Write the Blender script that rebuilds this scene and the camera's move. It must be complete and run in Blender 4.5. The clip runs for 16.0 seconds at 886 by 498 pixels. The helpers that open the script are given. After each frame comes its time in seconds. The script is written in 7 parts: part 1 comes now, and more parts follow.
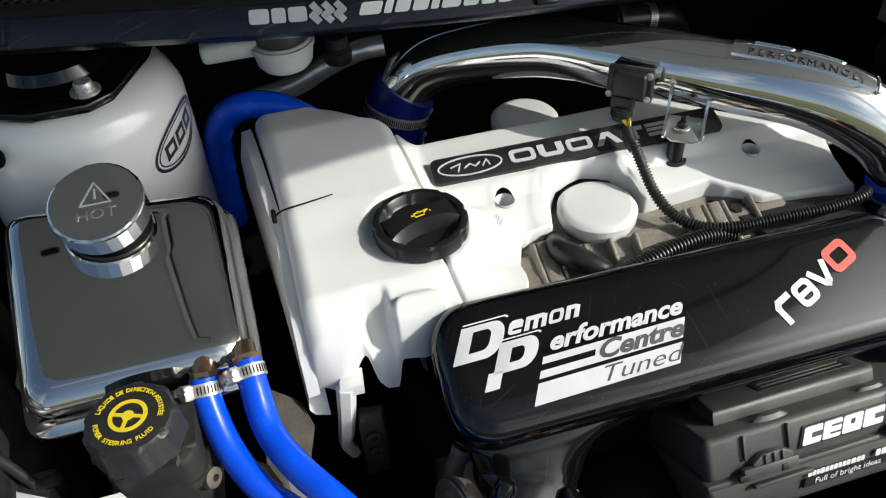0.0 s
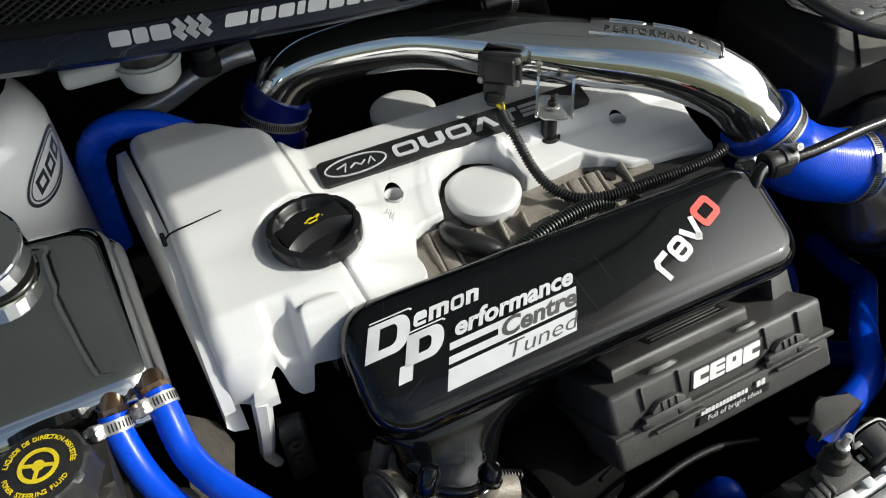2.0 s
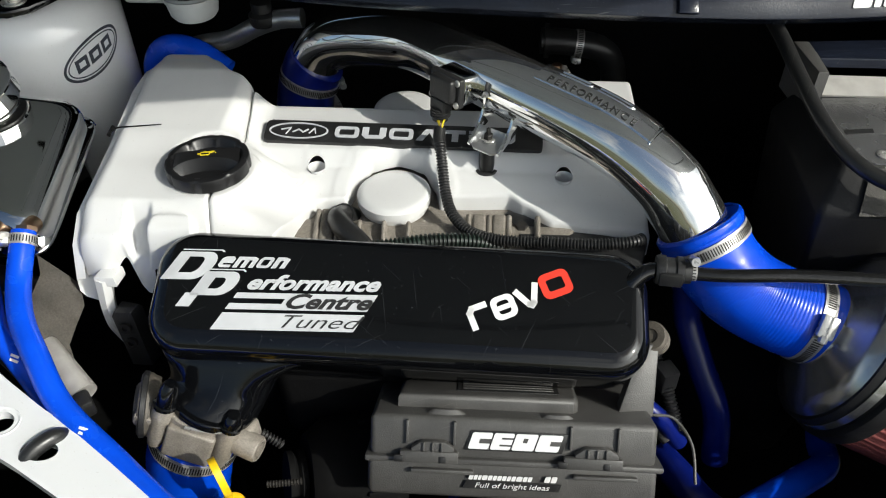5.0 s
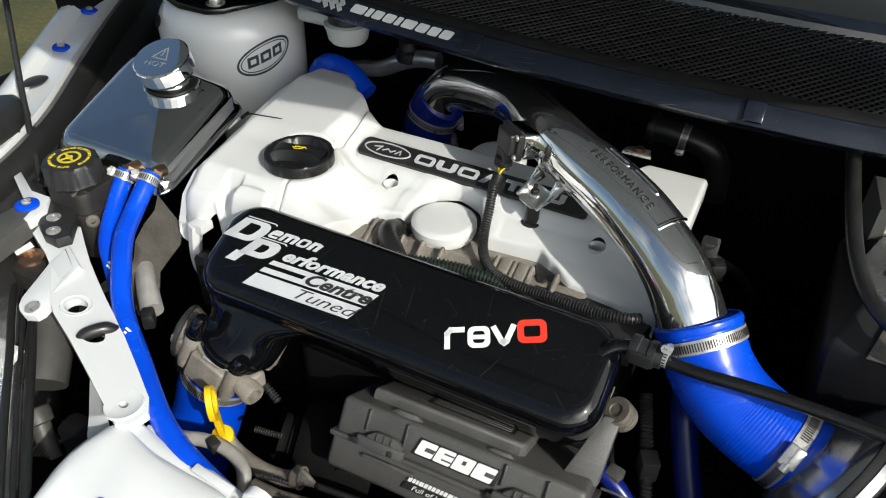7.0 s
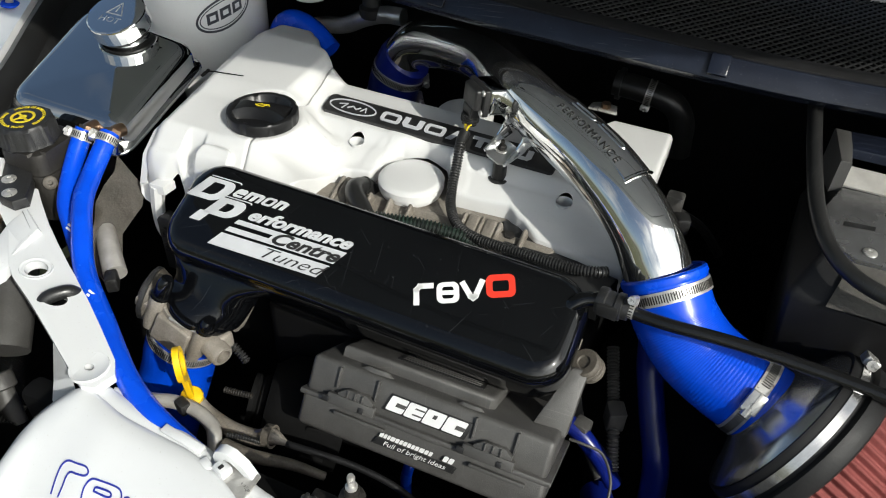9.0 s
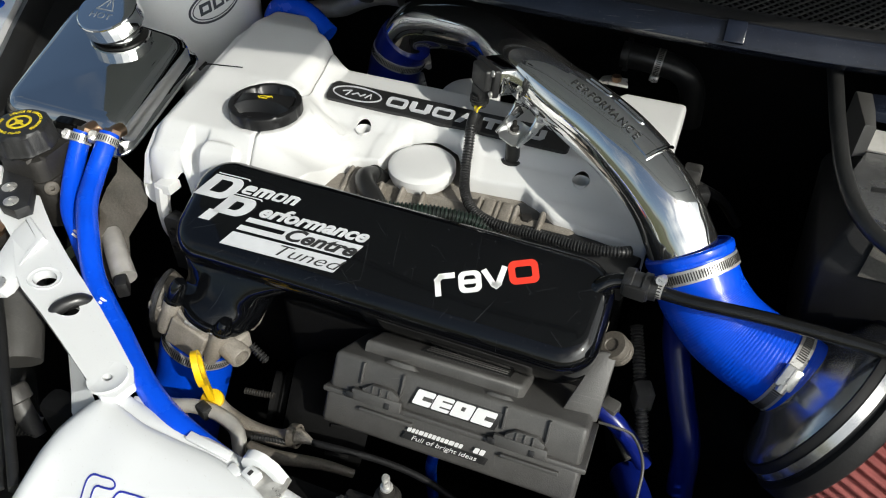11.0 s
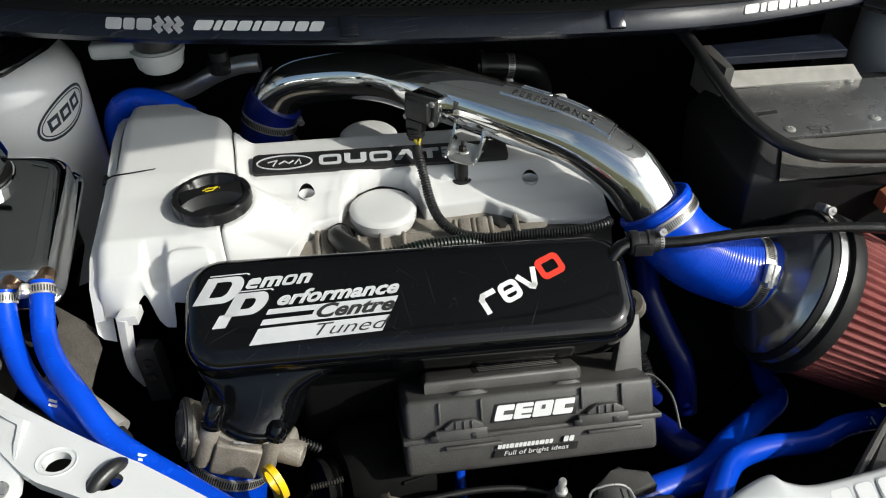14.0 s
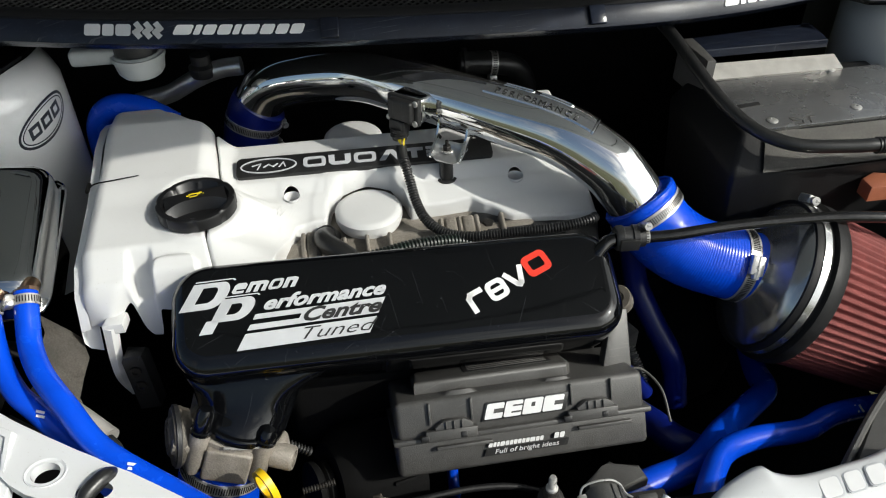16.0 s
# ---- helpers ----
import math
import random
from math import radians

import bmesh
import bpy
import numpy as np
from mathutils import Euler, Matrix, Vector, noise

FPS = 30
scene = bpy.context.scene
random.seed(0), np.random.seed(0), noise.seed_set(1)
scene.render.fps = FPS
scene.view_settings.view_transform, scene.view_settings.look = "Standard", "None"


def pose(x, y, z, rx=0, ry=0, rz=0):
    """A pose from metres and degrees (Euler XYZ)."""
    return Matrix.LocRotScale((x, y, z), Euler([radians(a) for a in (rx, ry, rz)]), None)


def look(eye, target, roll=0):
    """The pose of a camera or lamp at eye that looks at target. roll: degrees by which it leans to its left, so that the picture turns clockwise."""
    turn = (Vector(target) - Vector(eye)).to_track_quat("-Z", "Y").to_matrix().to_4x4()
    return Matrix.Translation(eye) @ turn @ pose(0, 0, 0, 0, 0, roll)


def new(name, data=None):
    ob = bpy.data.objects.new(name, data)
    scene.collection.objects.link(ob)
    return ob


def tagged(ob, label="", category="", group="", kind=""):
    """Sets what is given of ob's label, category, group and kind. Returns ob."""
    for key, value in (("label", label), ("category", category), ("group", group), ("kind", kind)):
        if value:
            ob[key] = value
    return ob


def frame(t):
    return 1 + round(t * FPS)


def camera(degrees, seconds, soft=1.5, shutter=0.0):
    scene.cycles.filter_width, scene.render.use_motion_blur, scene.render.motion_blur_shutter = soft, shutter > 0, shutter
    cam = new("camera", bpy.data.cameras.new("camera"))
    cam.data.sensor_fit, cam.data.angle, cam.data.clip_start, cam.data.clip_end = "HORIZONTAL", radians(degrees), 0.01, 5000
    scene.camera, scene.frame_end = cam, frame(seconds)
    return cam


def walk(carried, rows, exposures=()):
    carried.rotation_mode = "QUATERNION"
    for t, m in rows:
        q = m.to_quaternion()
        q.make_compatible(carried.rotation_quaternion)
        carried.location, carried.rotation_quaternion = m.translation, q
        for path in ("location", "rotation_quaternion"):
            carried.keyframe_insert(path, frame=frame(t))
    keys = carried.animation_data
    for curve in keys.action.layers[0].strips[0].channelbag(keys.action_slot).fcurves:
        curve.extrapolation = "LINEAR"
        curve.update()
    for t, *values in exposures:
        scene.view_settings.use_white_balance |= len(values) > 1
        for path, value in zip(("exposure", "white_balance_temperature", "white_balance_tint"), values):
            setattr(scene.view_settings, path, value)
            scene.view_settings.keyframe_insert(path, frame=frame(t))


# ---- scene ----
cam = camera(60.58, 16.0, soft=1.1)
PATH = [
    (0, (-0.1880, -0.5199, 1.3322), (0.0776, 0.6156, 0.2367), -3.66),
    (0.5, (-0.2103, -0.5014, 1.3448), (0.1728, 0.5833, 0.2327), -2.59),
    (1, (-0.2120, -0.5058, 1.3495), (0.2327, 0.5511, 0.2336), -2.44),
    (1.5, (-0.2025, -0.5132, 1.3502), (0.2747, 0.5236, 0.2289), -2.37),
    (2, (-0.1890, -0.5225, 1.3529), (0.2711, 0.5080, 0.2187), -3.26),
    (2.5, (-0.1563, -0.5334, 1.3576), (0.2726, 0.5083, 0.2215), -3.74),
    (3, (-0.0045, -0.6052, 1.3699), (0.2528, 0.5202, 0.2620), -5.00),
    (3.2, (0.0728, -0.6450, 1.3647), (0.2695, 0.5081, 0.2731), -4.58),
    (5.3, (0.2404, -0.6299, 1.3395), (0.0736, 0.5396, 0.2604), 1.25),
    (5.5, (0.3186, -0.6258, 1.3365), (0.0944, 0.5340, 0.2574), 3.03),
    (6, (0.3986, -0.6322, 1.3570), (0.0305, 0.5282, 0.3188), 2.41),
    (6.5, (0.4070, -0.6544, 1.3637), (-0.0794, 0.4982, 0.3662), 1.28),
    (7, (0.3961, -0.6656, 1.3668), (-0.1509, 0.4793, 0.3921), 1.44),
    (7.5, (0.3934, -0.6669, 1.3620), (-0.1598, 0.4731, 0.3850), 2.17),
    (8, (0.3962, -0.6657, 1.3621), (-0.1313, 0.4749, 0.3718), 2.31),
    (8.5, (0.3989, -0.6651, 1.3546), (-0.0706, 0.4764, 0.3364), 2.52),
    (9, (0.3969, -0.6694, 1.3587), (-0.0661, 0.4640, 0.3285), 2.72),
    (9.5, (0.3865, -0.6740, 1.3616), (-0.0901, 0.4499, 0.3274), 2.37),
    (9.7, (0.3793, -0.6743, 1.3622), (-0.1084, 0.4453, 0.3284), 2.04),
    (11.8, (0.3552, -0.6498, 1.3523), (-0.0404, 0.4572, 0.2669), -0.69),
    (12, (0.3154, -0.6605, 1.3552), (-0.0397, 0.4614, 0.2711), 0.48),
    (12.5, (0.1204, -0.6861, 1.3519), (-0.0458, 0.4805, 0.2696), -1.18),
    (13, (0.0694, -0.7111, 1.3602), (0.1078, 0.4683, 0.2798), -0.21),
    (13.5, (0.0680, -0.7234, 1.3651), (0.1816, 0.4780, 0.3146), -0.33),
    (14, (0.0674, -0.7212, 1.3685), (0.2188, 0.5082, 0.3558), -0.56),
    (14.5, (0.0746, -0.7168, 1.3687), (0.2432, 0.5113, 0.3571), -1.00),
    (15, (0.0759, -0.7168, 1.3684), (0.2458, 0.5106, 0.3561), -1.36),
    (15.5, (0.0740, -0.7180, 1.3676), (0.2436, 0.5094, 0.3553), -1.38),
    (16, (0.0738, -0.7195, 1.3710), (0.2410, 0.5026, 0.3520), -1.51),
]
walk(cam, [(t, look(eye, target, roll)) for t, eye, target, roll in PATH], exposures=[(t, e, 6500, 5) for t, e in ((0, 0.03), (1.0, -0.05), (3.0, -0.11), (5.5, -0.01), (8.0, -0.10), (12.0, -0.09), (14.0, -0.14), (16.0, -0.16))])
from mathutils.bvhtree import BVHTree

# ---------- world, sun, exposure ----------
world = bpy.data.worlds.new("sky")
scene.world = world
world.use_nodes = True
wn = world.node_tree.nodes
sky = wn.new("ShaderNodeTexSky")
sky.sky_type = "NISHITA"
sky.sun_disc = False
sky.dust_density = 2.8
SUN_ELEV, SUN_AZ = 34.0, -28.0            # azimuth from +x towards +y
sky.sun_elevation = radians(SUN_ELEV)
sky.sun_rotation = radians(90 - SUN_AZ)
wn["Background"].inputs["Strength"].default_value = 0.105
wl = world.node_tree.links
cloud = wn.new("ShaderNodeTexNoise")            # thin cloud over the whole sky
cloud.inputs["Scale"].default_value, cloud.inputs["Detail"].default_value, cloud.inputs["Distortion"].default_value = 2.6, 7, 0.4
cover_ramp = wn.new("ShaderNodeMapRange")
cover_ramp.inputs["From Min"].default_value, cover_ramp.inputs["From Max"].default_value, cover_ramp.inputs["To Max"].default_value = 0.54, 0.74, 0.85
grey = wn.new("ShaderNodeRGBToBW")
lift = wn.new("ShaderNodeMath")
lift.operation, lift.inputs[1].default_value = "MULTIPLY", 2.6
veil = wn.new("ShaderNodeMix")
veil.data_type = "RGBA"
way = wn.new("ShaderNodeTexCoord")                # a bank of bright cloud low on the sun's side, clear blue overhead
axes = wn.new("ShaderNodeSeparateXYZ")
wl.new(way.outputs["Generated"], axes.inputs[0])
bank = []
for out, start, stop in (("Z", 0.86, 0.66), ("X", 0.05, 0.45)):
    edge = wn.new("ShaderNodeMapRange")
    edge.interpolation_type = "SMOOTHSTEP"
    edge.inputs["From Min"].default_value, edge.inputs["From Max"].default_value = start, stop
    wl.new(axes.outputs[out], edge.inputs["Value"])
    bank.append(edge.outputs["Result"])
both = wn.new("ShaderNodeMath")
both.operation = "MULTIPLY"
wl.new(bank[0], both.inputs[0])
wl.new(bank[1], both.inputs[1])
gather = wn.new("ShaderNodeMath")
gather.operation, gather.inputs[1].default_value = "MULTIPLY_ADD", 0.22
wl.new(both.outputs[0], gather.inputs[0])
wl.new(cloud.outputs["Fac"], gather.inputs[2])
wl.new(gather.outputs[0], cover_ramp.inputs["Value"])
wl.new(cover_ramp.outputs["Result"], veil.inputs["Factor"])
wl.new(sky.outputs[0], grey.inputs[0])
wl.new(grey.outputs[0], lift.inputs[0])
wl.new(sky.outputs[0], veil.inputs["A"])
wl.new(lift.outputs[0], veil.inputs["B"])
wl.new(veil.outputs["Result"], wn["Background"].inputs["Color"])
sun_data = bpy.data.lights.new("sun", "SUN")
sun_data.energy, sun_data.angle, sun_data.color = 4.3, radians(0.5), (1.0, 0.955, 0.89)
sun = new("sun", sun_data)
toward = Vector((math.cos(radians(SUN_AZ)) * math.cos(radians(SUN_ELEV)), math.sin(radians(SUN_AZ)) * math.cos(radians(SUN_ELEV)), math.sin(radians(SUN_ELEV))))
sun.matrix_basis = look(toward * 20, (0, 0, 0))


# ---------- materials ----------
def mat(name, color, rough=0.5, metal=0.0, color2=None, scale=30.0, amount=0.5, bump=0.0, bump_scale=200.0,
        coat=0.0, rough_var=0.0, fleck=0.0, spec=0.5, coat_rough=0.05, scratches=0.0):
    """A surface whose colour wanders between two tones at two scales, with fine relief."""
    m = bpy.data.materials.new(name)
    m.use_nodes = True
    n, l = m.node_tree.nodes, m.node_tree.links
    b = n["Principled BSDF"]
    co = n.new("ShaderNodeTexCoord")
    c2 = color2 or tuple(c * 0.78 for c in color)
    big = n.new("ShaderNodeTexNoise")
    big.inputs["Scale"].default_value, big.inputs["Detail"].default_value = scale, 6
    l.new(co.outputs["Object"], big.inputs["Vector"])
    ramp = n.new("ShaderNodeValToRGB")
    ramp.color_ramp.elements[0].position, ramp.color_ramp.elements[1].position = 0.5 - 0.35 * amount, 0.5 + 0.35
    ramp.color_ramp.elements[0].color, ramp.color_ramp.elements[1].color = (*c2, 1), (*color, 1)
    l.new(big.outputs["Fac"], ramp.inputs["Fac"])
    last = ramp.outputs["Color"]
    if fleck:
        fine = n.new("ShaderNodeTexNoise")
        fine.inputs["Scale"].default_value, fine.inputs["Detail"].default_value = scale * 14, 3
        l.new(co.outputs["Object"], fine.inputs["Vector"])
        mix = n.new("ShaderNodeMix")
        mix.data_type, mix.blend_type = "RGBA", "MULTIPLY"
        mix.inputs["Factor"].default_value = fleck
        l.new(last, mix.inputs["A"])
        l.new(fine.outputs["Fac"], mix.inputs["B"])
        last = mix.outputs["Result"]
    l.new(last, b.inputs["Base Color"])
    b.inputs["Roughness"].default_value, b.inputs["Metallic"].default_value = rough, metal
    b.inputs["Specular IOR Level"].default_value = spec
    b.inputs["Coat Weight"].default_value, b.inputs["Coat Roughness"].default_value = coat, coat_rough
    if rough_var:
        rr = n.new("ShaderNodeMapRange")
        rr.inputs["To Min"].default_value, rr.inputs["To Max"].default_value = max(0.02, rough - rough_var), rough + rough_var
        l.new(big.outputs["Fac"], rr.inputs["Value"])
        l.new(rr.outputs["Result"], b.inputs["Roughness"])
    if bump or scratches:
        bn = n.new("ShaderNodeBump")
        bn.inputs["Strength"].default_value, bn.inputs["Distance"].default_value = max(bump, scratches), 0.001
        if scratches:
            tex = n.new("ShaderNodeTexNoise")
            st = n.new("ShaderNodeMapping")
            st.inputs["Scale"].default_value = (40, 900, 40)
            st.inputs["Rotation"].default_value = (0, 0, 0.9)
            l.new(co.outputs["Object"], st.inputs["Vector"])
            l.new(st.outputs["Vector"], tex.inputs["Vector"])
            tex.inputs["Scale"].default_value = 1.0
        else:
            tex = n.new("ShaderNodeTexNoise")
            tex.inputs["Scale"].default_value, tex.inputs["Detail"].default_value = bump_scale, 4
            l.new(co.outputs["Object"], tex.inputs["Vector"])
        l.new(tex.outputs["Fac"], bn.inputs["Height"])
        l.new(bn.outputs["Normal"], b.inputs["Normal"])
    return m


WHITE = mat("white_paint", (0.68, 0.68, 0.675), 0.32, color2=(0.63, 0.63, 0.625), scale=14, bump=0.06, bump_scale=90, coat=0.35, rough_var=0.08)
BODY_WHITE = mat("car_body_white", (0.66, 0.67, 0.675), 0.22, color2=(0.62, 0.63, 0.64), scale=8, coat=0.8, bump=0.03, bump_scale=40)
CHROME = mat("polished_alloy", (0.93, 0.93, 0.92), 0.055, 1.0, color2=(0.86, 0.86, 0.85), scale=10, bump=0.012, bump_scale=14, rough_var=0.02)
PIPEALLOY = mat("hazed_polished_alloy", (0.93, 0.93, 0.92), 0.045, 0.98, color2=(0.86, 0.86, 0.85), scale=10, bump=0.02, bump_scale=16, rough_var=0.025)
TANK = mat("polished_tank", (0.74, 0.74, 0.73), 0.04, 1.0, color2=(0.66, 0.66, 0.65), scale=9, bump=0.14, bump_scale=6, rough_var=0.02)
STEEL = mat("zinc_steel", (0.66, 0.65, 0.62), 0.3, 0.6, color2=(0.45, 0.44, 0.42), scale=160, bump=0.15, bump_scale=500, rough_var=0.1)
ALU = mat("cast_aluminium", (0.47, 0.43, 0.38), 0.55, 0.25, color2=(0.27, 0.24, 0.20), scale=45, bump=0.5, bump_scale=420, fleck=0.6, rough_var=0.12)
BRUSHED = mat("spun_alloy", (0.72, 0.72, 0.72), 0.28, 0.85, color2=(0.5, 0.5, 0.5), scale=40, bump=0.05, bump_scale=300)
DULL = mat("dull_alloy", (0.66, 0.64, 0.60), 0.36, 0.45, color2=(0.48, 0.46, 0.43), scale=60, bump=0.1, bump_scale=300)
TAN = mat("grimy_tan_casting", (0.20, 0.175, 0.145), 0.6, 0.1, color2=(0.10, 0.088, 0.072), scale=40, bump=0.6, bump_scale=220, fleck=0.6)
GLOSS = mat("gloss_black_lacquer", (0.0032, 0.0035, 0.0042), 0.05, color2=(0.0022, 0.0024, 0.003), scale=20, spec=0.5, scratches=0.006, rough_var=0.015)
PLASTIC = mat("black_plastic", (0.022, 0.022, 0.023), 0.42, color2=(0.014, 0.014, 0.014), scale=60, bump=0.25, bump_scale=700, rough_var=0.1)
GREYPL = mat("dusty_grey_plastic", (0.095, 0.093, 0.089), 0.46, color2=(0.068, 0.066, 0.063), scale=40, bump=0.3, bump_scale=900, fleck=0.35, rough_var=0.08)
RUBBER = mat("black_rubber", (0.018, 0.018, 0.018), 0.34, color2=(0.013, 0.013, 0.013), scale=60, bump=0.15, bump_scale=500, rough_var=0.1)
BLUE = mat("blue_silicone", (0.002, 0.072, 0.68), 0.26, color2=(0.002, 0.052, 0.54), scale=26, bump=0.12, bump_scale=160, coat=0.1, rough_var=0.06, spec=0.35)
SPUN = mat("spun_mirror_alloy", (0.62, 0.62, 0.62), 0.22, 0.92, color2=(0.50, 0.50, 0.50), scale=30, bump=0.03, bump_scale=200, rough_var=0.04)
HOSEBLACK = mat("glossy_black_hose", (0.009, 0.009, 0.0095), 0.2, color2=(0.006, 0.006, 0.006), scale=50, bump=0.25, bump_scale=260, rough_var=0.1)
RIMBLACK = mat("matt_black_rubber", (0.011, 0.011, 0.012), 0.55, color2=(0.007, 0.007, 0.0075), scale=60, bump=0.2, bump_scale=400, rough_var=0.1, spec=0.3)
CAPBLACK = mat("moulded_black_plastic", (0.012, 0.012, 0.013), 0.38, color2=(0.007, 0.007, 0.0075), scale=60, bump=0.12, bump_scale=600, rough_var=0.08)
# shaded copy of BLUE: the shade is put into the colour
SHADED_BLUE = mat("shaded_blue_silicone", (0.004, 0.014, 0.19), 0.3, color2=(0.003, 0.009, 0.12), scale=26, bump=0.12, bump_scale=160)
YELLOW = mat("yellow_plastic", (0.85, 0.56, 0.01), 0.35, color2=(0.70, 0.43, 0.008), scale=60, bump=0.1)
YELLOWP = mat("yellow_print", (0.75, 0.60, 0.02), 0.5, color2=(0.62, 0.48, 0.02), scale=300)
REDF = mat("red_cotton_gauze", (0.36, 0.085, 0.075), 0.75, color2=(0.22, 0.045, 0.04), scale=50, bump=0.6, bump_scale=1500, fleck=0.5)
VINYL = mat("white_vinyl", (0.78, 0.78, 0.78), 0.35, color2=(0.70, 0.70, 0.70), scale=40)
GREYV = mat("silver_vinyl", (0.55, 0.56, 0.58), 0.35, color2=(0.46, 0.47, 0.49), scale=40)
REDV = mat("red_vinyl", (0.72, 0.045, 0.025), 0.35, color2=(0.62, 0.035, 0.02), scale=40)
BLUEV = mat("blue_vinyl", (0.02, 0.035, 0.35), 0.4, color2=(0.015, 0.025, 0.28), scale=40)
DARKV = mat("dark_vinyl", (0.035, 0.04, 0.055), 0.4, color2=(0.025, 0.03, 0.04), scale=40)
BRASS = mat("aged_copper_brass", (0.55, 0.30, 0.20), 0.32, 1.0, color2=(0.42, 0.31, 0.2), scale=70, rough_var=0.1, bump=0.1)
GRIME = mat("grimy_metal", (0.05, 0.046, 0.041), 0.6, 0.4, color2=(0.022, 0.020, 0.018), scale=35, bump=0.5, bump_scale=200, fleck=0.5)
# near-black: shade low in the bay and in gaps is put into this colour
DARK = mat("deep_shade_black", (0.0075, 0.0075, 0.008), 0.75, color2=(0.004, 0.004, 0.004), scale=20, bump=0.4, bump_scale=120, spec=0.1)
COWL = mat("cowl_black_plastic", (0.012, 0.016, 0.028), 0.2, color2=(0.009, 0.011, 0.018), scale=30, bump=0.15, bump_scale=500, rough_var=0.08, spec=0.32)
DUSTY_PALE = mat("dusty_pale_plastic", (0.20, 0.19, 0.17), 0.6, color2=(0.13, 0.122, 0.11), scale=30, bump=0.3, bump_scale=900, fleck=0.4)
BATT = mat("battery_cover_grey", (0.40, 0.40, 0.40), 0.27, 0.75, color2=(0.30, 0.30, 0.30), scale=25, bump=0.2, bump_scale=600, fleck=0.25, rough_var=0.08)
UNDERSIDE = mat("bonnet_underside", (0.40, 0.42, 0.455), 0.45, color2=(0.32, 0.34, 0.37), scale=4, bump=0.3, bump_scale=60)
GLASS_BLACK = mat("windscreen_black_band", (0.02, 0.024, 0.03), 0.08, coat=1.0, scale=8)
RESERVOIR = mat("milky_plastic", (0.52, 0.54, 0.54), 0.4, color2=(0.44, 0.46, 0.46), scale=30, bump=0.05)
LENS = mat("headlamp_inner", (0.50, 0.51, 0.52), 0.2, 0.5, color2=(0.30, 0.30, 0.31), scale=12, bump=0.1, bump_scale=60)
CLEAR = mat("clear_lens", (0.95, 0.96, 0.96), 0.03, color2=(0.92, 0.93, 0.93), scale=10)
CLEAR.node_tree.nodes["Principled BSDF"].inputs["Transmission Weight"].default_value = 1.0
CLEAR.node_tree.nodes["Principled BSDF"].inputs["IOR"].default_value = 1.2
GRASS = mat("rough_grass", (0.17, 0.15, 0.05), 0.9, color2=(0.07, 0.08, 0.022), scale=3, bump=1.0, bump_scale=60, fleck=0.8)


def scuffed(m, tone, amount, directions, size=1.0, cut=0.66):
    """Fine pale scratches in several directions, and dust specks, over a finished surface."""
    n, l = m.node_tree.nodes, m.node_tree.links
    b = n["Principled BSDF"]
    co = n.new("ShaderNodeTexCoord")
    total = None
    for k, angle in enumerate(list(directions) + [None]):
        mp = n.new("ShaderNodeMapping")
        tx = n.new("ShaderNodeTexNoise")
        rg = n.new("ShaderNodeMapRange")
        if angle is None:
            mp.inputs["Scale"].default_value = (520 / size, 520 / size, 520 / size)
            rg.inputs["From Min"].default_value, rg.inputs["From Max"].default_value = 0.72, 0.76
        else:
            mp.vector_type = "TEXTURE"
            mp.inputs["Rotation"].default_value = (0, 0, angle)
            mp.inputs["Scale"].default_value = (size / 16, size / 1300, size / 16)
            mp.inputs["Location"].default_value = (0.31 * k, 0.17 * k, 0)
            rg.inputs["From Min"].default_value, rg.inputs["From Max"].default_value = cut, cut + 0.05
        rg.inputs["To Max"].default_value = amount
        tx.inputs["Scale"].default_value, tx.inputs["Detail"].default_value = 1.0, 1.0
        l.new(co.outputs["Object"], mp.inputs["Vector"])
        l.new(mp.outputs["Vector"], tx.inputs["Vector"])
        l.new(tx.outputs["Fac"], rg.inputs["Value"])
        if total is None:
            total = rg.outputs["Result"]
        else:
            ad = n.new("ShaderNodeMath")
            ad.operation = "MAXIMUM"
            l.new(total, ad.inputs[0])
            l.new(rg.outputs["Result"], ad.inputs[1])
            total = ad.outputs[0]
    mix = n.new("ShaderNodeMix")
    mix.data_type = "RGBA"
    mix.inputs["B"].default_value = (*tone, 1)
    l.new(total, mix.inputs["Factor"])
    l.new(b.inputs["Base Color"].links[0].from_socket, mix.inputs["A"])
    l.new(mix.outputs["Result"], b.inputs["Base Color"])
    return m


scuffed(GLOSS, (0.20, 0.21, 0.23), 0.09, (0.45, 1.1, 1.75, 2.5), cut=0.745)
scuffed(PLASTIC, (0.12, 0.115, 0.105), 0.35, (0.8,), cut=0.70)
scuffed(GREYPL, (0.16, 0.155, 0.14), 0.3, (0.2, 1.9), cut=0.72)
scuffed(BATT, (0.42, 0.42, 0.41), 0.3, (0.3, 0.9, 2.0), cut=0.70)
scuffed(RUBBER, (0.10, 0.095, 0.085), 0.4, (1.2,), cut=0.70)
scuffed(WHITE, (0.42, 0.40, 0.36), 0.35, (), cut=0.7)
scuffed(BODY_WHITE, (0.40, 0.38, 0.34), 0.35, (), cut=0.7)
scuffed(COWL, (0.10, 0.10, 0.10), 0.4, (0.1,), cut=0.69)


# ---------- builders ----------
def shade(me, angle=40.0):
    for p in me.polygons:
        p.use_smooth = True
    me.set_sharp_from_angle(angle=radians(angle))


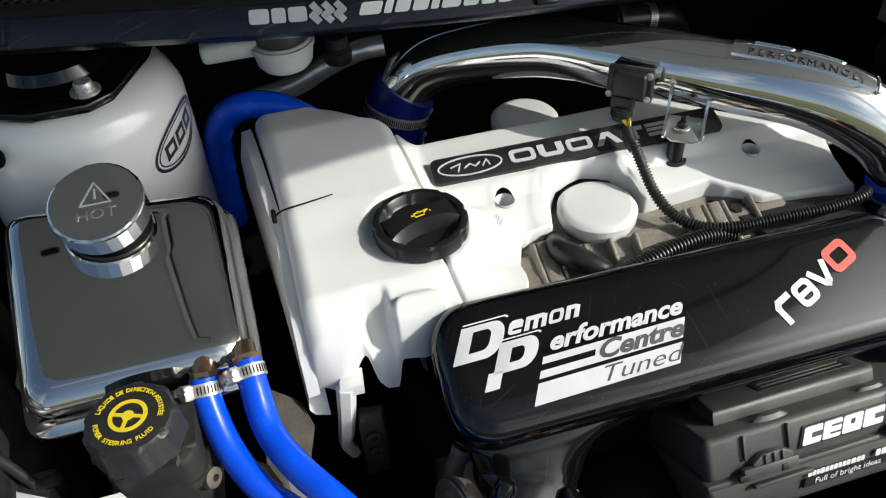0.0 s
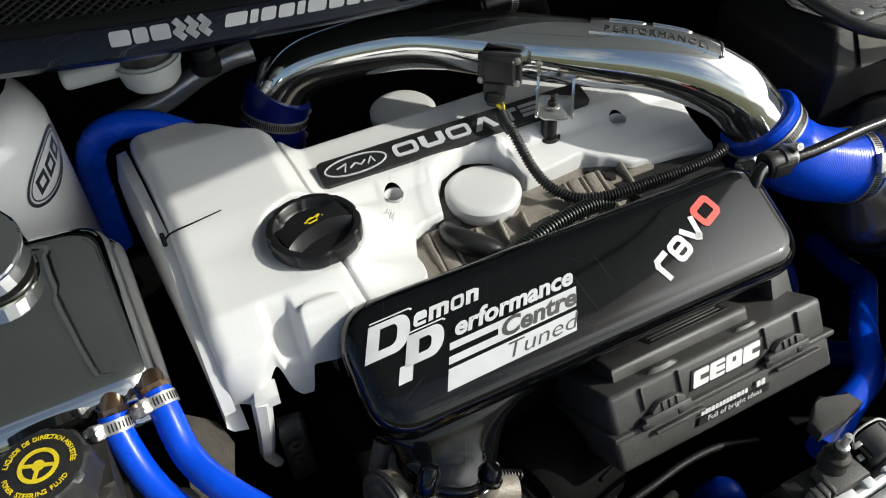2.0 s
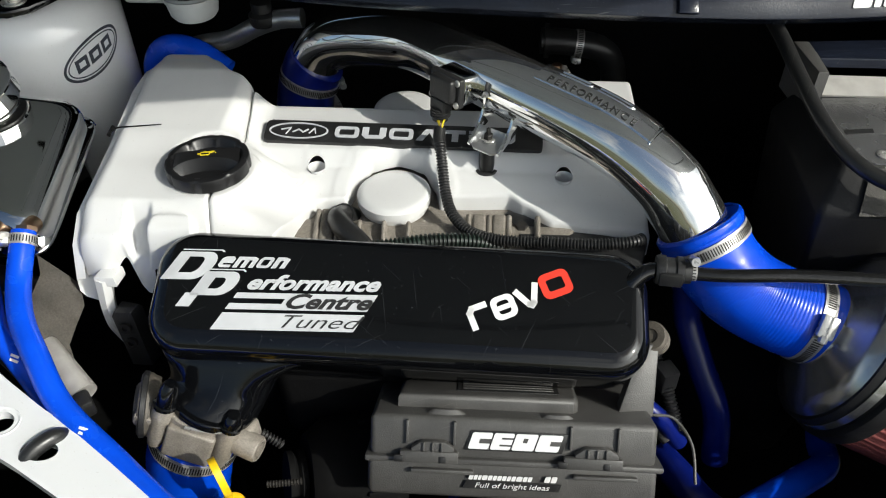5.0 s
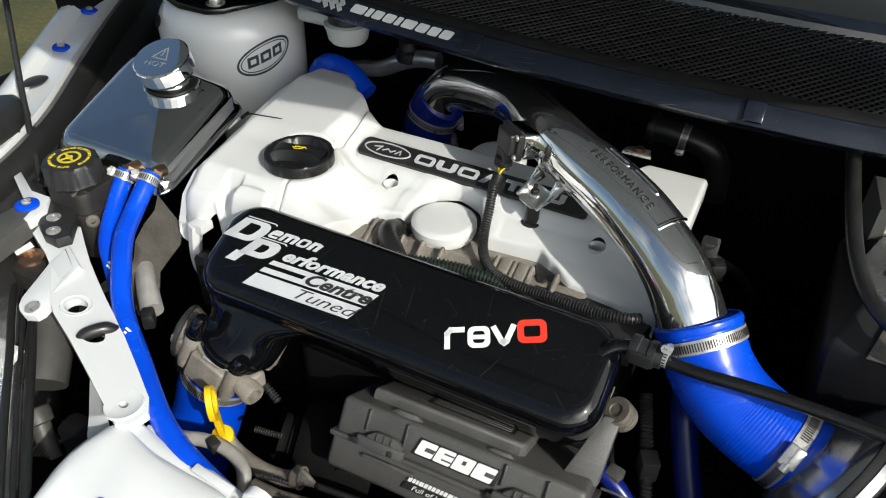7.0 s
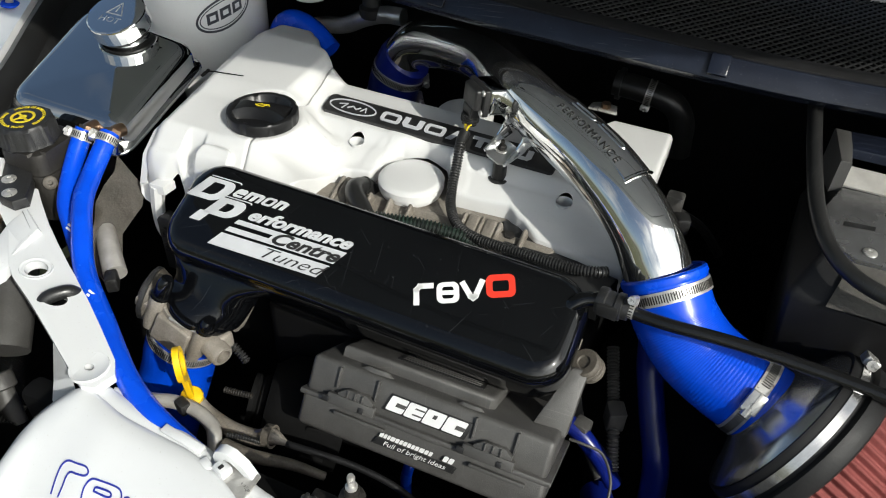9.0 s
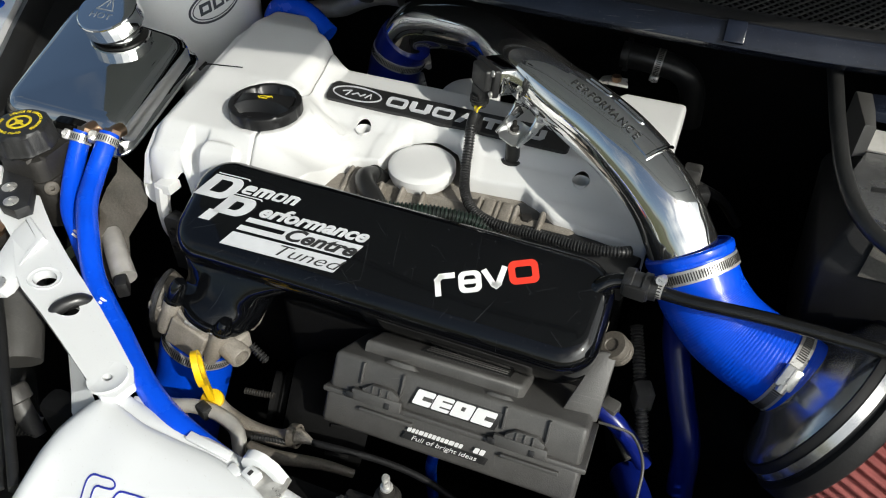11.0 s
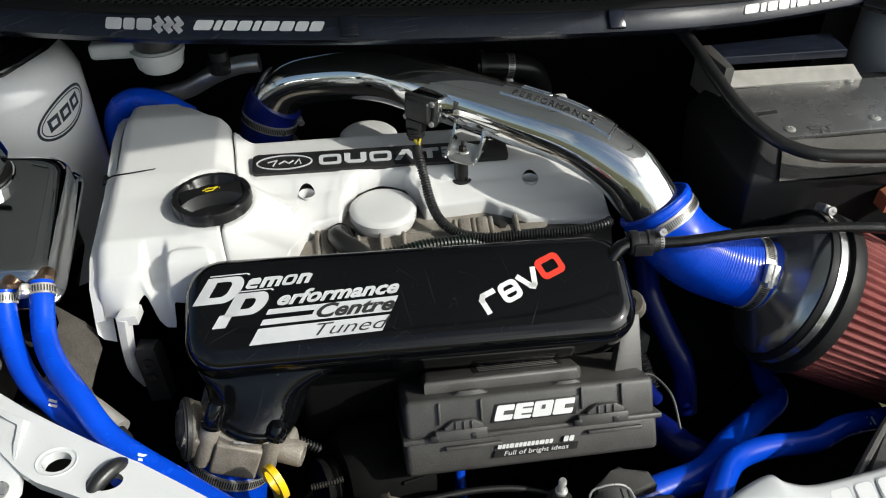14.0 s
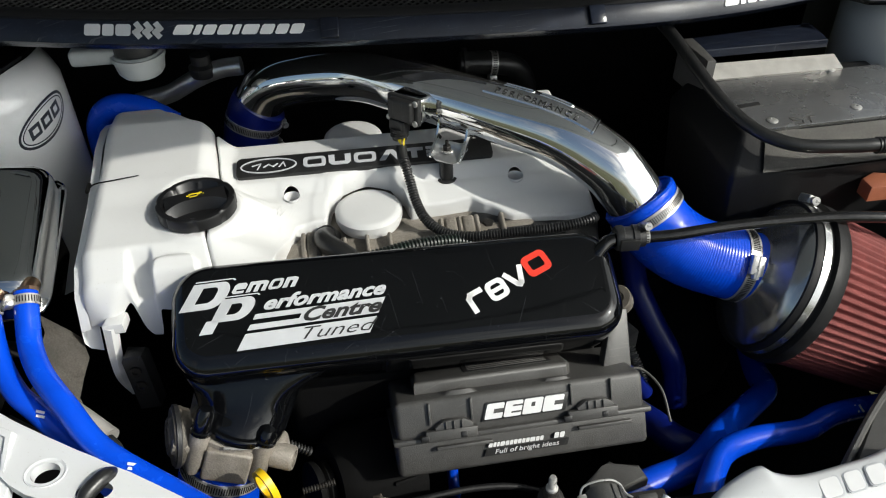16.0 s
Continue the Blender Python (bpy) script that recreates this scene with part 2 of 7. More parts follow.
def part(name, bm, material, parent=None, label="", angle=40.0):
    bmesh.ops.recalc_face_normals(bm, faces=bm.faces)
    me = bpy.data.meshes.new(name)
    bm.to_mesh(me)
    bm.free()
    me.materials.append(material)
    shade(me, angle)
    ob = new(name, me)
    if parent is not None:
        ob.parent = parent
        ob.matrix_parent_inverse = parent.matrix_basis.inverted()
    return tagged(ob, label)


def thing(name, label, category, at=(0, 0, 0), group="", kind=""):
    ob = new(name)
    ob.empty_display_size = 0.02
    ob.matrix_basis = Matrix.Translation(at)
    return tagged(ob, label, category, group, kind)


def frame_of(axis, up=(0, 0, 1)):
    """A turn whose z runs along axis."""
    z = Vector(axis).normalized()
    x = Vector(up).cross(z)
    if x.length < 1e-4:
        x = Vector((1, 0, 0))
    x.normalize()
    y = z.cross(x)
    return Matrix((x, y, z)).transposed().to_4x4()


def at_frame(origin, axis, up=(0, 0, 1)):
    return Matrix.Translation(origin) @ frame_of(axis, up)


def add_box(bm, size, m=Matrix(), bevel=0.0, segs=2):
    r = bmesh.ops.create_cube(bm, size=1.0, matrix=m @ Matrix.Diagonal((*size, 1)))
    if bevel:
        edges = list({e for v in r["verts"] for e in v.link_edges})
        bmesh.ops.bevel(bm, geom=edges, offset=bevel, segments=segs, profile=0.5, affect="EDGES")
    return bm


def box(size, m=Matrix(), bevel=0.0, segs=2):
    return add_box(bmesh.new(), size, m, bevel, segs)


def at(x, y, z):
    return Matrix.Translation((x, y, z))


def add_lathe(bm, profile, m=Matrix(), seg=40, wobble=None):
    """profile: (radius, height) from one end to the other, round the local z."""
    rings = []
    for r, h in profile:
        if r < 1e-6:
            rings.append([bm.verts.new(m @ Vector((0, 0, h)))])
            continue
        ring = []
        for i in range(seg):
            a = 2 * math.pi * i / seg
            rr = r * (wobble(a, h) if wobble else 1)
            ring.append(bm.verts.new(m @ Vector((rr * math.cos(a), rr * math.sin(a), h))))
        rings.append(ring)
    for a, b in zip(rings, rings[1:]):
        for i in range(seg):
            j = (i + 1) % seg
            if len(a) == 1 and len(b) > 1:
                bm.faces.new((a[0], b[i], b[j]))
            elif len(b) == 1 and len(a) > 1:
                bm.faces.new((a[i], a[j], b[0]))
            elif len(a) > 1:
                bm.faces.new((a[i], a[j], b[j], b[i]))
    return bm


def lathe(profile, m=Matrix(), seg=40, wobble=None):
    return add_lathe(bmesh.new(), profile, m, seg, wobble)


def spline(pts, per=8):
    """A smooth line through the points."""
    p = [Vector(q) for q in pts]
    p = [2 * p[0] - p[1]] + p + [2 * p[-1] - p[-2]]
    out = []
    for i in range(1, len(p) - 2):
        a, b, c, d = p[i - 1:i + 3]
        for k in range(per):
            t = k / per
            out.append(0.5 * (2 * b + (c - a) * t + (2 * a - 5 * b + 4 * c - d) * t * t + (3 * b - a - 3 * c + d) * t ** 3))
    return out + [p[-2]]


def add_tube(bm, line, radius, seg=14, closed=True):
    """radius: metres, or a function of the length so far (0 to 1) that gives them."""
    rings, n = [], len(line)
    side = None
    for i, q in enumerate(line):
        d = (line[min(i + 1, n - 1)] - line[max(i - 1, 0)]).normalized()
        if side is None:
            side = d.orthogonal().normalized()
        side = (side - d * side.dot(d)).normalized()
        other = d.cross(side)
        r = radius(i / (n - 1)) if callable(radius) else radius
        rings.append([bm.verts.new(q + r * (math.cos(a) * side + math.sin(a) * other)) for a in (2 * math.pi * k / seg for k in range(seg))])
    for a, b in zip(rings, rings[1:]):
        for k in range(seg):
            j = (k + 1) % seg
            bm.faces.new((a[k], a[j], b[j], b[k]))
    if closed:
        bm.faces.new(list(reversed(rings[0])))
        bm.faces.new(rings[-1])
    return bm


def tube(pts, radius, seg=14, per=8):
    return add_tube(bmesh.new(), spline(pts, per), radius, seg)


def corrugated(pts, r, pitch=0.004, depth=0.12, seg=12):
    """A ribbed loom along a line."""
    line = spline(pts, 12)
    length = [0.0]
    for a, b in zip(line, line[1:]):
        length.append(length[-1] + (b - a).length)
    n = int(length[-1] / pitch * 4)
    fine, k = [], 0
    for i in range(n + 1):
        s = length[-1] * i / n
        while k < len(line) - 2 and length[k + 1] < s:
            k += 1
        t = (s - length[k]) / max(1e-9, length[k + 1] - length[k])
        fine.append(line[k].lerp(line[k + 1], t))
    ribs = [1.0, 1.0, 1 - depth * 2, 1 - depth * 2]
    return add_tube(bmesh.new(), fine, lambda t: r * ribs[round(t * n) % 4], seg)


def add_prism(bm, outline, z0, z1, m=Matrix(), bevel=0.0, segs=2):
    """An outline in the plane, raised from z0 to z1."""
    low = [bm.verts.new(m @ Vector((x, y, z0))) for x, y in outline]
    high = [bm.verts.new(m @ Vector((x, y, z1))) for x, y in outline]
    n = len(outline)
    top = bm.faces.new(high)
    bm.faces.new(list(reversed(low)))
    for i in range(n):
        j = (i + 1) % n
        bm.faces.new((low[i], low[j], high[j], high[i]))
    if bevel:
        bmesh.ops.bevel(bm, geom=list(top.edges), offset=bevel, segments=segs, profile=0.5, affect="EDGES")
    return bm


def prism(outline, z0, z1, m=Matrix(), bevel=0.0, segs=2):
    return add_prism(bmesh.new(), outline, z0, z1, m, bevel, segs)


def rounded(w, h, r, n=6, cx=0.0, cy=0.0):
    """The outline of a rectangle with round corners."""
    out = []
    for sx, sy, a0 in ((1, 1, 0), (-1, 1, 90), (-1, -1, 180), (1, -1, 270)):
        for k in range(n + 1):
            a = radians(a0 + 90 * k / n)
            out.append((cx + sx * (w / 2 - r) + r * math.cos(a), cy + sy * (h / 2 - r) + r * math.sin(a)))
    return out


def ring_outline(outer, inner, z0, z1, m):
    """A flat frame between two outlines with the same number of points."""
    bm = bmesh.new()
    n = len(outer)
    v = [[bm.verts.new(m @ Vector((x, y, z))) for x, y in o] for o in (outer, inner) for z in (z0, z1)]
    ol, oh, il, ih = v
    for i in range(n):
        j = (i + 1) % n
        bm.faces.new((oh[i], oh[j], ih[j], ih[i]))
        bm.faces.new((ol[i], ol[j], oh[j], oh[i]))
        bm.faces.new((ih[i], ih[j], il[j], il[i]))
    return bm


def smooth(a, b, x):
    t = min(1.0, max(0.0, (x - a) / (b - a)))
    return t * t * (3 - 2 * t)


def along(table, x):
    """A smooth value from a short table of (place, value)."""
    if x <= table[0][0]:
        return table[0][1]
    for (a, va), (b, vb) in zip(table, table[1:]):
        if x <= b:
            return va + (vb - va) * smooth(a, b, x) * 0.5 + (vb - va) * (x - a) / (b - a) * 0.5
    return table[-1][1]


def hose_clamp(parent_name, centre, axis, r, width=0.011, screw_angle=0.0, label="steel worm-drive hose clamp round a silicone hose"):
    """A slotted steel band with its worm housing and screw."""
    t = thing(parent_name, label, "hose clamp", centre, group="hose clamps")
    m = at_frame(centre, axis)
    w = width / 2
    part("band", lathe([(r, -w), (r + 0.0012, -w), (r + 0.0012, w), (r, w)], m, 40), STEEL, t)
    bm = bmesh.new()
    slots = int(5.6 * r / 0.0024)
    for k in range(slots):
        a = screw_angle + 0.35 + k * 0.0024 / r
        add_box(bm, (0.0006, 0.0011, width * 0.60), m @ Matrix.Rotation(a, 4, "Z") @ at(r + 0.0013, 0, 0))
    part("thread", bm, GRIME, t, "stamped slots of the band")
    k = m @ Matrix.Rotation(screw_angle, 4, "Z")
    part("housing", box((0.008, min(0.022, r * 0.8 + 0.006), width * 1.2), k @ at(r + 0.004, 0, 0), 0.002), STEEL, t)
    part("screw", lathe([(0, -0.015), (0.0042, -0.015), (0.0046, -0.010), (0.0046, -0.008), (0.003, -0.008), (0.003, 0.010), (0, 0.010)],
                        k @ at(r + 0.0055, 0, 0) @ Matrix.Rotation(radians(90), 4, "X"), 8), STEEL, t, "hexagonal worm screw")
    return t


def lettering(body, size, m, material, parent, name="lettering", label="", depth=0.0004, align="CENTER", shear=0.0, stretch=1.0, bold=0.0):
    """Raised letters in the built-in font, as one mesh."""
    cu = bpy.data.curves.new(name, "FONT")
    cu.body, cu.size, cu.extrude, cu.align_x, cu.align_y, cu.shear = body, size, depth, align, "CENTER", shear
    cu.offset = bold
    cu.resolution_u = 3
    tmp = bpy.data.objects.new("tmp", cu)
    scene.collection.objects.link(tmp)
    me = bpy.data.meshes.new_from_object(tmp.evaluated_get(bpy.context.evaluated_depsgraph_get()))
    bpy.data.objects.remove(tmp)
    bpy.data.curves.remove(cu)
    me.transform(m @ Matrix.Diagonal((stretch, 1, 1, 1)))
    me.materials.clear()
    me.materials.append(material)
    ob = new(name, me)
    ob.parent = parent
    ob.matrix_parent_inverse = parent.matrix_basis.inverted()
    return tagged(ob, label)


def stroke(bm, pts, w, m, depth=0.0006):
    """A flat line of width w through points in the plane."""
    for (x0, y0), (x1, y1) in zip(pts, pts[1:]):
        d = Vector((x1 - x0, y1 - y0))
        nrm = Vector((-d.y, d.x)).normalized() * w / 2
        e = d.normalized() * w * 0.35
        q = [(x0 - e.x + nrm.x, y0 - e.y + nrm.y), (x0 - e.x - nrm.x, y0 - e.y - nrm.y), (x1 + e.x - nrm.x, y1 + e.y - nrm.y), (x1 + e.x + nrm.x, y1 + e.y + nrm.y)]
        add_prism(bm, q, 0, depth, m)
    return bm


def block_row(parent, material, x, y, widths, height, gap, m, slant=0.0, depth=0.0004, name="block", label="", heights=()):
    """The same, with each block a part of its own."""
    for k, w in enumerate(widths):
        h = heights[k] if k < len(heights) else height
        r = min(w, h) * 0.22
        o = [(px + slant * py, py) for px, py in rounded(w, h, r, 3, 0.0, h / 2)]
        part(name, prism([(x + w / 2 + px, y + py) for px, py in o], 0, depth, m), material, parent, label)
        x += w + gap
    return x


# ---------- setting: ground, bay, wings, cowl ----------
def ground_sheet():
    bm = bmesh.new()
    bmesh.ops.create_grid(bm, x_segments=2, y_segments=2, size=400)
    g = part("ground", bm, GRASS)
    tagged(g, "rough yellow-green grass under the car", "ground", kind="structure")


ground_sheet()


def bay_shell():
    """Floor and inner walls of the engine bay, near-black in place of shade."""
    t = thing("engine_bay", "white car engine bay with lower walls coloured near-black for shade", "engine bay", (0.1, 0, 0.3), kind="structure")
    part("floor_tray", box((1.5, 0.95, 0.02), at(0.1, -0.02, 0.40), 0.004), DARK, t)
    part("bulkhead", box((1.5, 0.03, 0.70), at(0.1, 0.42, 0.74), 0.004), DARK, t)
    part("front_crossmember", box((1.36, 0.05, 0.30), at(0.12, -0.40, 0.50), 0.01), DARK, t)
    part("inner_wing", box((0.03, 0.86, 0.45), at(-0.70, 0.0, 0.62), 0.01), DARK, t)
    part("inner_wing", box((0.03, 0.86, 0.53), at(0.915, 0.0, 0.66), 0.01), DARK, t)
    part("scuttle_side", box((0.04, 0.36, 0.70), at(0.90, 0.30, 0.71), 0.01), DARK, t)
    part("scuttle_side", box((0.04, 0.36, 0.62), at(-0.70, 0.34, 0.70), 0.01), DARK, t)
    return t


bay_shell()

# open bonnet, raised behind the engine
bonnet = thing("bonnet", "open white car bonnet with a dark underside", "bonnet", (0.1, 0.2, 1.06), kind="structure")
bm_ = at(0.20, 0.26, 1.10) @ Matrix.Rotation(radians(180 - 37), 4, "X")
hood = [(-0.75, -0.052), (0.68, -0.052), (0.68, 0.45), (0.60, 0.80), (0.40, 0.92), (-0.40, 0.92), (-0.66, 0.80), (-0.74, 0.45)]
part("underside", prism(hood, 0.0, 0.012, bm_, 0.004), UNDERSIDE, bonnet)
for cu, cv, w, h in ((-0.663, 0.150, 0.026, 0.010), (-0.593, 0.203, 0.022, 0.010), (0.593, 0.203, 0.022, 0.010), (0.663, 0.150, 0.026, 0.010), (-0.30, 0.12, 0.05, 0.014), (0.30, 0.12, 0.05, 0.014)):
    part("slot", prism(rounded(w, h, h * 0.45, 4), 0.0122, 0.0126, bm_ @ at(cu, cv, 0)), DARK, bonnet, "dark slot in the pressing")
for line in ([(-0.571, 0.087), (-0.540, 0.105), (-0.508, 0.128), (-0.505, 0.207), (-0.48, 0.40), (-0.40, 0.62), (0.0, 0.72), (0.40, 0.62), (0.48, 0.40), (0.505, 0.207), (0.508, 0.128), (0.571, 0.087)],
             [(-0.45, 0.10), (-0.20, 0.16), (0.0, 0.30), (0.20, 0.16), (0.45, 0.10)]):
    part("pressed_rib", tube([bm_ @ Vector((u, v, 0.010)) for u, v in line], 0.006, 8), UNDERSIDE, bonnet)
    # the rib's shade, drawn as a thin near-black line along it
    part("rib_shadow_gap", tube([bm_ @ Vector((u * 0.985, v + 0.012, 0.0105)) for u, v in line], 0.003, 6), DARK, bonnet, "dark line drawn as shade beside the pressed rib")
part("outer_skin", prism([(x * 1.01, y * 1.01) for x, y in hood], -0.012, -0.003, bm_), BODY_WHITE, bonnet)


def cowl():
    t = thing("cowl_panel", "black plastic windscreen cowl strip along the back of the bay", "cowl", (0.1, 0.12, 1.0), kind="structure")
    xs = [-0.62, -0.45, -0.30, -0.20, -0.10, 0.05, 0.20, 0.38, 0.50, 0.62, 0.85]
    ys = [0.215, 0.155, 0.125, 0.108, 0.098, 0.089, 0.090, 0.099, 0.113, 0.130, 0.185]
    line = spline([(x, y, 0.0037 - 0.0467 * max(-0.35, min(0.5, x))) for x, y in zip(xs, ys)], 6)     # it falls slightly to one side

    def sweep(profile, name, material, label=""):
        bm = bmesh.new()
        rows = [[bm.verts.new((p.x, p.y + dy, p.z + z)) for dy, z in profile] for p in line]
        n = len(profile)
        for a, b in zip(rows, rows[1:]):
            for i in range(n):
                j = (i + 1) % n
                bm.faces.new((a[i], a[j], b[j], b[i]))
        bm.faces.new(rows[0])
        bm.faces.new(list(reversed(rows[-1])))
        return part(name, bm, material, t, label)

    sweep([(0.003, 1.010), (-0.001, 1.014), (0.000, 1.0185), (0.014, 1.0335), (0.0165, 1.0335), (0.017, 1.0)], "front_strip", COWL, "smooth sloping black strip")
    sweep([(0.0175, 1.02), (0.0185, 1.0345), (0.024, 1.0375), (0.034, 1.0385), (0.040, 1.035), (0.040, 1.02)], "rubber_seal", RIMBLACK)
    sweep([(0.041, 1.015), (0.24, 1.055), (0.24, 1.040), (0.041, 1.000)], "backing", DARK)
    sweep([(0.195, 1.050), (0.198, 1.062), (0.9, 1.50), (0.9, 1.48)], "windscreen_edge", GLASS_BLACK, "dark glass at the foot of the windscreen")
    # diamond mesh of the air intake, above the backing
    bm = bmesh.new()
    w = 0.0012

    def spot(u, v):
        k = max(0.0, min(len(line) - 1.001, (u - line[0].x) / (line[-1].x - line[0].x) * (len(line) - 1)))
        i = 0
        while i < len(line) - 2 and line[i + 1].x < u:
            i += 1
        f = (u - line[i].x) / (line[i + 1].x - line[i].x)
        y = line[i].y + (line[i + 1].y - line[i].y) * f
        return Vector((u, y + 0.041 + v, 1.030 + v * 0.15 + line[i].z))

    for s in (1, -1):
        u = -0.60
        while u < 0.82:
            a, b = spot(u, 0.0), spot(u + s * 0.150, 0.155) if -0.61 < u + s * 0.150 < 0.84 else (None)
            if b is not None:
                side = Vector((w, 0, 0))
                up = Vector((0, 0, 0.0012 + 0.0003 * s))
                v = [bm.verts.new(q) for q in (a - side, a + side, b + side, b - side, a - side + up, a + side + up, b + side + up, b - side + up)]
                for f in ((4, 5, 6, 7), (0, 4, 7, 3), (1, 2, 6, 5)):
                    bm.faces.new([v[i] for i in f])
            u += 0.0098
    tagged(part("intake_mesh", bm, PLASTIC, t, "diamond mesh of the air intake"), kind="stuff")
    return t, line


cowl_thing, cowl_line = cowl()


def cowl_at(x):
    i = 0
    while i < len(cowl_line) - 2 and cowl_line[i + 1].x < x:
        i += 1
    a, b = cowl_line[i], cowl_line[i + 1]
    f = (x - a.x) / (b.x - a.x)
    d = (b - a).normalized()
    p = a.lerp(b, f)
    # plane of the sloping strip: along the strip, and up its slope
    up = Vector((0.0, 0.707, 0.707))
    up = (up - d * up.dot(d)).normalized()
    nrm = d.cross(up)
    m = Matrix((d, up, nrm)).transposed().to_4x4()
    return Matrix.Translation(Vector((p.x, p.y + 0.0070, 1.0262 + p.z)) + nrm * 0.0006) @ m


# ---------- engine cover ----------
def split_x(y):
    return along([(-0.14, -0.072), (-0.072, -0.084), (-0.02, -0.082), (0.02, -0.076), (0.06, -0.080), (0.12, -0.086), (0.2, -0.09)], y)


Z_LEFT = [(-0.15, 0.822), (-0.135, 0.832), (-0.115, 0.872), (-0.085, 0.893), (-0.03, 0.900), (0.012, 0.908), (0.05, 0.911), (0.12, 0.917), (0.17, 0.908), (0.20, 0.892)]
Z_MAIN = [(-0.14, 0.866), (-0.10, 0.866), (-0.06, 0.846), (-0.045, 0.845), (-0.02, 0.852), (0.01, 0.865), (0.027, 0.879), (0.06, 0.883), (0.11, 0.885), (0.17, 0.885)]
CAP = (-0.094, -0.040)
HOLES = ((0.0, 0.011), (0.262, 0.008))


def cover_z(x, y):
    zl, zm = along(Z_LEFT, y), along(Z_MAIN, y)
    f = smooth(-0.090, 0.012, x) if y < -0.01 else smooth(-0.10, -0.06 + 0.07 * (1 - smooth(-0.01, 0.03, y)), x)
    z = zl + (zm - zl) * f
    # scalloped front of the timing end
    z -= 0.026 * smooth(-0.086, -0.106, y) * smooth(-0.164, -0.157, x) * smooth(-0.136, -0.142, x)
    r = math.hypot((x + 0.114) / 0.024, max(0.0, y + 0.112) / 0.016)
    z += 0.011 * smooth(1.05, 0.85, r) * smooth(-0.095, -0.106, y)
    # seat of the oil filler
    d = math.hypot(x - CAP[0], y - CAP[1])
    seat = 0.8955
    if d < 0.054:
        z = seat + (z - seat) * smooth(0.0435, 0.0520, d)
    # boss round the front cap
    d = math.hypot(x - 0.086, y + 0.014)
    if d < 0.070:
        z += 0.0012 * smooth(0.070, 0.062, d) * smooth(0.046, 0.052, d)
    return z


FRONT_L = [(-0.235, -0.100), (-0.215, -0.122), (-0.185, -0.130), (-0.165, -0.118), (-0.150, -0.125), (-0.10, -0.128), (-0.07, -0.128)]
REAR_L = [(-0.235, 0.165), (-0.222, 0.185), (-0.17, 0.190), (-0.145, 0.165), (-0.11, 0.125), (-0.085, 0.108), (-0.07, 0.105)]
FRONT_M = [(-0.09, -0.138), (-0.03, -0.126), (-0.018, -0.105), (-0.010, -0.06), (0.004, -0.030), (0.014, -0.026), (0.036, -0.024), (0.044, 0.006), (0.058, 0.023), (0.086, 0.0315), (0.114, 0.023), (0.128, 0.006),
           (0.134, -0.018), (0.165, -0.016), (0.205, -0.013), (0.222, -0.024), (0.25, -0.043), (0.286, -0.049), (0.347, -0.054)]
REAR_M = [(-0.09, 0.106), (0.25, 0.106), (0.262, 0.160), (0.275, 0.178), (0.347, 0.178)]


def panel(x0, x1, front, rear, nx, ny, left_fillet, right_fillet, skirt, front_fillet=0.008):
    """A moulded skin between a front and a rear edge, with rolled edges and a skirt."""
    bm = bmesh.new()
    rows = []
    for j in range(ny + 1):
        v = j / ny
        row = []
        for i in range(nx + 1):
            xa = x0((-0.13 + v * 0.25)) if callable(x0) else x0
            xb = x1((-0.13 + v * 0.25)) if callable(x1) else x1
            x = xa + (xb - xa) * i / nx
            yf, yr = along(front, x), along(rear, x)
            y = yf + (yr - yf) * v
            z = cover_z(x, y)
            for d, r in ((y - yf, front_fillet), (yr - y, 0.010), (x - xa, left_fillet), (xb - x, right_fillet)):
                if r and d < r:
                    z -= r - math.sqrt(max(0.0, r * r - (r - d) ** 2))
            row.append(bm.verts.new((x, y, z)))
        rows.append(row)
    for a, b in zip(rows, rows[1:]):
        for i in range(nx):
            bm.faces.new((a[i], a[i + 1], b[i + 1], b[i]))
    # round bolt holes through the skin
    for hx, hy in HOLES:
        near = [v for v in bm.verts if math.hypot(v.co.x - hx, v.co.y - hy) < 0.0088]
        if near:
            rim = {w for v in near for e in v.link_edges for w in e.verts} - set(near)
            rim |= {w for v in near for f in v.link_faces for w in f.verts} - set(near)
            bmesh.ops.delete(bm, geom=near, context="VERTS")
            for v in rim:
                q = Vector((v.co.x - hx, v.co.y - hy, 0)).normalized() * 0.0092
                v.co.x, v.co.y = hx + q.x, hy + q.y
                v.co.z = cover_z(v.co.x, v.co.y)
    edge = [v for v in rows[0]] + [r[-1] for r in rows[1:]] + list(reversed(rows[-1][:-1])) + [r[0] for r in reversed(rows[1:-1])]
    low = [bm.verts.new((v.co.x, v.co.y, v.co.z - skirt)) for v in edge]
    n = len(edge)
    for i in range(n):
        j = (i + 1) % n
        bm.faces.new((edge[i], edge[j], low[j], low[i]))
    return bm


def engine_cover():
    t = thing("engine_cover", "white-painted plastic engine cover with a black filler cap and badge", "engine cover", (0.05, 0.0, 0.80))
    part("timing_end_panel", panel(lambda y: -0.209 - 0.09 * max(0.0, y) * 0.9, lambda y: split_x(y) - 0.0011, FRONT_L, REAR_L, 70, 110, 0.016, 0.003, 0.014), WHITE, t, angle=60)
    part("main_panel", panel(lambda y: split_x(y) + 0.0011, 0.347, FRONT_M, REAR_M, 220, 100, 0.004, 0.006, 0.022, 0.0035), WHITE, t, angle=60)
    for hx, hy in HOLES:
        z = cover_z(hx, hy)
        part("bolt_hole", lathe([(0.0096, 0.0006), (0.0090, -0.0002), (0.0086, -0.004), (0.0084, -0.016), (0.005, -0.017), (0.0, -0.017)], at(hx, hy, z), 32), WHITE, t, "recessed bolt hole")
    return t


cover = engine_cover()


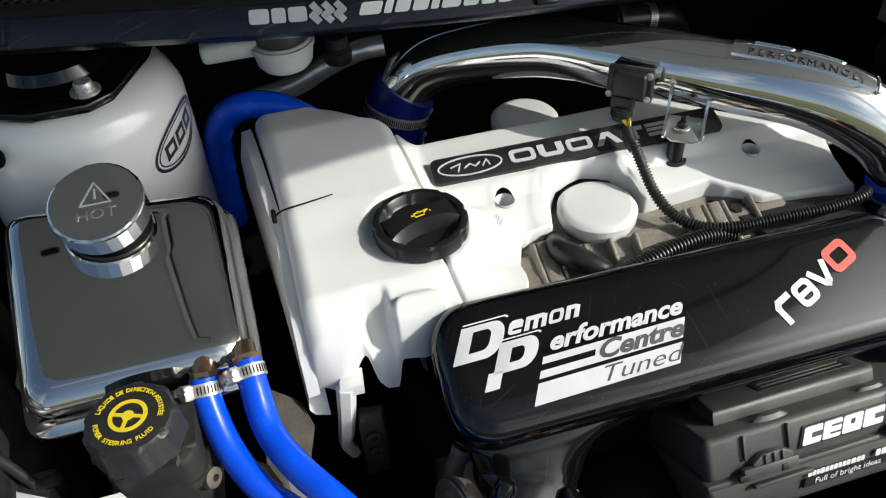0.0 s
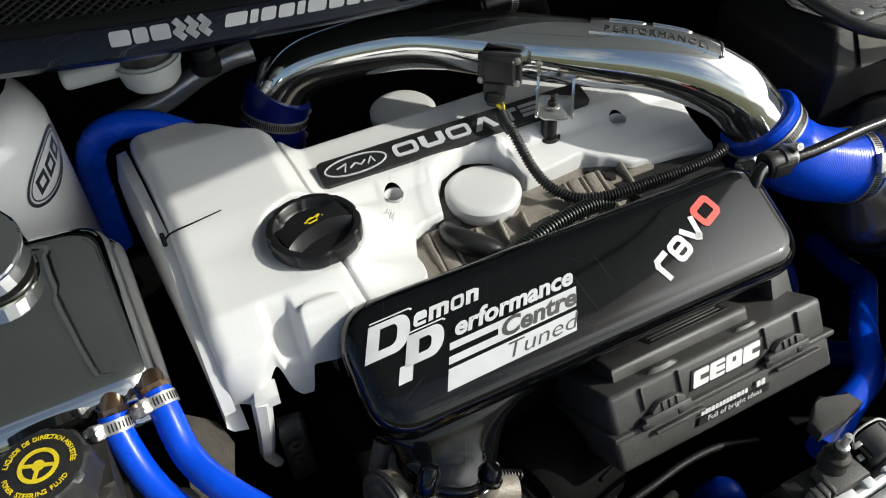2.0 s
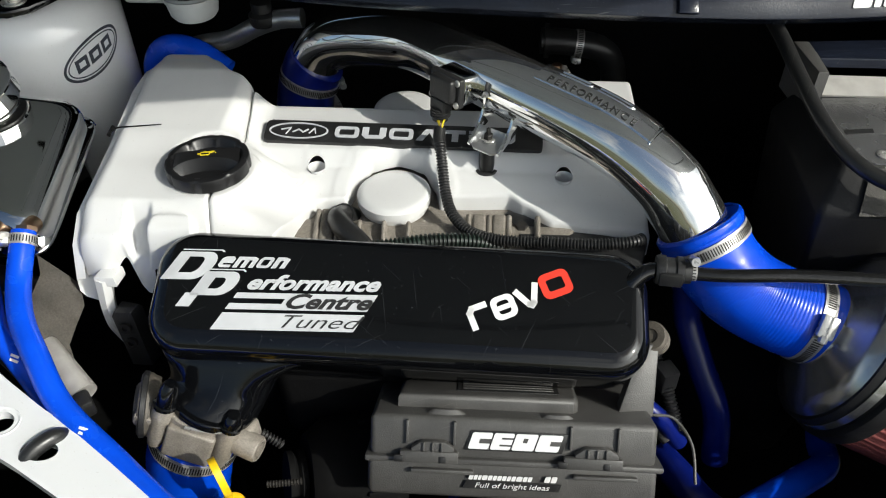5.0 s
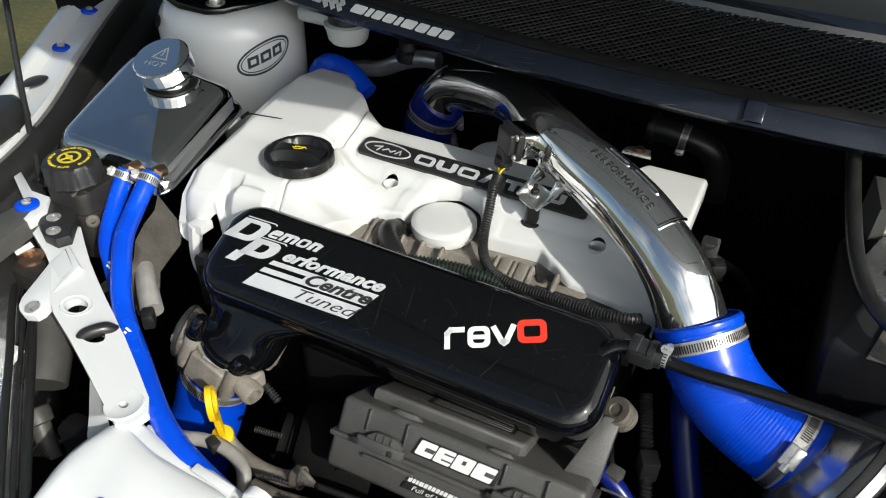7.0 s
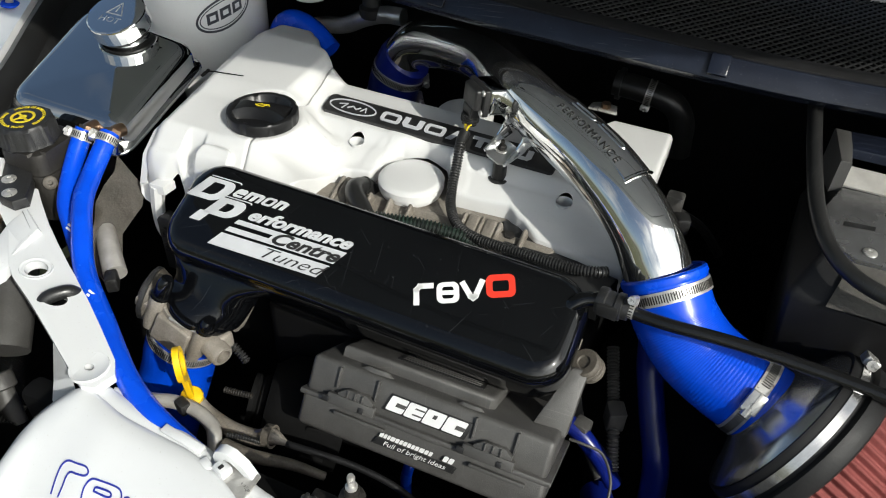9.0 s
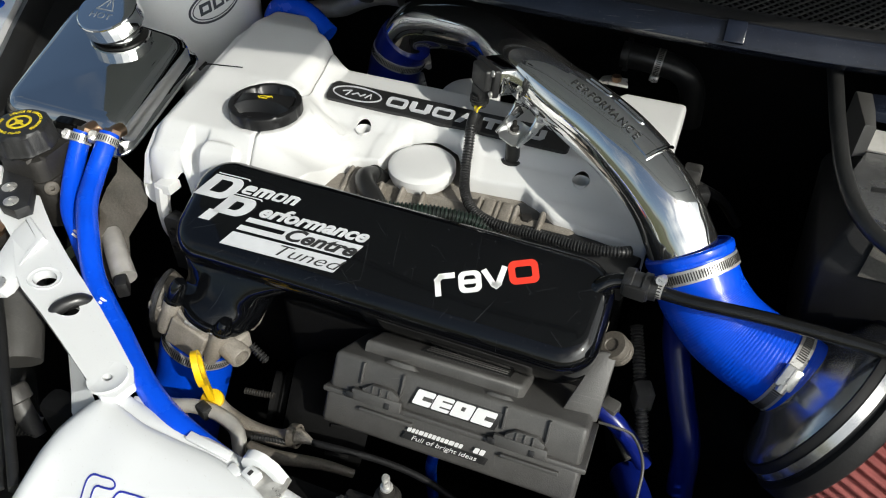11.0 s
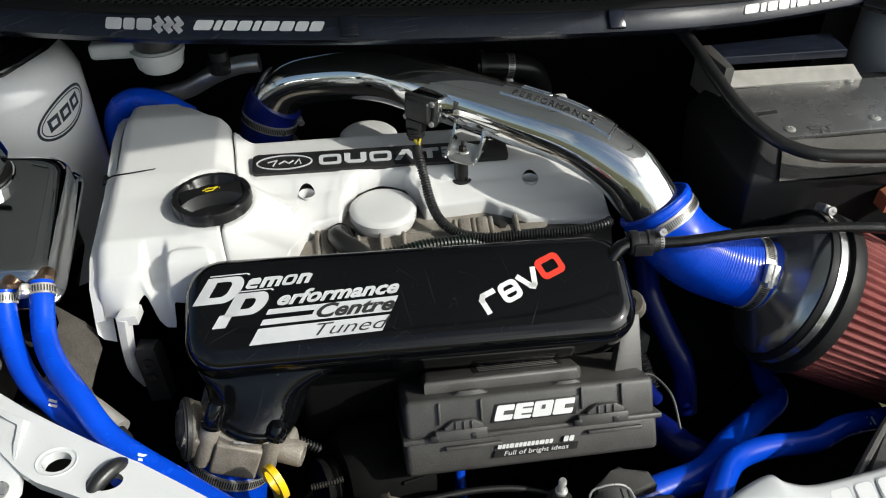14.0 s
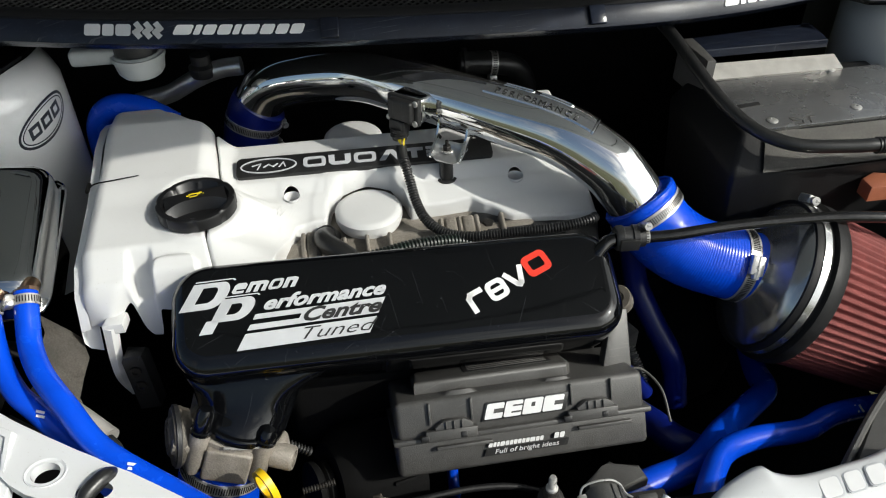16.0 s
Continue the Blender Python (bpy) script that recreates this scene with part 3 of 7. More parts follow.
def oil_cap():
    t = thing("oil_filler_cap", "round black plastic oil filler cap on the white engine cover", "oil cap", (CAP[0], CAP[1], 0.896))
    m = at(CAP[0], CAP[1], 0.8965)
    part("cap_body", lathe([(0, 0), (0.0395, 0), (0.0412, 0.001), (0.0414, 0.0115), (0.0406, 0.0138), (0.0385, 0.0146), (0.0350, 0.0144), (0.0335, 0.0130), (0.0318, 0.0080), (0.0300, 0.0060), (0.010, 0.0058), (0, 0.0058)],
                           m, 96, lambda a, h: 1.0 if 0.0001 > h or h > 0.0141 or (a * 8 / math.pi) % 2 > 0.28 else 0.968), CAPBLACK, t, angle=30)
    g = m @ Matrix.Rotation(radians(12), 4, "Z")
    bm = bmesh.new()
    secs = []
    for i in range(21):
        s = -0.0315 + 0.063 * i / 20
        w = 0.0085 + 0.0075 * (abs(s) / 0.0315) ** 2
        top = 0.0190 - 0.005 * (abs(s) / 0.0315) ** 3
        secs.append([bm.verts.new(g @ Vector((s, q * w, h))) for q, h in ((-1.25, 0.0058), (-1.0, min(top, 0.0115)), (-0.78, top), (0.78, top), (1.0, min(top, 0.0115)), (1.25, 0.0058))])
    for a, b in zip(secs, secs[1:]):
        for i in range(5):
            bm.faces.new((a[i], a[i + 1], b[i + 1], b[i]))
    bm.faces.new(secs[0])
    bm.faces.new(list(reversed(secs[-1])))
    part("grip", bm, CAPBLACK, t)
    # oil can mark
    s = g @ at(0.0, 0.0005, 0.0188)
    bm = bmesh.new()
    can = [(-0.0050, -0.0030), (0.0030, -0.0030), (0.0042, -0.0002), (0.0082, 0.0020), (0.0070, 0.0024), (0.0036, 0.0014), (-0.0050, 0.0014), (-0.0050, -0.0030)]
    for (xa, ya), (xb, yb) in zip(can, can[1:]):
        q, r = Vector((xa, ya)), Vector((xb, yb))
        n = Vector((-(r - q).y, (r - q).x)).normalized() * 0.00045
        add_prism(bm, [q + n, q - n, r - n, r + n], 0, 0.0009, s)
    add_prism(bm, [(-0.0078, -0.0010), (-0.0050, -0.0010), (-0.0050, -0.0002), (-0.0078, 0.0006)], 0, 0.0009, s)
    add_prism(bm, [(-0.0022, 0.0014), (0.0006, 0.0014), (0.0006, 0.0028), (-0.0022, 0.0028)], 0, 0.0009, s)
    add_prism(bm, [(0.0092, -0.0012), (0.0100, -0.0012), (0.0100, 0.0002), (0.0092, 0.0002)], 0, 0.0009, s)
    part("oil_can_mark", bm, YELLOWP, t, "small yellow oil can symbol")


oil_cap()


def white_cap(x, y, z, r, label):
    t = thing("valve_timing_housing", label, "housing", (x, y, z - 0.03), group="round housings with white caps")
    m = at(x, y, z)
    part("lid", lathe([(r - 0.003, -0.020), (r - 0.002, -0.018), (r - 0.002, -0.013), (r, -0.012), (r, -0.004), (r - 0.0035, -0.0006), (r - 0.008, 0.0), (r * 0.5, 0.0005), (0, 0.0008)], m, 64), WHITE, t)
    part("housing", lathe([(r - 0.008, -0.055), (r - 0.006, -0.05), (r - 0.005, -0.018), (r - 0.008, -0.018)], m, 40), ALU, t, "ribbed cast aluminium housing")
    return t


white_cap(0.0855, -0.0143, 0.8580, 0.0385, "white-painted round cap on a cast aluminium housing")
white_cap(0.078, 0.167, 0.848, 0.0385, "white-painted round cap in shade under the polished pipe")


# ---------- plenum ----------
PL = at(0.106, -0.178, 0.8588) @ Matrix.Rotation(radians(25.5), 4, "X") @ Matrix.Rotation(radians(2.6), 4, "Y") @ at(0.003, 0.0055, 0)     # middle of its top face; local z is the face's normal


def plenum():
    t = thing("intake_plenum", "gloss black intake plenum with vinyl stickers", "intake plenum", (0.1, -0.18, 0.78))
    bm = bmesh.new()
    R = 0.021
    prof = [(R * (1 - math.cos(radians(90 - 11.25 * k))), -R * (1 - math.sin(radians(90 - 11.25 * k)))) for k in range(9)]
    prof += [(0.0, -0.040), (0.001, -0.056), (0.005, -0.066), (0.012, -0.073), (0.022, -0.076)]
    rings = [[bm.verts.new(PL @ Vector((x, y, z))) for x, y in rounded(0.450 - 2 * d, 0.119 - 2 * d, 0.038 - d, 10)] for d, z in prof]
    for a, b in zip(rings, rings[1:]):
        for i in range(len(a)):
            j = (i + 1) % len(a)
            bm.faces.new((a[i], a[j], b[j], b[i]))
    bm.faces.new(rings[0])
    bm.faces.new(rings[-1])
    part("chamber", bm, GLOSS, t, angle=60)
    # neck sweeping out of the front wall and down to the throttle body
    bm = bmesh.new()
    rings = []
    keys = [(0.822, -0.1120, 0.0850, -0.2170, -0.160), (0.816, -0.1095, 0.0450, -0.2215, -0.162), (0.808, -0.1060, 0.0220, -0.2265, -0.166), (0.800, -0.1040, 0.0065, -0.2320, -0.171),
            (0.790, -0.1025, -0.0040, -0.2395, -0.178), (0.779, -0.1020, -0.0120, -0.2500, -0.183), (0.769, -0.1030, -0.0180, -0.2590, -0.184)]
    lo = spline([(k[0], k[1], k[2]) for k in keys], 5)
    hi = spline([(k[3], k[4], 0) for k in keys], 5)
    for i, ((z, xl, xr), (yf, yb, _)) in enumerate(zip(lo, hi)):
        f = i / (len(lo) - 1)
        power = 3.2 - 1.2 * smooth(0.1, 0.8, f)
        tilt = Matrix.Rotation(radians(22 * smooth(0.5, 1.0, f)), 4, "Y") @ Matrix.Rotation(radians(-14 * smooth(0.5, 1.0, f)), 4, "X")
        ring = []
        for k in range(64):
            c, q = math.cos(2 * math.pi * k / 64), math.sin(2 * math.pi * k / 64)
            v = Vector((math.copysign(abs(c) ** (2 / power), c) * (xr - xl) / 2, math.copysign(abs(q) ** (2 / power), q) * (yb - yf) / 2, 0))
            ring.append(bm.verts.new(Vector(((xl + xr) / 2, (yf + yb) / 2, z)) + tilt @ v))
        rings.append(ring)
    for a, b in zip(rings, rings[1:]):
        for k in range(64):
            j = (k + 1) % 64
            bm.faces.new((a[k], a[j], b[j], b[k]))
    bm.faces.new(rings[0])
    bm.faces.new(rings[-1])
    part("neck", bm, GLOSS, t, angle=80)
    part("flange", lathe([(0.0375, 0.004), (0.041, 0.004), (0.042, 0.002), (0.042, -0.003), (0.041, -0.004), (0.0375, -0.004)], at_frame((-0.0625, -0.2215, 0.7695), (0.37, 0.24, 0.90)) @ Matrix.Diagonal((1.05, 1, 1, 1)), 48), GLOSS, t)
    part("spigot", tube([(0.311, -0.146, 0.852), (0.318, -0.140, 0.862), (0.330, -0.134, 0.8675), (0.350, -0.131, 0.868)], 0.0078, 20), GLOSS, t, "bent gloss black outlet", 80)
    return t


plen = plenum()

# ---------- polished induction pipe ----------
PIPE = [(-0.065, 0.233, 0.815), (-0.051, 0.237, 0.858), (-0.023, 0.232, 0.893), (0.026, 0.211, 0.913), (0.095, 0.169, 0.930), (0.153, 0.110, 0.937), (0.221, 0.044, 0.940),
        (0.295, -0.013, 0.934), (0.345, -0.047, 0.911), (0.370, -0.063, 0.885), (0.389, -0.076, 0.857)]
pipe = thing("induction_pipe", "polished alloy intake pipe over the engine cover", "intake pipe", (0.15, 0.1, 0.88))
part("pipe", tube(PIPE, 0.0335, 48, 10), PIPEALLOY, pipe, angle=80)

elbow = thing("silicone_elbow", "bright blue silicone elbow hose on the polished pipe", "hose", (0.45, -0.1, 0.8))
EL = [(0.386, -0.068, 0.868), (0.397, -0.078, 0.850), (0.412, -0.089, 0.832), (0.436, -0.102, 0.816), (0.466, -0.113, 0.806), (0.512, -0.123, 0.793)]
part("elbow", tube(EL, lambda u: 0.0415 + 0.0002 * math.sin(u * 420) * smooth(0.30, 0.45, u), 40, 44), BLUE, elbow, angle=80)

FA = Vector((0.87, -0.25, -0.36)).normalized()      # axis of cone and filter
FC = Vector((0.506, -0.122, 0.795))
FM = at_frame(FC, FA)
filt = thing("air_filter", "red cotton cone air filter with a polished inlet cone", "air filter", FC + FA * 0.1)
part("inlet_cone", lathe([(0.0378, -0.012), (0.0385, -0.002), (0.044, 0.002), (0.068, 0.013), (0.086, 0.021), (0.0865, 0.025)], FM, 96), SPUN, filt, "spun polished alloy cone", 70)
part("rim", lathe([(0.0865, 0.021), (0.090, 0.021), (0.091, 0.025), (0.091, 0.041), (0.0965, 0.043), (0.0965, 0.057), (0.093, 0.060), (0.085, 0.060)], FM, 64), RIMBLACK, filt, "black rubber rim", 50)
part("band", lathe([(0.0912, 0.029), (0.0922, 0.029), (0.0922, 0.037), (0.0912, 0.037)], FM, 64), SPUN, filt, "steel clamp band")
part("pleats", lathe([(0.090, 0.058), (0.076, 0.27)], FM, 360, lambda a, h: 1.0 + 0.035 * math.cos(a * 60)), REDF, filt, "red pleated cotton gauze", 180)
part("end_cap", lathe([(0.081, 0.268), (0.081, 0.29), (0.076, 0.295), (0, 0.295)], FM, 48), RUBBER, filt)

# ---------- coolant header tank ----------
def tank():
    t = thing("header_tank", "polished alloy coolant header tank with a screw cap", "coolant tank", (-0.35, -0.02, 0.8))
    o = [(-0.252, -0.112), (-0.256, 0.052), (-0.440, 0.060), (-0.420, -0.122)]
    c = Vector((sum(p[0] for p in o) / 4, sum(p[1] for p in o) / 4, 0))
    out = []
    for i in range(4):
        p, q, r = Vector(o[i - 1]), Vector(o[i]), Vector(o[(i + 1) % 4])
        a, b = q + (p - q).normalized() * 0.022, q + (r - q).normalized() * 0.022
        for k in range(7):
            s = k / 6
            out.append((1 - s) ** 2 * a + 2 * s * (1 - s) * q + s * s * b)
    tilt = lambda x, y: 0.884 + 0.27 * (y + 0.109) - 0.06 * (x + 0.34)
    bm = bmesh.new()
    rings = []
    edge = [(-0.020 * (1 - math.sin(radians(15 * k))), -0.020 * (1 - math.cos(radians(15 * k)))) for k in range(7)]
    for grow, dz in edge + [(0.0, -0.030), (0.006, -0.032), (0.0078, -0.035), (0.006, -0.038), (0.0, -0.040), (-0.012, -0.055), (-0.014, -0.11)]:
        ring = []
        for p in out:
            d = (Vector((p.x, p.y, 0)) - c)
            q = c + d * (1 + grow / 0.1)
            ring.append(bm.verts.new((q.x, q.y, tilt(q.x, q.y) + dz)))
        rings.append(ring)
    n = len(out)
    for a, b in zip(rings, rings[1:]):
        for i in range(n):
            j = (i + 1) % n
            bm.faces.new((a[i], a[j], b[j], b[i]))
    bm.faces.new(rings[0])
    bm.faces.new(rings[-1])
    part("tank_body", bm, TANK, t, angle=70)
    m = at(-0.349, 0.0325, 0.9130) @ Matrix.Rotation(radians(20), 4, "X")
    part("filler_neck", lathe([(0.0285, -0.012), (0.0285, 0.002), (0.0292, 0.003), (0.0292, 0.0145), (0.0280, 0.0155)], m, 56), CHROME, t)
    part("gasket", lathe([(0.0280, 0.0150), (0.0352, 0.0155), (0.0357, 0.0185), (0.030, 0.0190)], m, 48), RUBBER, t)
    part("screw_cap", lathe([(0.033, 0.0187), (0.0374, 0.0192), (0.0386, 0.0210), (0.0386, 0.0395), (0.0380, 0.0410), (0.0364, 0.0420), (0.030, 0.0422), (0, 0.0422)], m, 26), CHROME, t, "polished screw cap with flat grips and a warning mark", 12)
    return t, m


tank_thing, TANK_CAP = tank()

# ---------- power steering reservoir ----------
def steering_reservoir():
    x, y, z = -0.336, -0.163, 0.898
    t = thing("steering_fluid_reservoir", "black power steering fluid reservoir with yellow printing on its cap", "fluid reservoir", (x, y, 0.78))
    m = at(x, y, z)
    part("cap", lathe([(0, 0.0), (0.024, 0.0), (0.026, -0.0006), (0.029, -0.0008), (0.031, -0.004), (0.0315, -0.022), (0.033, -0.026), (0.030, -0.03), (0, -0.03)], m, 80,
                      lambda a, h: 1.0 + (0.05 if h < -0.003 and math.cos(a * 9) > 0.5 else 0.0)), PLASTIC, t)
    part("bottle", prism(rounded(0.064, 0.066, 0.014), -0.12, -0.028, m @ at(0.006, 0.004, 0), 0.008), GRIME, t, "dusty dark bottle")
    return t, m


psf, PSF_M = steering_reservoir()

# ---------- strut tower ----------
def strut_tower(x, y, r, top, label):
    t = thing("strut_tower", label, "strut tower", (x, y, top - 0.3), kind="structure")
    m = at(x, y, top)
    part("dome", lathe([(r * 0.97, -0.30), (r * 0.98, -0.20), (r * 1.0, -0.08), (r, -0.03), (r * 0.93, -0.012), (r * 0.84, 0.0), (r * 0.5, 0.004), (0, 0.004)], m, 64), BODY_WHITE, t, angle=60)
    return t


strut_tower(-0.385, 0.205, 0.108, 0.972, "white-painted strut tower beside the header tank")
strut_tower(0.86, 0.16, 0.108, 0.985, "white-painted strut tower beside the battery box")

# ---------- fuse box ----------
FB = at(0.2145, -0.273, 0.7525) @ Matrix.Rotation(radians(1.5), 4, "Z") @ Matrix.Rotation(radians(-33), 4, "X") @ Matrix.Rotation(radians(1.0), 4, "Y") @ at(0, 0.013, 0)   # foot of its lid, local -y faces out


def fuse_box():
    t = thing("fuse_box", "dusty dark grey plastic fuse box with white decals beside the plenum", "fuse box", (0.22, -0.22, 0.66))
    part("lower_body", box((0.260, 0.118, 0.038), FB @ at(0, 0.061, -0.017), 0.006, 3), GREYPL, t)
    part("lid", box((0.256, 0.114, 0.040), FB @ at(0, 0.059, 0.021), 0.006, 3), GREYPL, t)
    part("lid_rim", box((0.266, 0.126, 0.006), FB @ at(0.001, 0.061, 0.001), 0.002), GREYPL, t)
    bm = prism([(-0.105, 0.024), (0.055, 0.024), (0.060, 0.030), (0.060, 0.112), (-0.050, 0.112), (-0.105, 0.060)], 0.040, 0.054, FB, 0.005, 3)
    part("raised_top", bm, GREYPL, t)
    # thin dark plate on the flat top gives the louvres their shade
    part("louvre_recess", box((0.094, 0.068, 0.0012), FB @ at(-0.004, 0.070, 0.0541), 0.0003, 1), PLASTIC, t, "dark plate standing for the shade between the louvres")
    for k in range(10):
        part("louvre", box((0.085, 0.0024, 0.0022), FB @ at(-0.004, 0.042 + k * 0.0062, 0.0545), 0.0006, 1), GREYPL, t)
    part("fin", prism([(0.0, 0.0), (0.016, 0.0), (0.010, 0.016), (0.006, 0.016)], -0.002, 0.002, FB @ at(0.006, 0.110, 0.040) @ Matrix.Rotation(radians(90), 4, "X"), 0.0005), GREYPL, t)
    for x in (-0.074, 0.071):
        f = FB @ at(x, 0.0, 0.0)
        c = part("latch", box((0.052, 0.007, 0.011), f @ at(0, -0.003, 0.006), 0.0015), GREYPL, t)
        part("tab", prism([(-0.020, 0.0), (0.018, 0.0), (0.018, 0.005), (0.010, 0.010), (-0.011, 0.010), (-0.020, 0.004)], -0.0015, 0.005,
                          f @ at(0.004, 0.0, 0.010) @ Matrix.Rotation(radians(90), 4, "X"), 0.001), GREYPL, c)
        for dx, w in ((-0.027, 0.008), (0.012, 0.006)):
            part("slot", box((w, 0.004, 0.006), f @ at(dx, -0.0055, 0.0045), 0.0008), PLASTIC, c, "dark slot")
        for dx in (-0.008, 0.0, 0.008):
            part("grip_rib", box((0.0016, 0.003, 0.008), f @ at(dx + 0.003, -0.0055, 0.0155), 0.0005), GREYPL, c)
        part("hook", box((0.056, 0.005, 0.004), f @ at(0.012, -0.002, -0.008), 0.001), GREYPL, c)
        for dx in (-0.020, 0.022):
            part("rib", box((0.0022, 0.004, 0.022), f @ at(dx, 0.0005, 0.027), 0.0006), GREYPL, t)
    part("vent_bump", lathe([(0, 0.006), (0.012, 0.005), (0.020, 0.0)], FB @ at(-0.06, 0.012, 0.040) @ Matrix.Diagonal((1, 0.25, 1, 1)), 24), GREYPL, t)
    part("vent_bump", lathe([(0, 0.005), (0.010, 0.004), (0.016, 0.0)], FB @ at(0.04, 0.012, 0.040) @ Matrix.Diagonal((1, 0.25, 1, 1)), 24), GREYPL, t)
    # stay up to the plenum
    bm = bmesh.new()
    low = [(0.309, -0.216, 0.754), (0.345, -0.207, 0.750), (0.345, -0.192, 0.738), (0.309, -0.200, 0.742)]
    high = [(0.332, -0.164, 0.802), (0.348, -0.162, 0.802), (0.348, -0.150, 0.794), (0.332, -0.152, 0.794)]
    a, b = [bm.verts.new(v) for v in low], [bm.verts.new(v) for v in high]
    for i in range(4):
        bm.faces.new((a[i], a[(i + 1) % 4], b[(i + 1) % 4], b[i]))
    bm.faces.new(a)
    bm.faces.new(b)
    bmesh.ops.bevel(bm, geom=list(bm.edges), offset=0.0015, segments=2, profile=0.5, affect="EDGES")
    part("stay", bm, GREYPL, t)
    k = at_frame((0.342, -0.152, 0.800), (-0.40, -0.40, 0.82))
    part("knob", lathe([(0, 0.004), (0.006, 0.004), (0.007, 0.0055), (0.0135, 0.0055), (0.0150, 0.003), (0.0150, -0.002), (0.0138, -0.003), (0.0150, -0.004), (0.0150, -0.008), (0.0140, -0.009), (0.0150, -0.010), (0.0150, -0.014), (0, -0.014)], k, 40), TAN, t, "dull ribbed rubber bush")
    part("wire_stay", tube([(0.318, -0.160, 0.795), (0.324, -0.150, 0.800), (0.330, -0.142, 0.806), (0.331, -0.136, 0.815)], 0.0016, 8), TAN, t, "thin bent wire stay")
    part("wire_stay", tube([(0.285, -0.168, 0.792), (0.305, -0.166, 0.792), (0.322, -0.158, 0.797)], 0.0014, 8), TAN, t, "thin bent wire stay")
    # decals on the front
    d = FB @ Matrix.Rotation(radians(90), 4, "X")
    n = d @ at(0, 0, -0.0012)
    part("decal_backing", prism([(-0.0432, 0.0118), (0.0440, 0.0118), (0.0490, 0.0305), (-0.0370, 0.0305)], 0, 0.0006, n, 0.0002), PLASTIC, t, "dark outline behind the white shapes")
    x = -0.0400
    for w, slots in ((0.0180, ((0.45, 1.0, 0.5),)), (0.0178, ((0.42, 1.0, 0.28), (0.42, 1.0, 0.70))), (0.0195, ((0.40, 0.60, 0.62),)), (0.0205, ((0.55, 1.0, 0.5),))):
        place = lambda px, py: (x + px + 0.30 * py, 0.0136 + py)
        shape = part("decal_shape", prism([place(px, py) for px, py in rounded(w, 0.0155, 0.0016, 3, w / 2, 0.00775)], 0.0006, 0.0014, n), VINYL, t, "white slanted block decal")
        for u0, u1, v in slots:
            h = 0.0016 if len(slots) > 1 else 0.0042
            part("slot", prism([place(w * u0, 0.0155 * v - h / 2), place(w * u1, 0.0155 * v - h / 2), place(w * u1, 0.0155 * v + h / 2), place(w * u0, 0.0155 * v + h / 2)], 0.0014, 0.0017, n), GREYPL, shape, "grey slot in the block")
        x += w + 0.0014
    block_row(t, VINYL, -0.0385, -0.0150, [0.0038, 0.0030, 0.0026, 0.0046, 0.0036, 0.0032, 0.0036, 0.0034, 0.0032, 0.0036, 0.0050, 0.0036, 0.0034, 0.0026, 0.0030, 0.0040, 0.0040][:13], 0.0044, 0.0008, d @ at(0, 0, 0.0008), 0.30, 0.0006, "caption_bar", "thin pale lettering bar")
    block_row(t, VINYL, 0.0290, -0.0150, [0.0048, 0.0048], 0.0056, 0.0010, d @ at(0, 0, 0.0008), 0.30, 0.0006, "caption_bar", "thin pale lettering bar")
    strip = prism([(-0.0434, -0.0238), (0.0425, -0.0238), (0.0450, -0.0165), (-0.0405, -0.0165)], 0.0, 0.0008, d)
    part("caption_strip", strip, PLASTIC, t, "black strip with small white words")
    lettering("Full of bright ideas", 0.0066, d @ at(0.0005, -0.0203, 0.0013), VINYL, t, "caption_words", "small white words on a black strip", 0.0002, shear=0.25, stretch=1.36)
    return t


fuse = fuse_box()


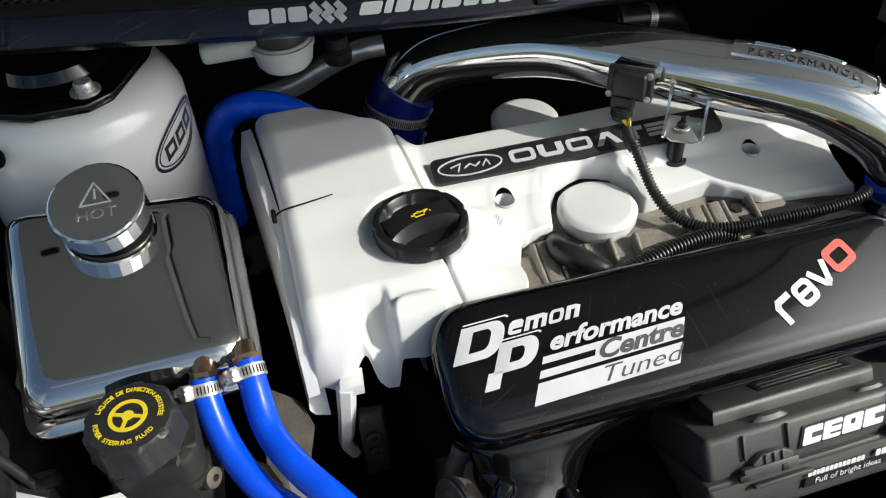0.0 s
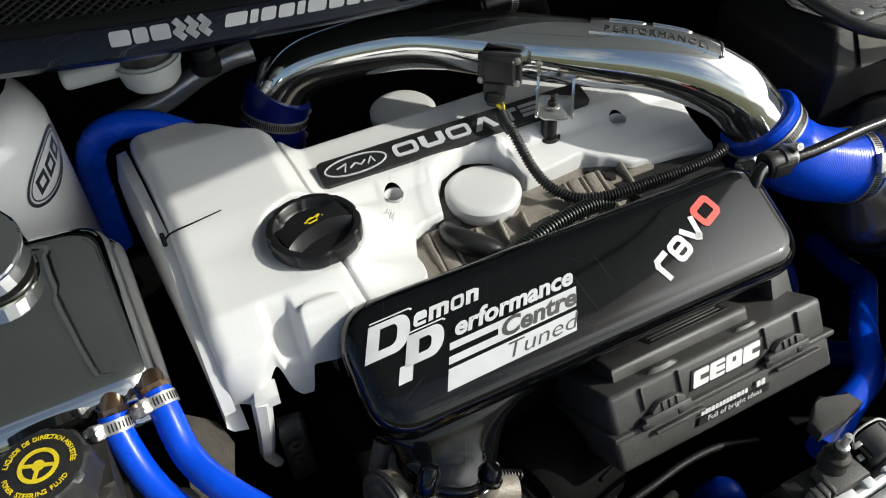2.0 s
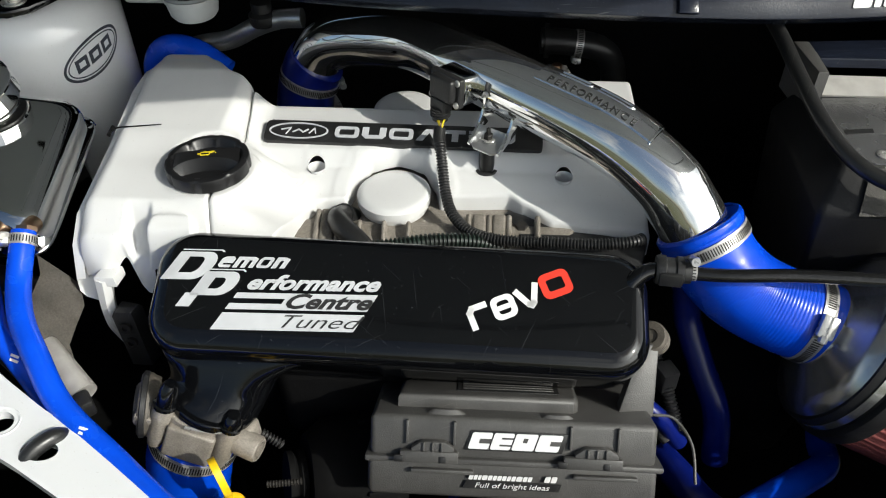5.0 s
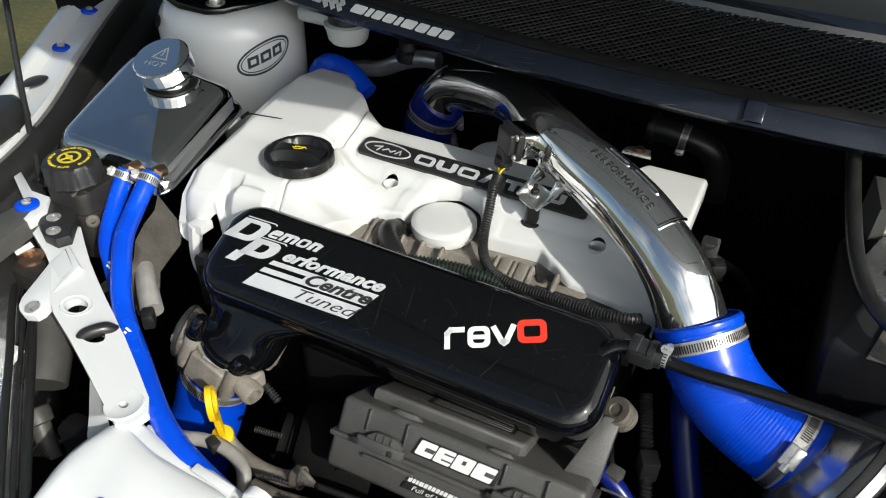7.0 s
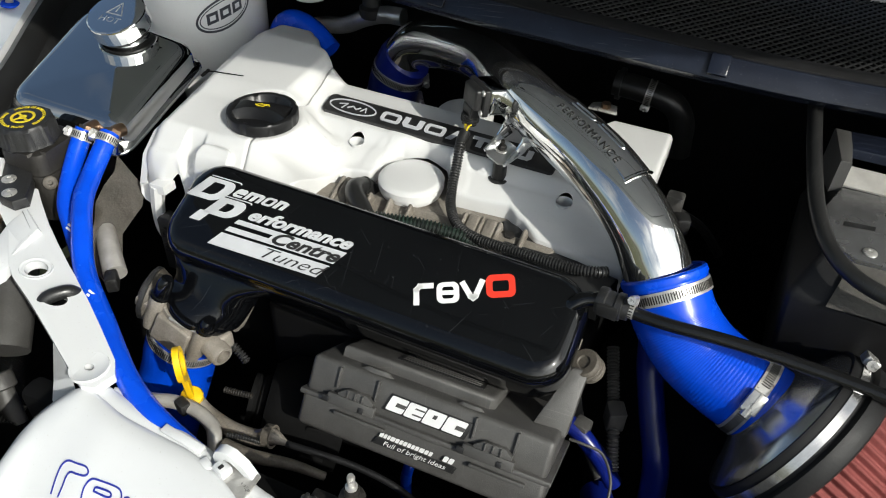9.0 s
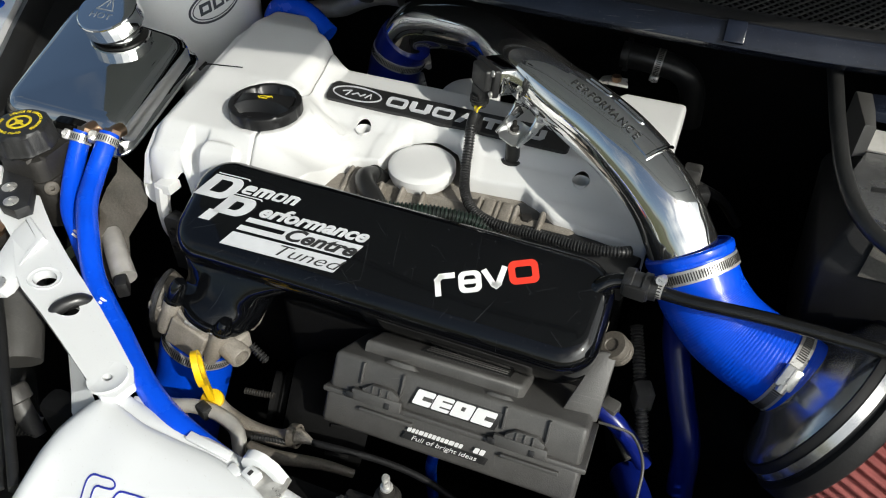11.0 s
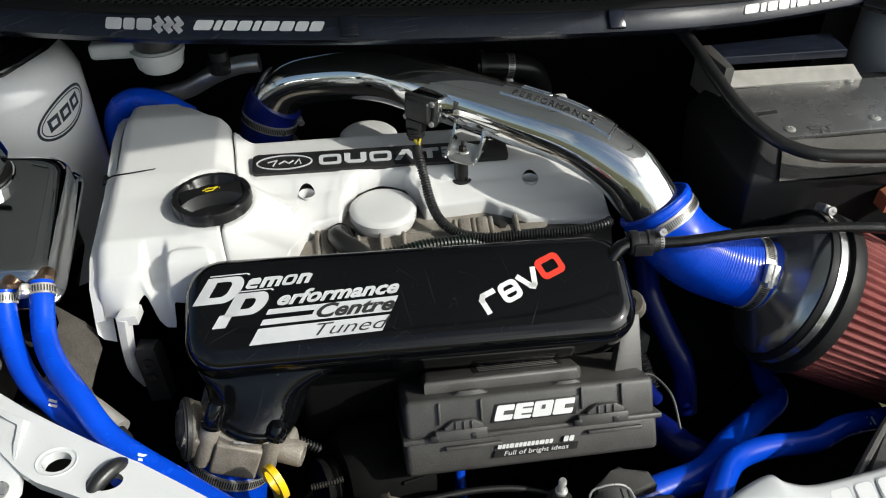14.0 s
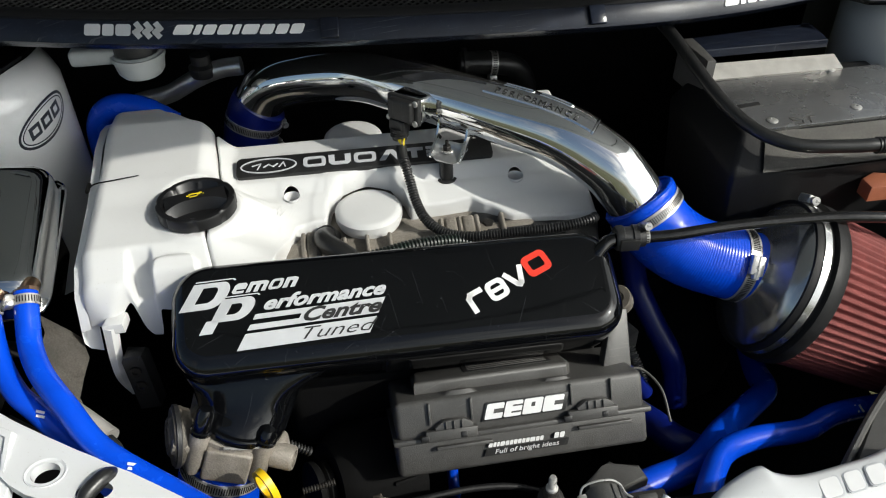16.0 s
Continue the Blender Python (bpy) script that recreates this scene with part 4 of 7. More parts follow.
# ---------- battery box ----------
def battery():
    t = thing("battery_box", "black plastic battery box with a dull grey cover plate", "battery box", (0.62, 0.05, 0.7))
    bm = bmesh.new()
    rings = [[(0.520, -0.030), (0.60, -0.034), (0.76, -0.030), (0.76, 0.115), (0.522, 0.115)],
             [(0.500, -0.060), (0.60, -0.066), (0.78, -0.060), (0.78, 0.13), (0.502, 0.13)],
             [(0.520, -0.040), (0.61, -0.045), (0.78, -0.040), (0.78, 0.13), (0.520, 0.13)]]
    vs = [[bm.verts.new((x, y, z)) for x, y in r] for r, z in zip(rings, (0.921, 0.885, 0.70))]
    for a, b in zip(vs, vs[1:]):
        for i in range(5):
            bm.faces.new((a[i], a[(i + 1) % 5], b[(i + 1) % 5], b[i]))
    bm.faces.new(vs[0])
    bm.faces.new(vs[-1])
    bmesh.ops.bevel(bm, geom=list(bm.edges), offset=0.006, segments=3, profile=0.5, affect="EDGES")
    part("case", bm, RIMBLACK, t)
    # sun on the slope is put into this paler part; the case stays black
    sh_bm = bmesh.new()
    for px, py, pz in ((0.545, -0.0345, 0.9225), (0.60, -0.0370, 0.9225), (0.775, -0.0335, 0.9225), (0.785, -0.0625, 0.8875), (0.60, -0.0690, 0.8875), (0.535, -0.0650, 0.8875)):
        sh_bm.verts.new((px, py, pz))
    sh_bm.faces.new(list(sh_bm.verts))
    bmesh.ops.solidify(sh_bm, geom=list(sh_bm.faces), thickness=0.003)
    part("shoulder", sh_bm, DUSTY_PALE, t, "dusty sloping shoulder, coloured paler for the sun on it")
    c = part("cover_plate", prism([(0.514, 0.030), (0.534, -0.028), (0.548, -0.036), (0.760, -0.030), (0.760, 0.088), (0.531, 0.082)], 0.922, 0.927, Matrix(), 0.0015), BATT, t, "flat grey plate with scratches")
    part("folded_edge", prism([(0.531, 0.0825), (0.705, 0.0825), (0.702, 0.106), (0.534, 0.108)], 0.0, 0.003, at(0, 0, 0.927) @ at(0, 0.0825, 0) @ Matrix.Rotation(radians(24), 4, "X") @ at(0, -0.0825, 0)), DULL, c, "bright folded edge catching the sun")
    part("rear_cover", prism([(0.530, 0.112), (0.695, 0.112), (0.700, 0.165), (0.524, 0.150)], 0.945, 0.956, Matrix(), 0.003), COWL, t, "glossy black rear cover with dust")
    part("side_flange", prism([(0.520, 0.082), (0.531, 0.082), (0.531, 0.15), (0.512, 0.15)], 0.90, 0.956, Matrix(), 0.003), GREYPL, t)
    part("slot", prism([(0.534, 0.012), (0.562, 0.016), (0.563, 0.023), (0.535, 0.020)], 0.9271, 0.9276), PLASTIC, c, "dark slot in the plate")
    for x, y in ((0.558, -0.021), (0.668, -0.010), (0.690, 0.085)):
        s = part("screw", lathe([(0.0065, 0), (0.0065, 0.001), (0.0045, 0.0022), (0.002, 0.0024), (0.0015, 0.0012), (0, 0.0012)], at(x, y, 0.927), 20), STEEL, c)
    for pts in ([(0.590, -0.024), (0.580, -0.023), (0.582, -0.029), (0.592, -0.031), (0.590, -0.037), (0.580, -0.037)], [(0.596, -0.025), (0.610, -0.023)], [(0.603, -0.024), (0.600, -0.037)]):
        part("embossed_mark", stroke(bmesh.new(), pts, 0.0016, at(0, 0.004, 0.927), 0.0005), GREYPL, c, "small embossed stroke")
    return t


batt = battery()
for ob in batt.children_recursive:
    ob.data.transform(at(-0.004, 0, -0.004))


def bent_hose(name, pts, r, material, label, category="hose", group="", seg=16, part_name="hose"):
    t = thing(name, label, category, pts[len(pts) // 2], group=group)
    part(part_name, tube(pts, r, seg), material, t, angle=80)
    return t


h = bent_hose("battery_cable", [(0.478, 0.20, 0.975), (0.482, 0.125, 0.972), (0.490, 0.06, 0.957), (0.502, 0.0, 0.940), (0.522, -0.045, 0.928), (0.556, -0.072, 0.922), (0.61, -0.085, 0.922), (0.66, -0.090, 0.922), (0.80, -0.09, 0.91)],
              0.0075, RUBBER, "glossy black rubber hose draped over the battery box")
part("sleeve", corrugated([(0.640, -0.089, 0.922), (0.675, -0.091, 0.921)], 0.0095, 0.004), RUBBER, h)

# ---------- front panel ----------
def lean(t):
    """Shears a finished thing towards the outer end of the cross panel, which stands a little higher and nearer."""
    m = Matrix(((0.928, 0, 0, -0.0063), (0.048, 1, 0, 0.0042), (-0.052, 0, 1, -0.0045), (0, 0, 0, 1)))
    for ob in t.children_recursive:
        ob.data.transform(m)
    return t


def plate_with_holes(outline, holes, zfun, thick, material, name, parent, lip=0.0):
    """A pressed sheet panel with round openings through it."""
    bm = bmesh.new()
    loops = [outline] + [[(cx + r * k * math.cos(-2 * math.pi * i / 24), cy + r * math.sin(-2 * math.pi * i / 24)) for i in range(24)] for cx, cy, r, k in holes]
    edges = []
    for lp in loops:
        vs = [bm.verts.new((x, y, 0)) for x, y in lp]
        edges += [bm.edges.new((vs[i], vs[(i + 1) % len(vs)])) for i in range(len(vs))]
    bmesh.ops.triangle_fill(bm, use_beauty=True, use_dissolve=False, edges=edges)
    bmesh.ops.recalc_face_normals(bm, faces=bm.faces)
    faces = list(bm.faces)
    bmesh.ops.subdivide_edges(bm, edges=[e for e in bm.edges if e.calc_length() > 0.06], cuts=1)
    for v in bm.verts:
        v.co.z = zfun(v.co.x, v.co.y)
    r = bmesh.ops.extrude_face_region(bm, geom=list(bm.faces))
    for v in r["geom"]:
        if isinstance(v, bmesh.types.BMVert):
            v.co.z -= thick
    return part(name, bm, material, parent, angle=30)


def arm_z(x, y):
    return 0.827 - 0.085 * (x + 0.45)


def slam_panel():
    t = thing("slam_panel", "white-painted steel cross panel over the headlamp with holes and a black plate", "body panel", (-0.2, -0.28, 0.78), kind="structure")
    o = [(-0.381, -0.204), (-0.352, -0.185), (-0.323, -0.181), (-0.300, -0.198), (-0.270, -0.219), (-0.239, -0.238), (-0.203, -0.259), (-0.167, -0.278), (-0.118, -0.308), (-0.072, -0.337),
         (-0.060, -0.351), (-0.0655, -0.371), (-0.078, -0.376), (-0.090, -0.3705), (-0.1565, -0.3374), (-0.1954, -0.3184), (-0.2389, -0.2992), (-0.255, -0.288), (-0.295, -0.250), (-0.321, -0.235), (-0.379, -0.209)]
    o = [(px, py - 0.005) for px, py in o]
    plate_with_holes(o, [(-0.227, -0.2845, 0.0105, 1.2), (-0.181, -0.3075, 0.0095, 1.65), (-0.087, -0.360, 0.0040, 1.2)], arm_z, 0.010, BODY_WHITE, "crossbar", t)
    tab = [(-0.3048, -0.013), (-0.3009, 0.0105), (-0.262, -0.010), (-0.2625, -0.0305), (-0.2585, -0.0535), (-0.2565, -0.074), (-0.260, -0.0815), (-0.2734, -0.0854), (-0.283, -0.0825), (-0.2895, -0.0775), (-0.2948, -0.068)]
    tm = at(0, -0.232, 0.8185) @ Matrix.Rotation(radians(12), 4, "X")
    part("side_tab", prism(tab, -0.010, 0.0, tm, 0.002), BODY_WHITE, t, "raised white tab with a bolt")
    part("tab_crease", prism([(-0.2985, 0.0085), (-0.2625, -0.0105), (-0.2645, -0.0305), (-0.2615, -0.052), (-0.2655, -0.050), (-0.2685, -0.031), (-0.2668, -0.0145), (-0.2995, 0.003)], -0.001, 0.0030, tm, 0.0012), BODY_WHITE, t)
    part("tab_bolt", lathe([(0.0085, 0.0), (0.0085, 0.0014), (0.005, 0.002), (0.003, 0.0010), (0, 0.0010)], tm @ at(-0.2715, -0.074, 0), 20), STEEL, t)
    # boss at the inner end
    part("boss", lathe([(0.0195, -0.002), (0.0185, 0.0006), (0.0178, 0.0002), (0.006, 0.0002)], at(-0.087, -0.360, arm_z(-0.087, 0) + 0.0003), 32), BODY_WHITE, t)
    for cx, cy, r0, kx in ((-0.227, -0.2845, 0.0135, 1.2),):
        part("pressed_ring", lathe([(r0 + 0.0022, -0.001), (r0 + 0.0012, 0.0010), (r0, 0.0004), (r0 - 0.002, -0.001)], at(cx, cy, arm_z(cx, 0)) @ Matrix.Rotation(radians(4.8), 4, "Y") @ Matrix.Diagonal((kx, 1, 1, 1)), 40), BODY_WHITE, t)
    # cable clip through the slot
    clip = part("cable_clip", tube([(-0.192, -0.316, 0.797), (-0.188, -0.310, 0.8030), (-0.181, -0.302, 0.8052), (-0.174, -0.294, 0.8042), (-0.170, -0.289, 0.7980)], 0.0074, 14), RUBBER, t, "black plastic cable clip")
    # black bracket plate with rivets
    br = part("hinge_plate", prism([(-0.352, -0.217), (-0.384, -0.172), (-0.372, -0.160), (-0.340, -0.172), (-0.322, -0.190), (-0.300, -0.218), (-0.308, -0.231), (-0.330, -0.229)], 0.8205, 0.833, Matrix(), 0.002), PLASTIC, t, "black bracket plate with two rivets")
    for x, y in ((-0.344, -0.201), (-0.323, -0.220)):
        part("rivet", lathe([(0.008, 0), (0.008, 0.0012), (0.0045, 0.0026), (0.0025, 0.0026), (0.002, 0.001), (0, 0.001)], at(x, y, 0.833), 20), STEEL, br)
    part("pin", lathe([(0, 0.0), (0.004, 0.0), (0.004, 0.02), (0, 0.02)], at_frame((-0.352, -0.232, 0.812), (-0.3, -0.6, -0.2)), 12), BODY_WHITE, t)
    return t


slam = lean(slam_panel())


def anodised_bolt(x, y, z, axis=(0, 0, 1)):
    t = thing("blue_bolt", "blue anodised dress-up washer with a silver bolt", "bolt", (x, y, z), group="blue bolts")
    m = at_frame((x, y, z), axis)
    part("washer", lathe([(0.0135, 0), (0.0135, 0.003), (0.010, 0.0055), (0.0065, 0.0055), (0.006, 0.003), (0, 0.003)], m, 28), BLUE, t)
    part("bolt", lathe([(0.0055, 0.002), (0.0055, 0.007), (0.0045, 0.008), (0.0025, 0.008), (0.002, 0.005), (0, 0.005)], m, 16), STEEL, t)
    return t


lean(anodised_bolt(-0.382, -0.203, 0.8385))
for bx, by, bz in ((-0.614, 0.072, 0.890), (-0.670, 0.185, 0.901)):
    anodised_bolt(bx, by, bz, (0.1, 0.1, 0.95))

# arm of the side bracket under the blue bolt
arm = thing("side_bracket", "black plastic bracket arm bolted under a blue washer", "bracket", (-0.43, -0.2, 0.79))
part("arm", prism([(-0.397, -0.190), (-0.372, -0.190), (-0.360, -0.220), (-0.350, -0.280), (-0.352, -0.34), (-0.405, -0.34), (-0.398, -0.260)], 0.815, 0.838, Matrix(), 0.004), GREYPL, arm)
nutb = thing("washer_nut", "brass-coloured nut on a grimy bracket", "nut", (-0.347, -0.262, 0.77))
part("nut", lathe([(0.016, 0), (0.0155, 0.004), (0.011, 0.006), (0.007, 0.006), (0.006, 0.002), (0, 0.002)], at(-0.342, -0.245, 0.803), 24), BRASS, nutb)
part("plate", prism([(-0.385, -0.243), (-0.372, -0.224), (-0.338, -0.228), (-0.316, -0.248), (-0.310, -0.272), (-0.345, -0.270)], 0.780, 0.803, Matrix(), 0.003), GRIME, nutb)

lean(arm)
lean(nutb)

# ---------- headlamp ----------
lamp = thing("headlamp", "clear headlamp unit with a dark edge under the cross panel", "headlamp", (-0.40, -0.36, 0.6))


def lamp_z(x, y):
    return 0.737 + 0.232 * (x + 0.43) + 0.262 * (y + 0.224)


LAMP_OUT = [(-0.53, -0.15), (-0.43, -0.226), (-0.357, -0.290), (-0.302, -0.338), (-0.244, -0.392), (-0.150, -0.478), (-0.26, -0.56), (-0.52, -0.44)]
lamp_bm = bmesh.new()
lamp_hi = [lamp_bm.verts.new((x, y, lamp_z(x, y) - 0.022)) for x, y in LAMP_OUT]
lamp_lo = [lamp_bm.verts.new((x, y, 0.52)) for x, y in LAMP_OUT]
lamp_bm.faces.new(lamp_hi)
for i in range(len(LAMP_OUT)):
    j = (i + 1) % len(LAMP_OUT)
    lamp_bm.faces.new((lamp_hi[i], lamp_hi[j], lamp_lo[j], lamp_lo[i]))
part("reflector", lamp_bm, LENS, lamp, "silvery reflector bowl")
lens_bm = bmesh.new()
lens_bm.faces.new([lens_bm.verts.new((x, y, lamp_z(x, y))) for x, y in LAMP_OUT])
bmesh.ops.solidify(lens_bm, geom=list(lens_bm.faces), thickness=0.003)
lens_part = part("lens", lens_bm, CLEAR, lamp, "smoky clear lens")
lens_part.visible_shadow = False
# white block added under the lens for a pale reflected patch
part("indicator_housing", box((0.05, 0.07, 0.010), at(-0.335, -0.345, lamp_z(-0.335, -0.345) - 0.016) @ Matrix.Rotation(radians(15), 4, "X") @ Matrix.Rotation(radians(-13), 4, "Y"), 0.003), VINYL, lamp, "white block standing for a pale reflection in the lens")
for off, r, zz in ((0.0, 0.0045, 0.740), (0.011, 0.0030, 0.738), (0.020, 0.0055, 0.731)):
    part("rim", tube([(x + off * 0.66, y + off * 0.75, zz) for x, y in ((-0.52, -0.155), (-0.43, -0.222), (-0.357, -0.286), (-0.302, -0.334), (-0.242, -0.389), (-0.145, -0.475))], r, 10), PLASTIC, lamp, "black lens edge")
part("back_cover", tube([(-0.40, -0.18, 0.735), (-0.352, -0.235, 0.715), (-0.318, -0.285, 0.690), (-0.300, -0.315, 0.672)], 0.028, 12), GREYPL, lamp, "dusty back cover of the lamp")
bulb = thing("bulb_holder", "black bulb holder behind the headlamp", "bulb holder", (-0.30, -0.31, 0.62))
part("socket", lathe([(0, 0.012), (0.014, 0.012), (0.016, 0.008), (0.016, -0.006), (0.011, -0.008), (0.011, -0.05), (0, -0.05)], at_frame((-0.262, -0.354, 0.674), (-0.5, 0.3, 0.7)), 20), GREYPL, bulb)
tagp = thing("sticker_plate", "faded warning label on a dark plate", "label", (-0.33, -0.37, 0.58))
part("plate", prism([(-0.03, -0.012), (0.03, -0.012), (0.03, 0.012), (-0.03, 0.012)], 0, 0.003, at(-0.238, -0.384, 0.645) @ Matrix.Rotation(radians(112), 4, "Z") @ Matrix.Rotation(radians(14), 4, "X")), DUSTY_PALE, tagp)
tb_ = bmesh.new()
for k in range(5):
    add_box(tb_, (0.044, 0.0022, 0.0006), at(-0.238, -0.384, 0.645) @ Matrix.Rotation(radians(112), 4, "Z") @ Matrix.Rotation(radians(14), 4, "X") @ at(0, -0.008 + 0.004 * k, 0.0033))
part("print_bars", tb_, PLASTIC, tagp)

# ---------- front bumper and grille top ----------
def bumper():
    t = thing("front_bumper", "glossy white front bumper and grille surround with outlined logo shapes", "bumper", (0.15, -0.45, 0.6), kind="structure")
    bm = bmesh.new()
    back = [(-0.138, -0.53, 0.57), (-0.134, -0.480, 0.655), (-0.127, -0.443, 0.722), (-0.116, -0.418, 0.757), (-0.102, -0.398, 0.775), (-0.083, -0.375, 0.7860), (-0.060, -0.377, 0.7845), (-0.030, -0.383, 0.782), (0.0, -0.384, 0.779), (0.05, -0.386, 0.776),
            (0.09, -0.396, 0.772), (0.13, -0.405, 0.768), (0.20, -0.408, 0.766), (0.27, -0.405, 0.767), (0.33, -0.396, 0.770), (0.365, -0.377, 0.778), (0.40, -0.366, 0.784), (0.414, -0.374, 0.782),
            (0.44, -0.378, 0.779), (0.50, -0.370, 0.777), (0.56, -0.362, 0.775), (0.62, -0.40, 0.75), (0.70, -0.45, 0.70)]
    line = spline(back, 5)
    rows = []
    for p in line:
        row = []
        for dy, dz in ((0.004, -0.012), (0.0, 0.0), (-0.006, 0.0035), (-0.022, 0.001), (-0.055, -0.012), (-0.10, -0.040), (-0.14, -0.085), (-0.165, -0.15), (-0.18, -0.25)):
            row.append(bm.verts.new((p.x, p.y + dy, p.z + dz)))
        rows.append(row)
    for a, b in zip(rows, rows[1:]):
        for i in range(8):
            bm.faces.new((a[i], a[i + 1], b[i + 1], b[i]))
    ob = part("skin", bm, BODY_WHITE, t, angle=60)
    return t, ob


bump, bump_skin = bumper()


# outlined decal shapes on the bumper
skin_tree = BVHTree.FromPolygons([v.co for v in bump_skin.data.vertices], [tuple(f.vertices) for f in bump_skin.data.polygons])


def on_skin(x, y):
    """The bumper's surface above a point of the plan."""
    p = skin_tree.ray_cast(Vector((x, y, 1.2)), Vector((0, 0, -1)))[0]
    return p if p else Vector((x, y, 0.76))


def drape(bm, pts, w):
    """A thin line of vinyl laid on the bumper along a rounded run of points."""
    run = spline([(x, y, 0.0) for x, y in pts], 5)
    for a, b in zip(run, run[1:]):
        if (b - a).length < 1e-5:
            continue
        nrm = Vector((-(b - a).y, (b - a).x, 0)).normalized() * w / 2
        e = (b - a).normalized() * w * 0.2
        q = [on_skin(v.x, v.y) for v in (a - e + nrm, a - e - nrm, b + e - nrm, b + e + nrm)]
        top = [bm.verts.new(v + Vector((0, 0, 0.0008))) for v in q]
        low = [bm.verts.new(v - Vector((0, 0, 0.0004))) for v in q]
        bm.faces.new(top)
        for i in range(4):
            bm.faces.new((top[i], top[i - 1], low[i - 1], low[i]))


bmk = bmesh.new()
drape(bmk, [(-0.0475, -0.462), (-0.0505, -0.450), (-0.0510, -0.441), (-0.0470, -0.4365), (-0.0380, -0.4358), (-0.0280, -0.4350), (-0.0230, -0.4380), (-0.0250, -0.4412), (-0.0330, -0.4425), (-0.0390, -0.4430), (-0.0412, -0.4465), (-0.0400, -0.456), (-0.0395, -0.462)], 0.0013)
drape(bmk, [(-0.0150, -0.462), (-0.0195, -0.452), (-0.0198, -0.4455), (-0.0165, -0.4405), (-0.0080, -0.4390), (0.0020, -0.4380), (0.0110, -0.4382), (0.0160, -0.4420), (0.0165, -0.4480), (0.0120, -0.4510), (-0.0030, -0.4520)], 0.0013)
drape(bmk, [(-0.0105, -0.4475), (-0.0100, -0.4445), (-0.0040, -0.4435), (0.0040, -0.4430), (0.0065, -0.4450), (0.0030, -0.4470), (-0.0105, -0.4475)], 0.0013)
drape(bmk, [(0.0190, -0.4420), (0.0230, -0.4408), (0.0270, -0.4450), (0.0300, -0.4510)], 0.0013)
part("outline_decal", bmk, BLUEV, bump, "blue outlined decal shapes")
mk2 = at(0.478, -0.388, 0.7800) @ Matrix.Rotation(radians(7), 4, "Z") @ Matrix.Rotation(radians(6), 4, "X")
block_row(bump, GREYV, -0.036, -0.014, [0.022, 0.020, 0.022, 0.022], 0.020, 0.003, mk2, 0.22, 0.0006, "decal_block", "grey outlined block decal")
block_row(bump, VINYL, -0.0345, -0.0125, [0.019, 0.017, 0.019, 0.019], 0.017, 0.006, mk2 @ at(0, 0, 0.0006), 0.22, 0.0006, "decal_centre", "white centre of the block decal")

rail = thing("front_rail", "white-painted seam rail with a bonnet latch bracket at the front", "body panel", (0.1, -0.37, 0.77), kind="structure")
fl = bmesh.new()
fl_line = spline([(-0.074, -0.372, 0.7835), (-0.03, -0.379, 0.7815), (0.03, -0.382, 0.7765), (0.075, -0.388, 0.7715), (0.16, -0.400, 0.7640), (0.33, -0.394, 0.7660)], 6)
fl_rows = [[fl.verts.new((p.x, p.y + dy, p.z + dz)) for dy, dz in ((-0.006, -0.004), (0.0, 0.0), (0.010, -0.001), (0.0125, -0.0035), (0.0125, -0.010), (0.004, -0.010))] for p in fl_line]
for ra, rb in zip(fl_rows, fl_rows[1:]):
    for i in range(5):
        fl.faces.new((ra[i], ra[i + 1], rb[i + 1], rb[i]))
part("rail", fl, BODY_WHITE, rail)
part("seal_strip", tube([(-0.28, -0.200, 0.790), (-0.20, -0.256, 0.787), (-0.10, -0.325, 0.779), (-0.05, -0.357, 0.774), (0.02, -0.370, 0.766), (0.08, -0.374, 0.757)], 0.0022, 8), RUBBER, rail)
hook = prism([(0.080, 0.762), (0.079, 0.780), (0.083, 0.789), (0.091, 0.7935), (0.101, 0.792), (0.112, 0.783), (0.122, 0.764), (0.113, 0.764), (0.106, 0.777), (0.099, 0.7835), (0.092, 0.7845), (0.088, 0.780), (0.087, 0.762)], 0.376, 0.385, at(-0.008, 0, 0.003) @ Matrix.Rotation(radians(90), 4, "X"), 0.0012)
part("bent_bracket", hook, BODY_WHITE, rail)
part("bracket_block", box((0.015, 0.012, 0.016), at(0.083, -0.388, 0.772) @ Matrix.Rotation(radians(-15), 4, "Z"), 0.002), BODY_WHITE, rail, "white block with a dark slot")
part("slot", box((0.0035, 0.005, 0.0030), at(0.083, -0.389, 0.7792) @ Matrix.Rotation(radians(-15), 4, "Z"), 0.0004), PLASTIC, rail)
part("side_lug", box((0.014, 0.012, 0.012), at(0.066, -0.391, 0.771) @ Matrix.Rotation(radians(-25), 4, "Z"), 0.002), BODY_WHITE, rail)
part("cover_strip", box((0.046, 0.009, 0.004), at(0.034, -0.379, 0.7785) @ Matrix.Rotation(radians(-4), 4, "Z") @ Matrix.Rotation(radians(5), 4, "Y"), 0.0012), BODY_WHITE, rail)
flange = bmesh.new()
flange.faces.new([flange.verts.new(v) for v in ((-0.146, -0.346, 0.796), (-0.098, -0.373, 0.789), (-0.100, -0.375, 0.745), (-0.127, -0.387, 0.742), (-0.132, -0.371, 0.765))])
bmesh.ops.solidify(flange, geom=list(flange.faces), thickness=0.002)
part("side_flange", flange, BODY_WHITE, rail, "folded flange below the cross panel")
part("striker_plate", box((0.05, 0.03, 0.004), at(0.09, -0.392, 0.770), 0.001), STEEL, rail)
part("side_foot", prism([(-0.086, -0.352), (-0.070, -0.346), (-0.062, -0.362), (-0.080, -0.368)], 0.750, 0.778, at(0.022, -0.006, 0), 0.002), BODY_WHITE, rail)

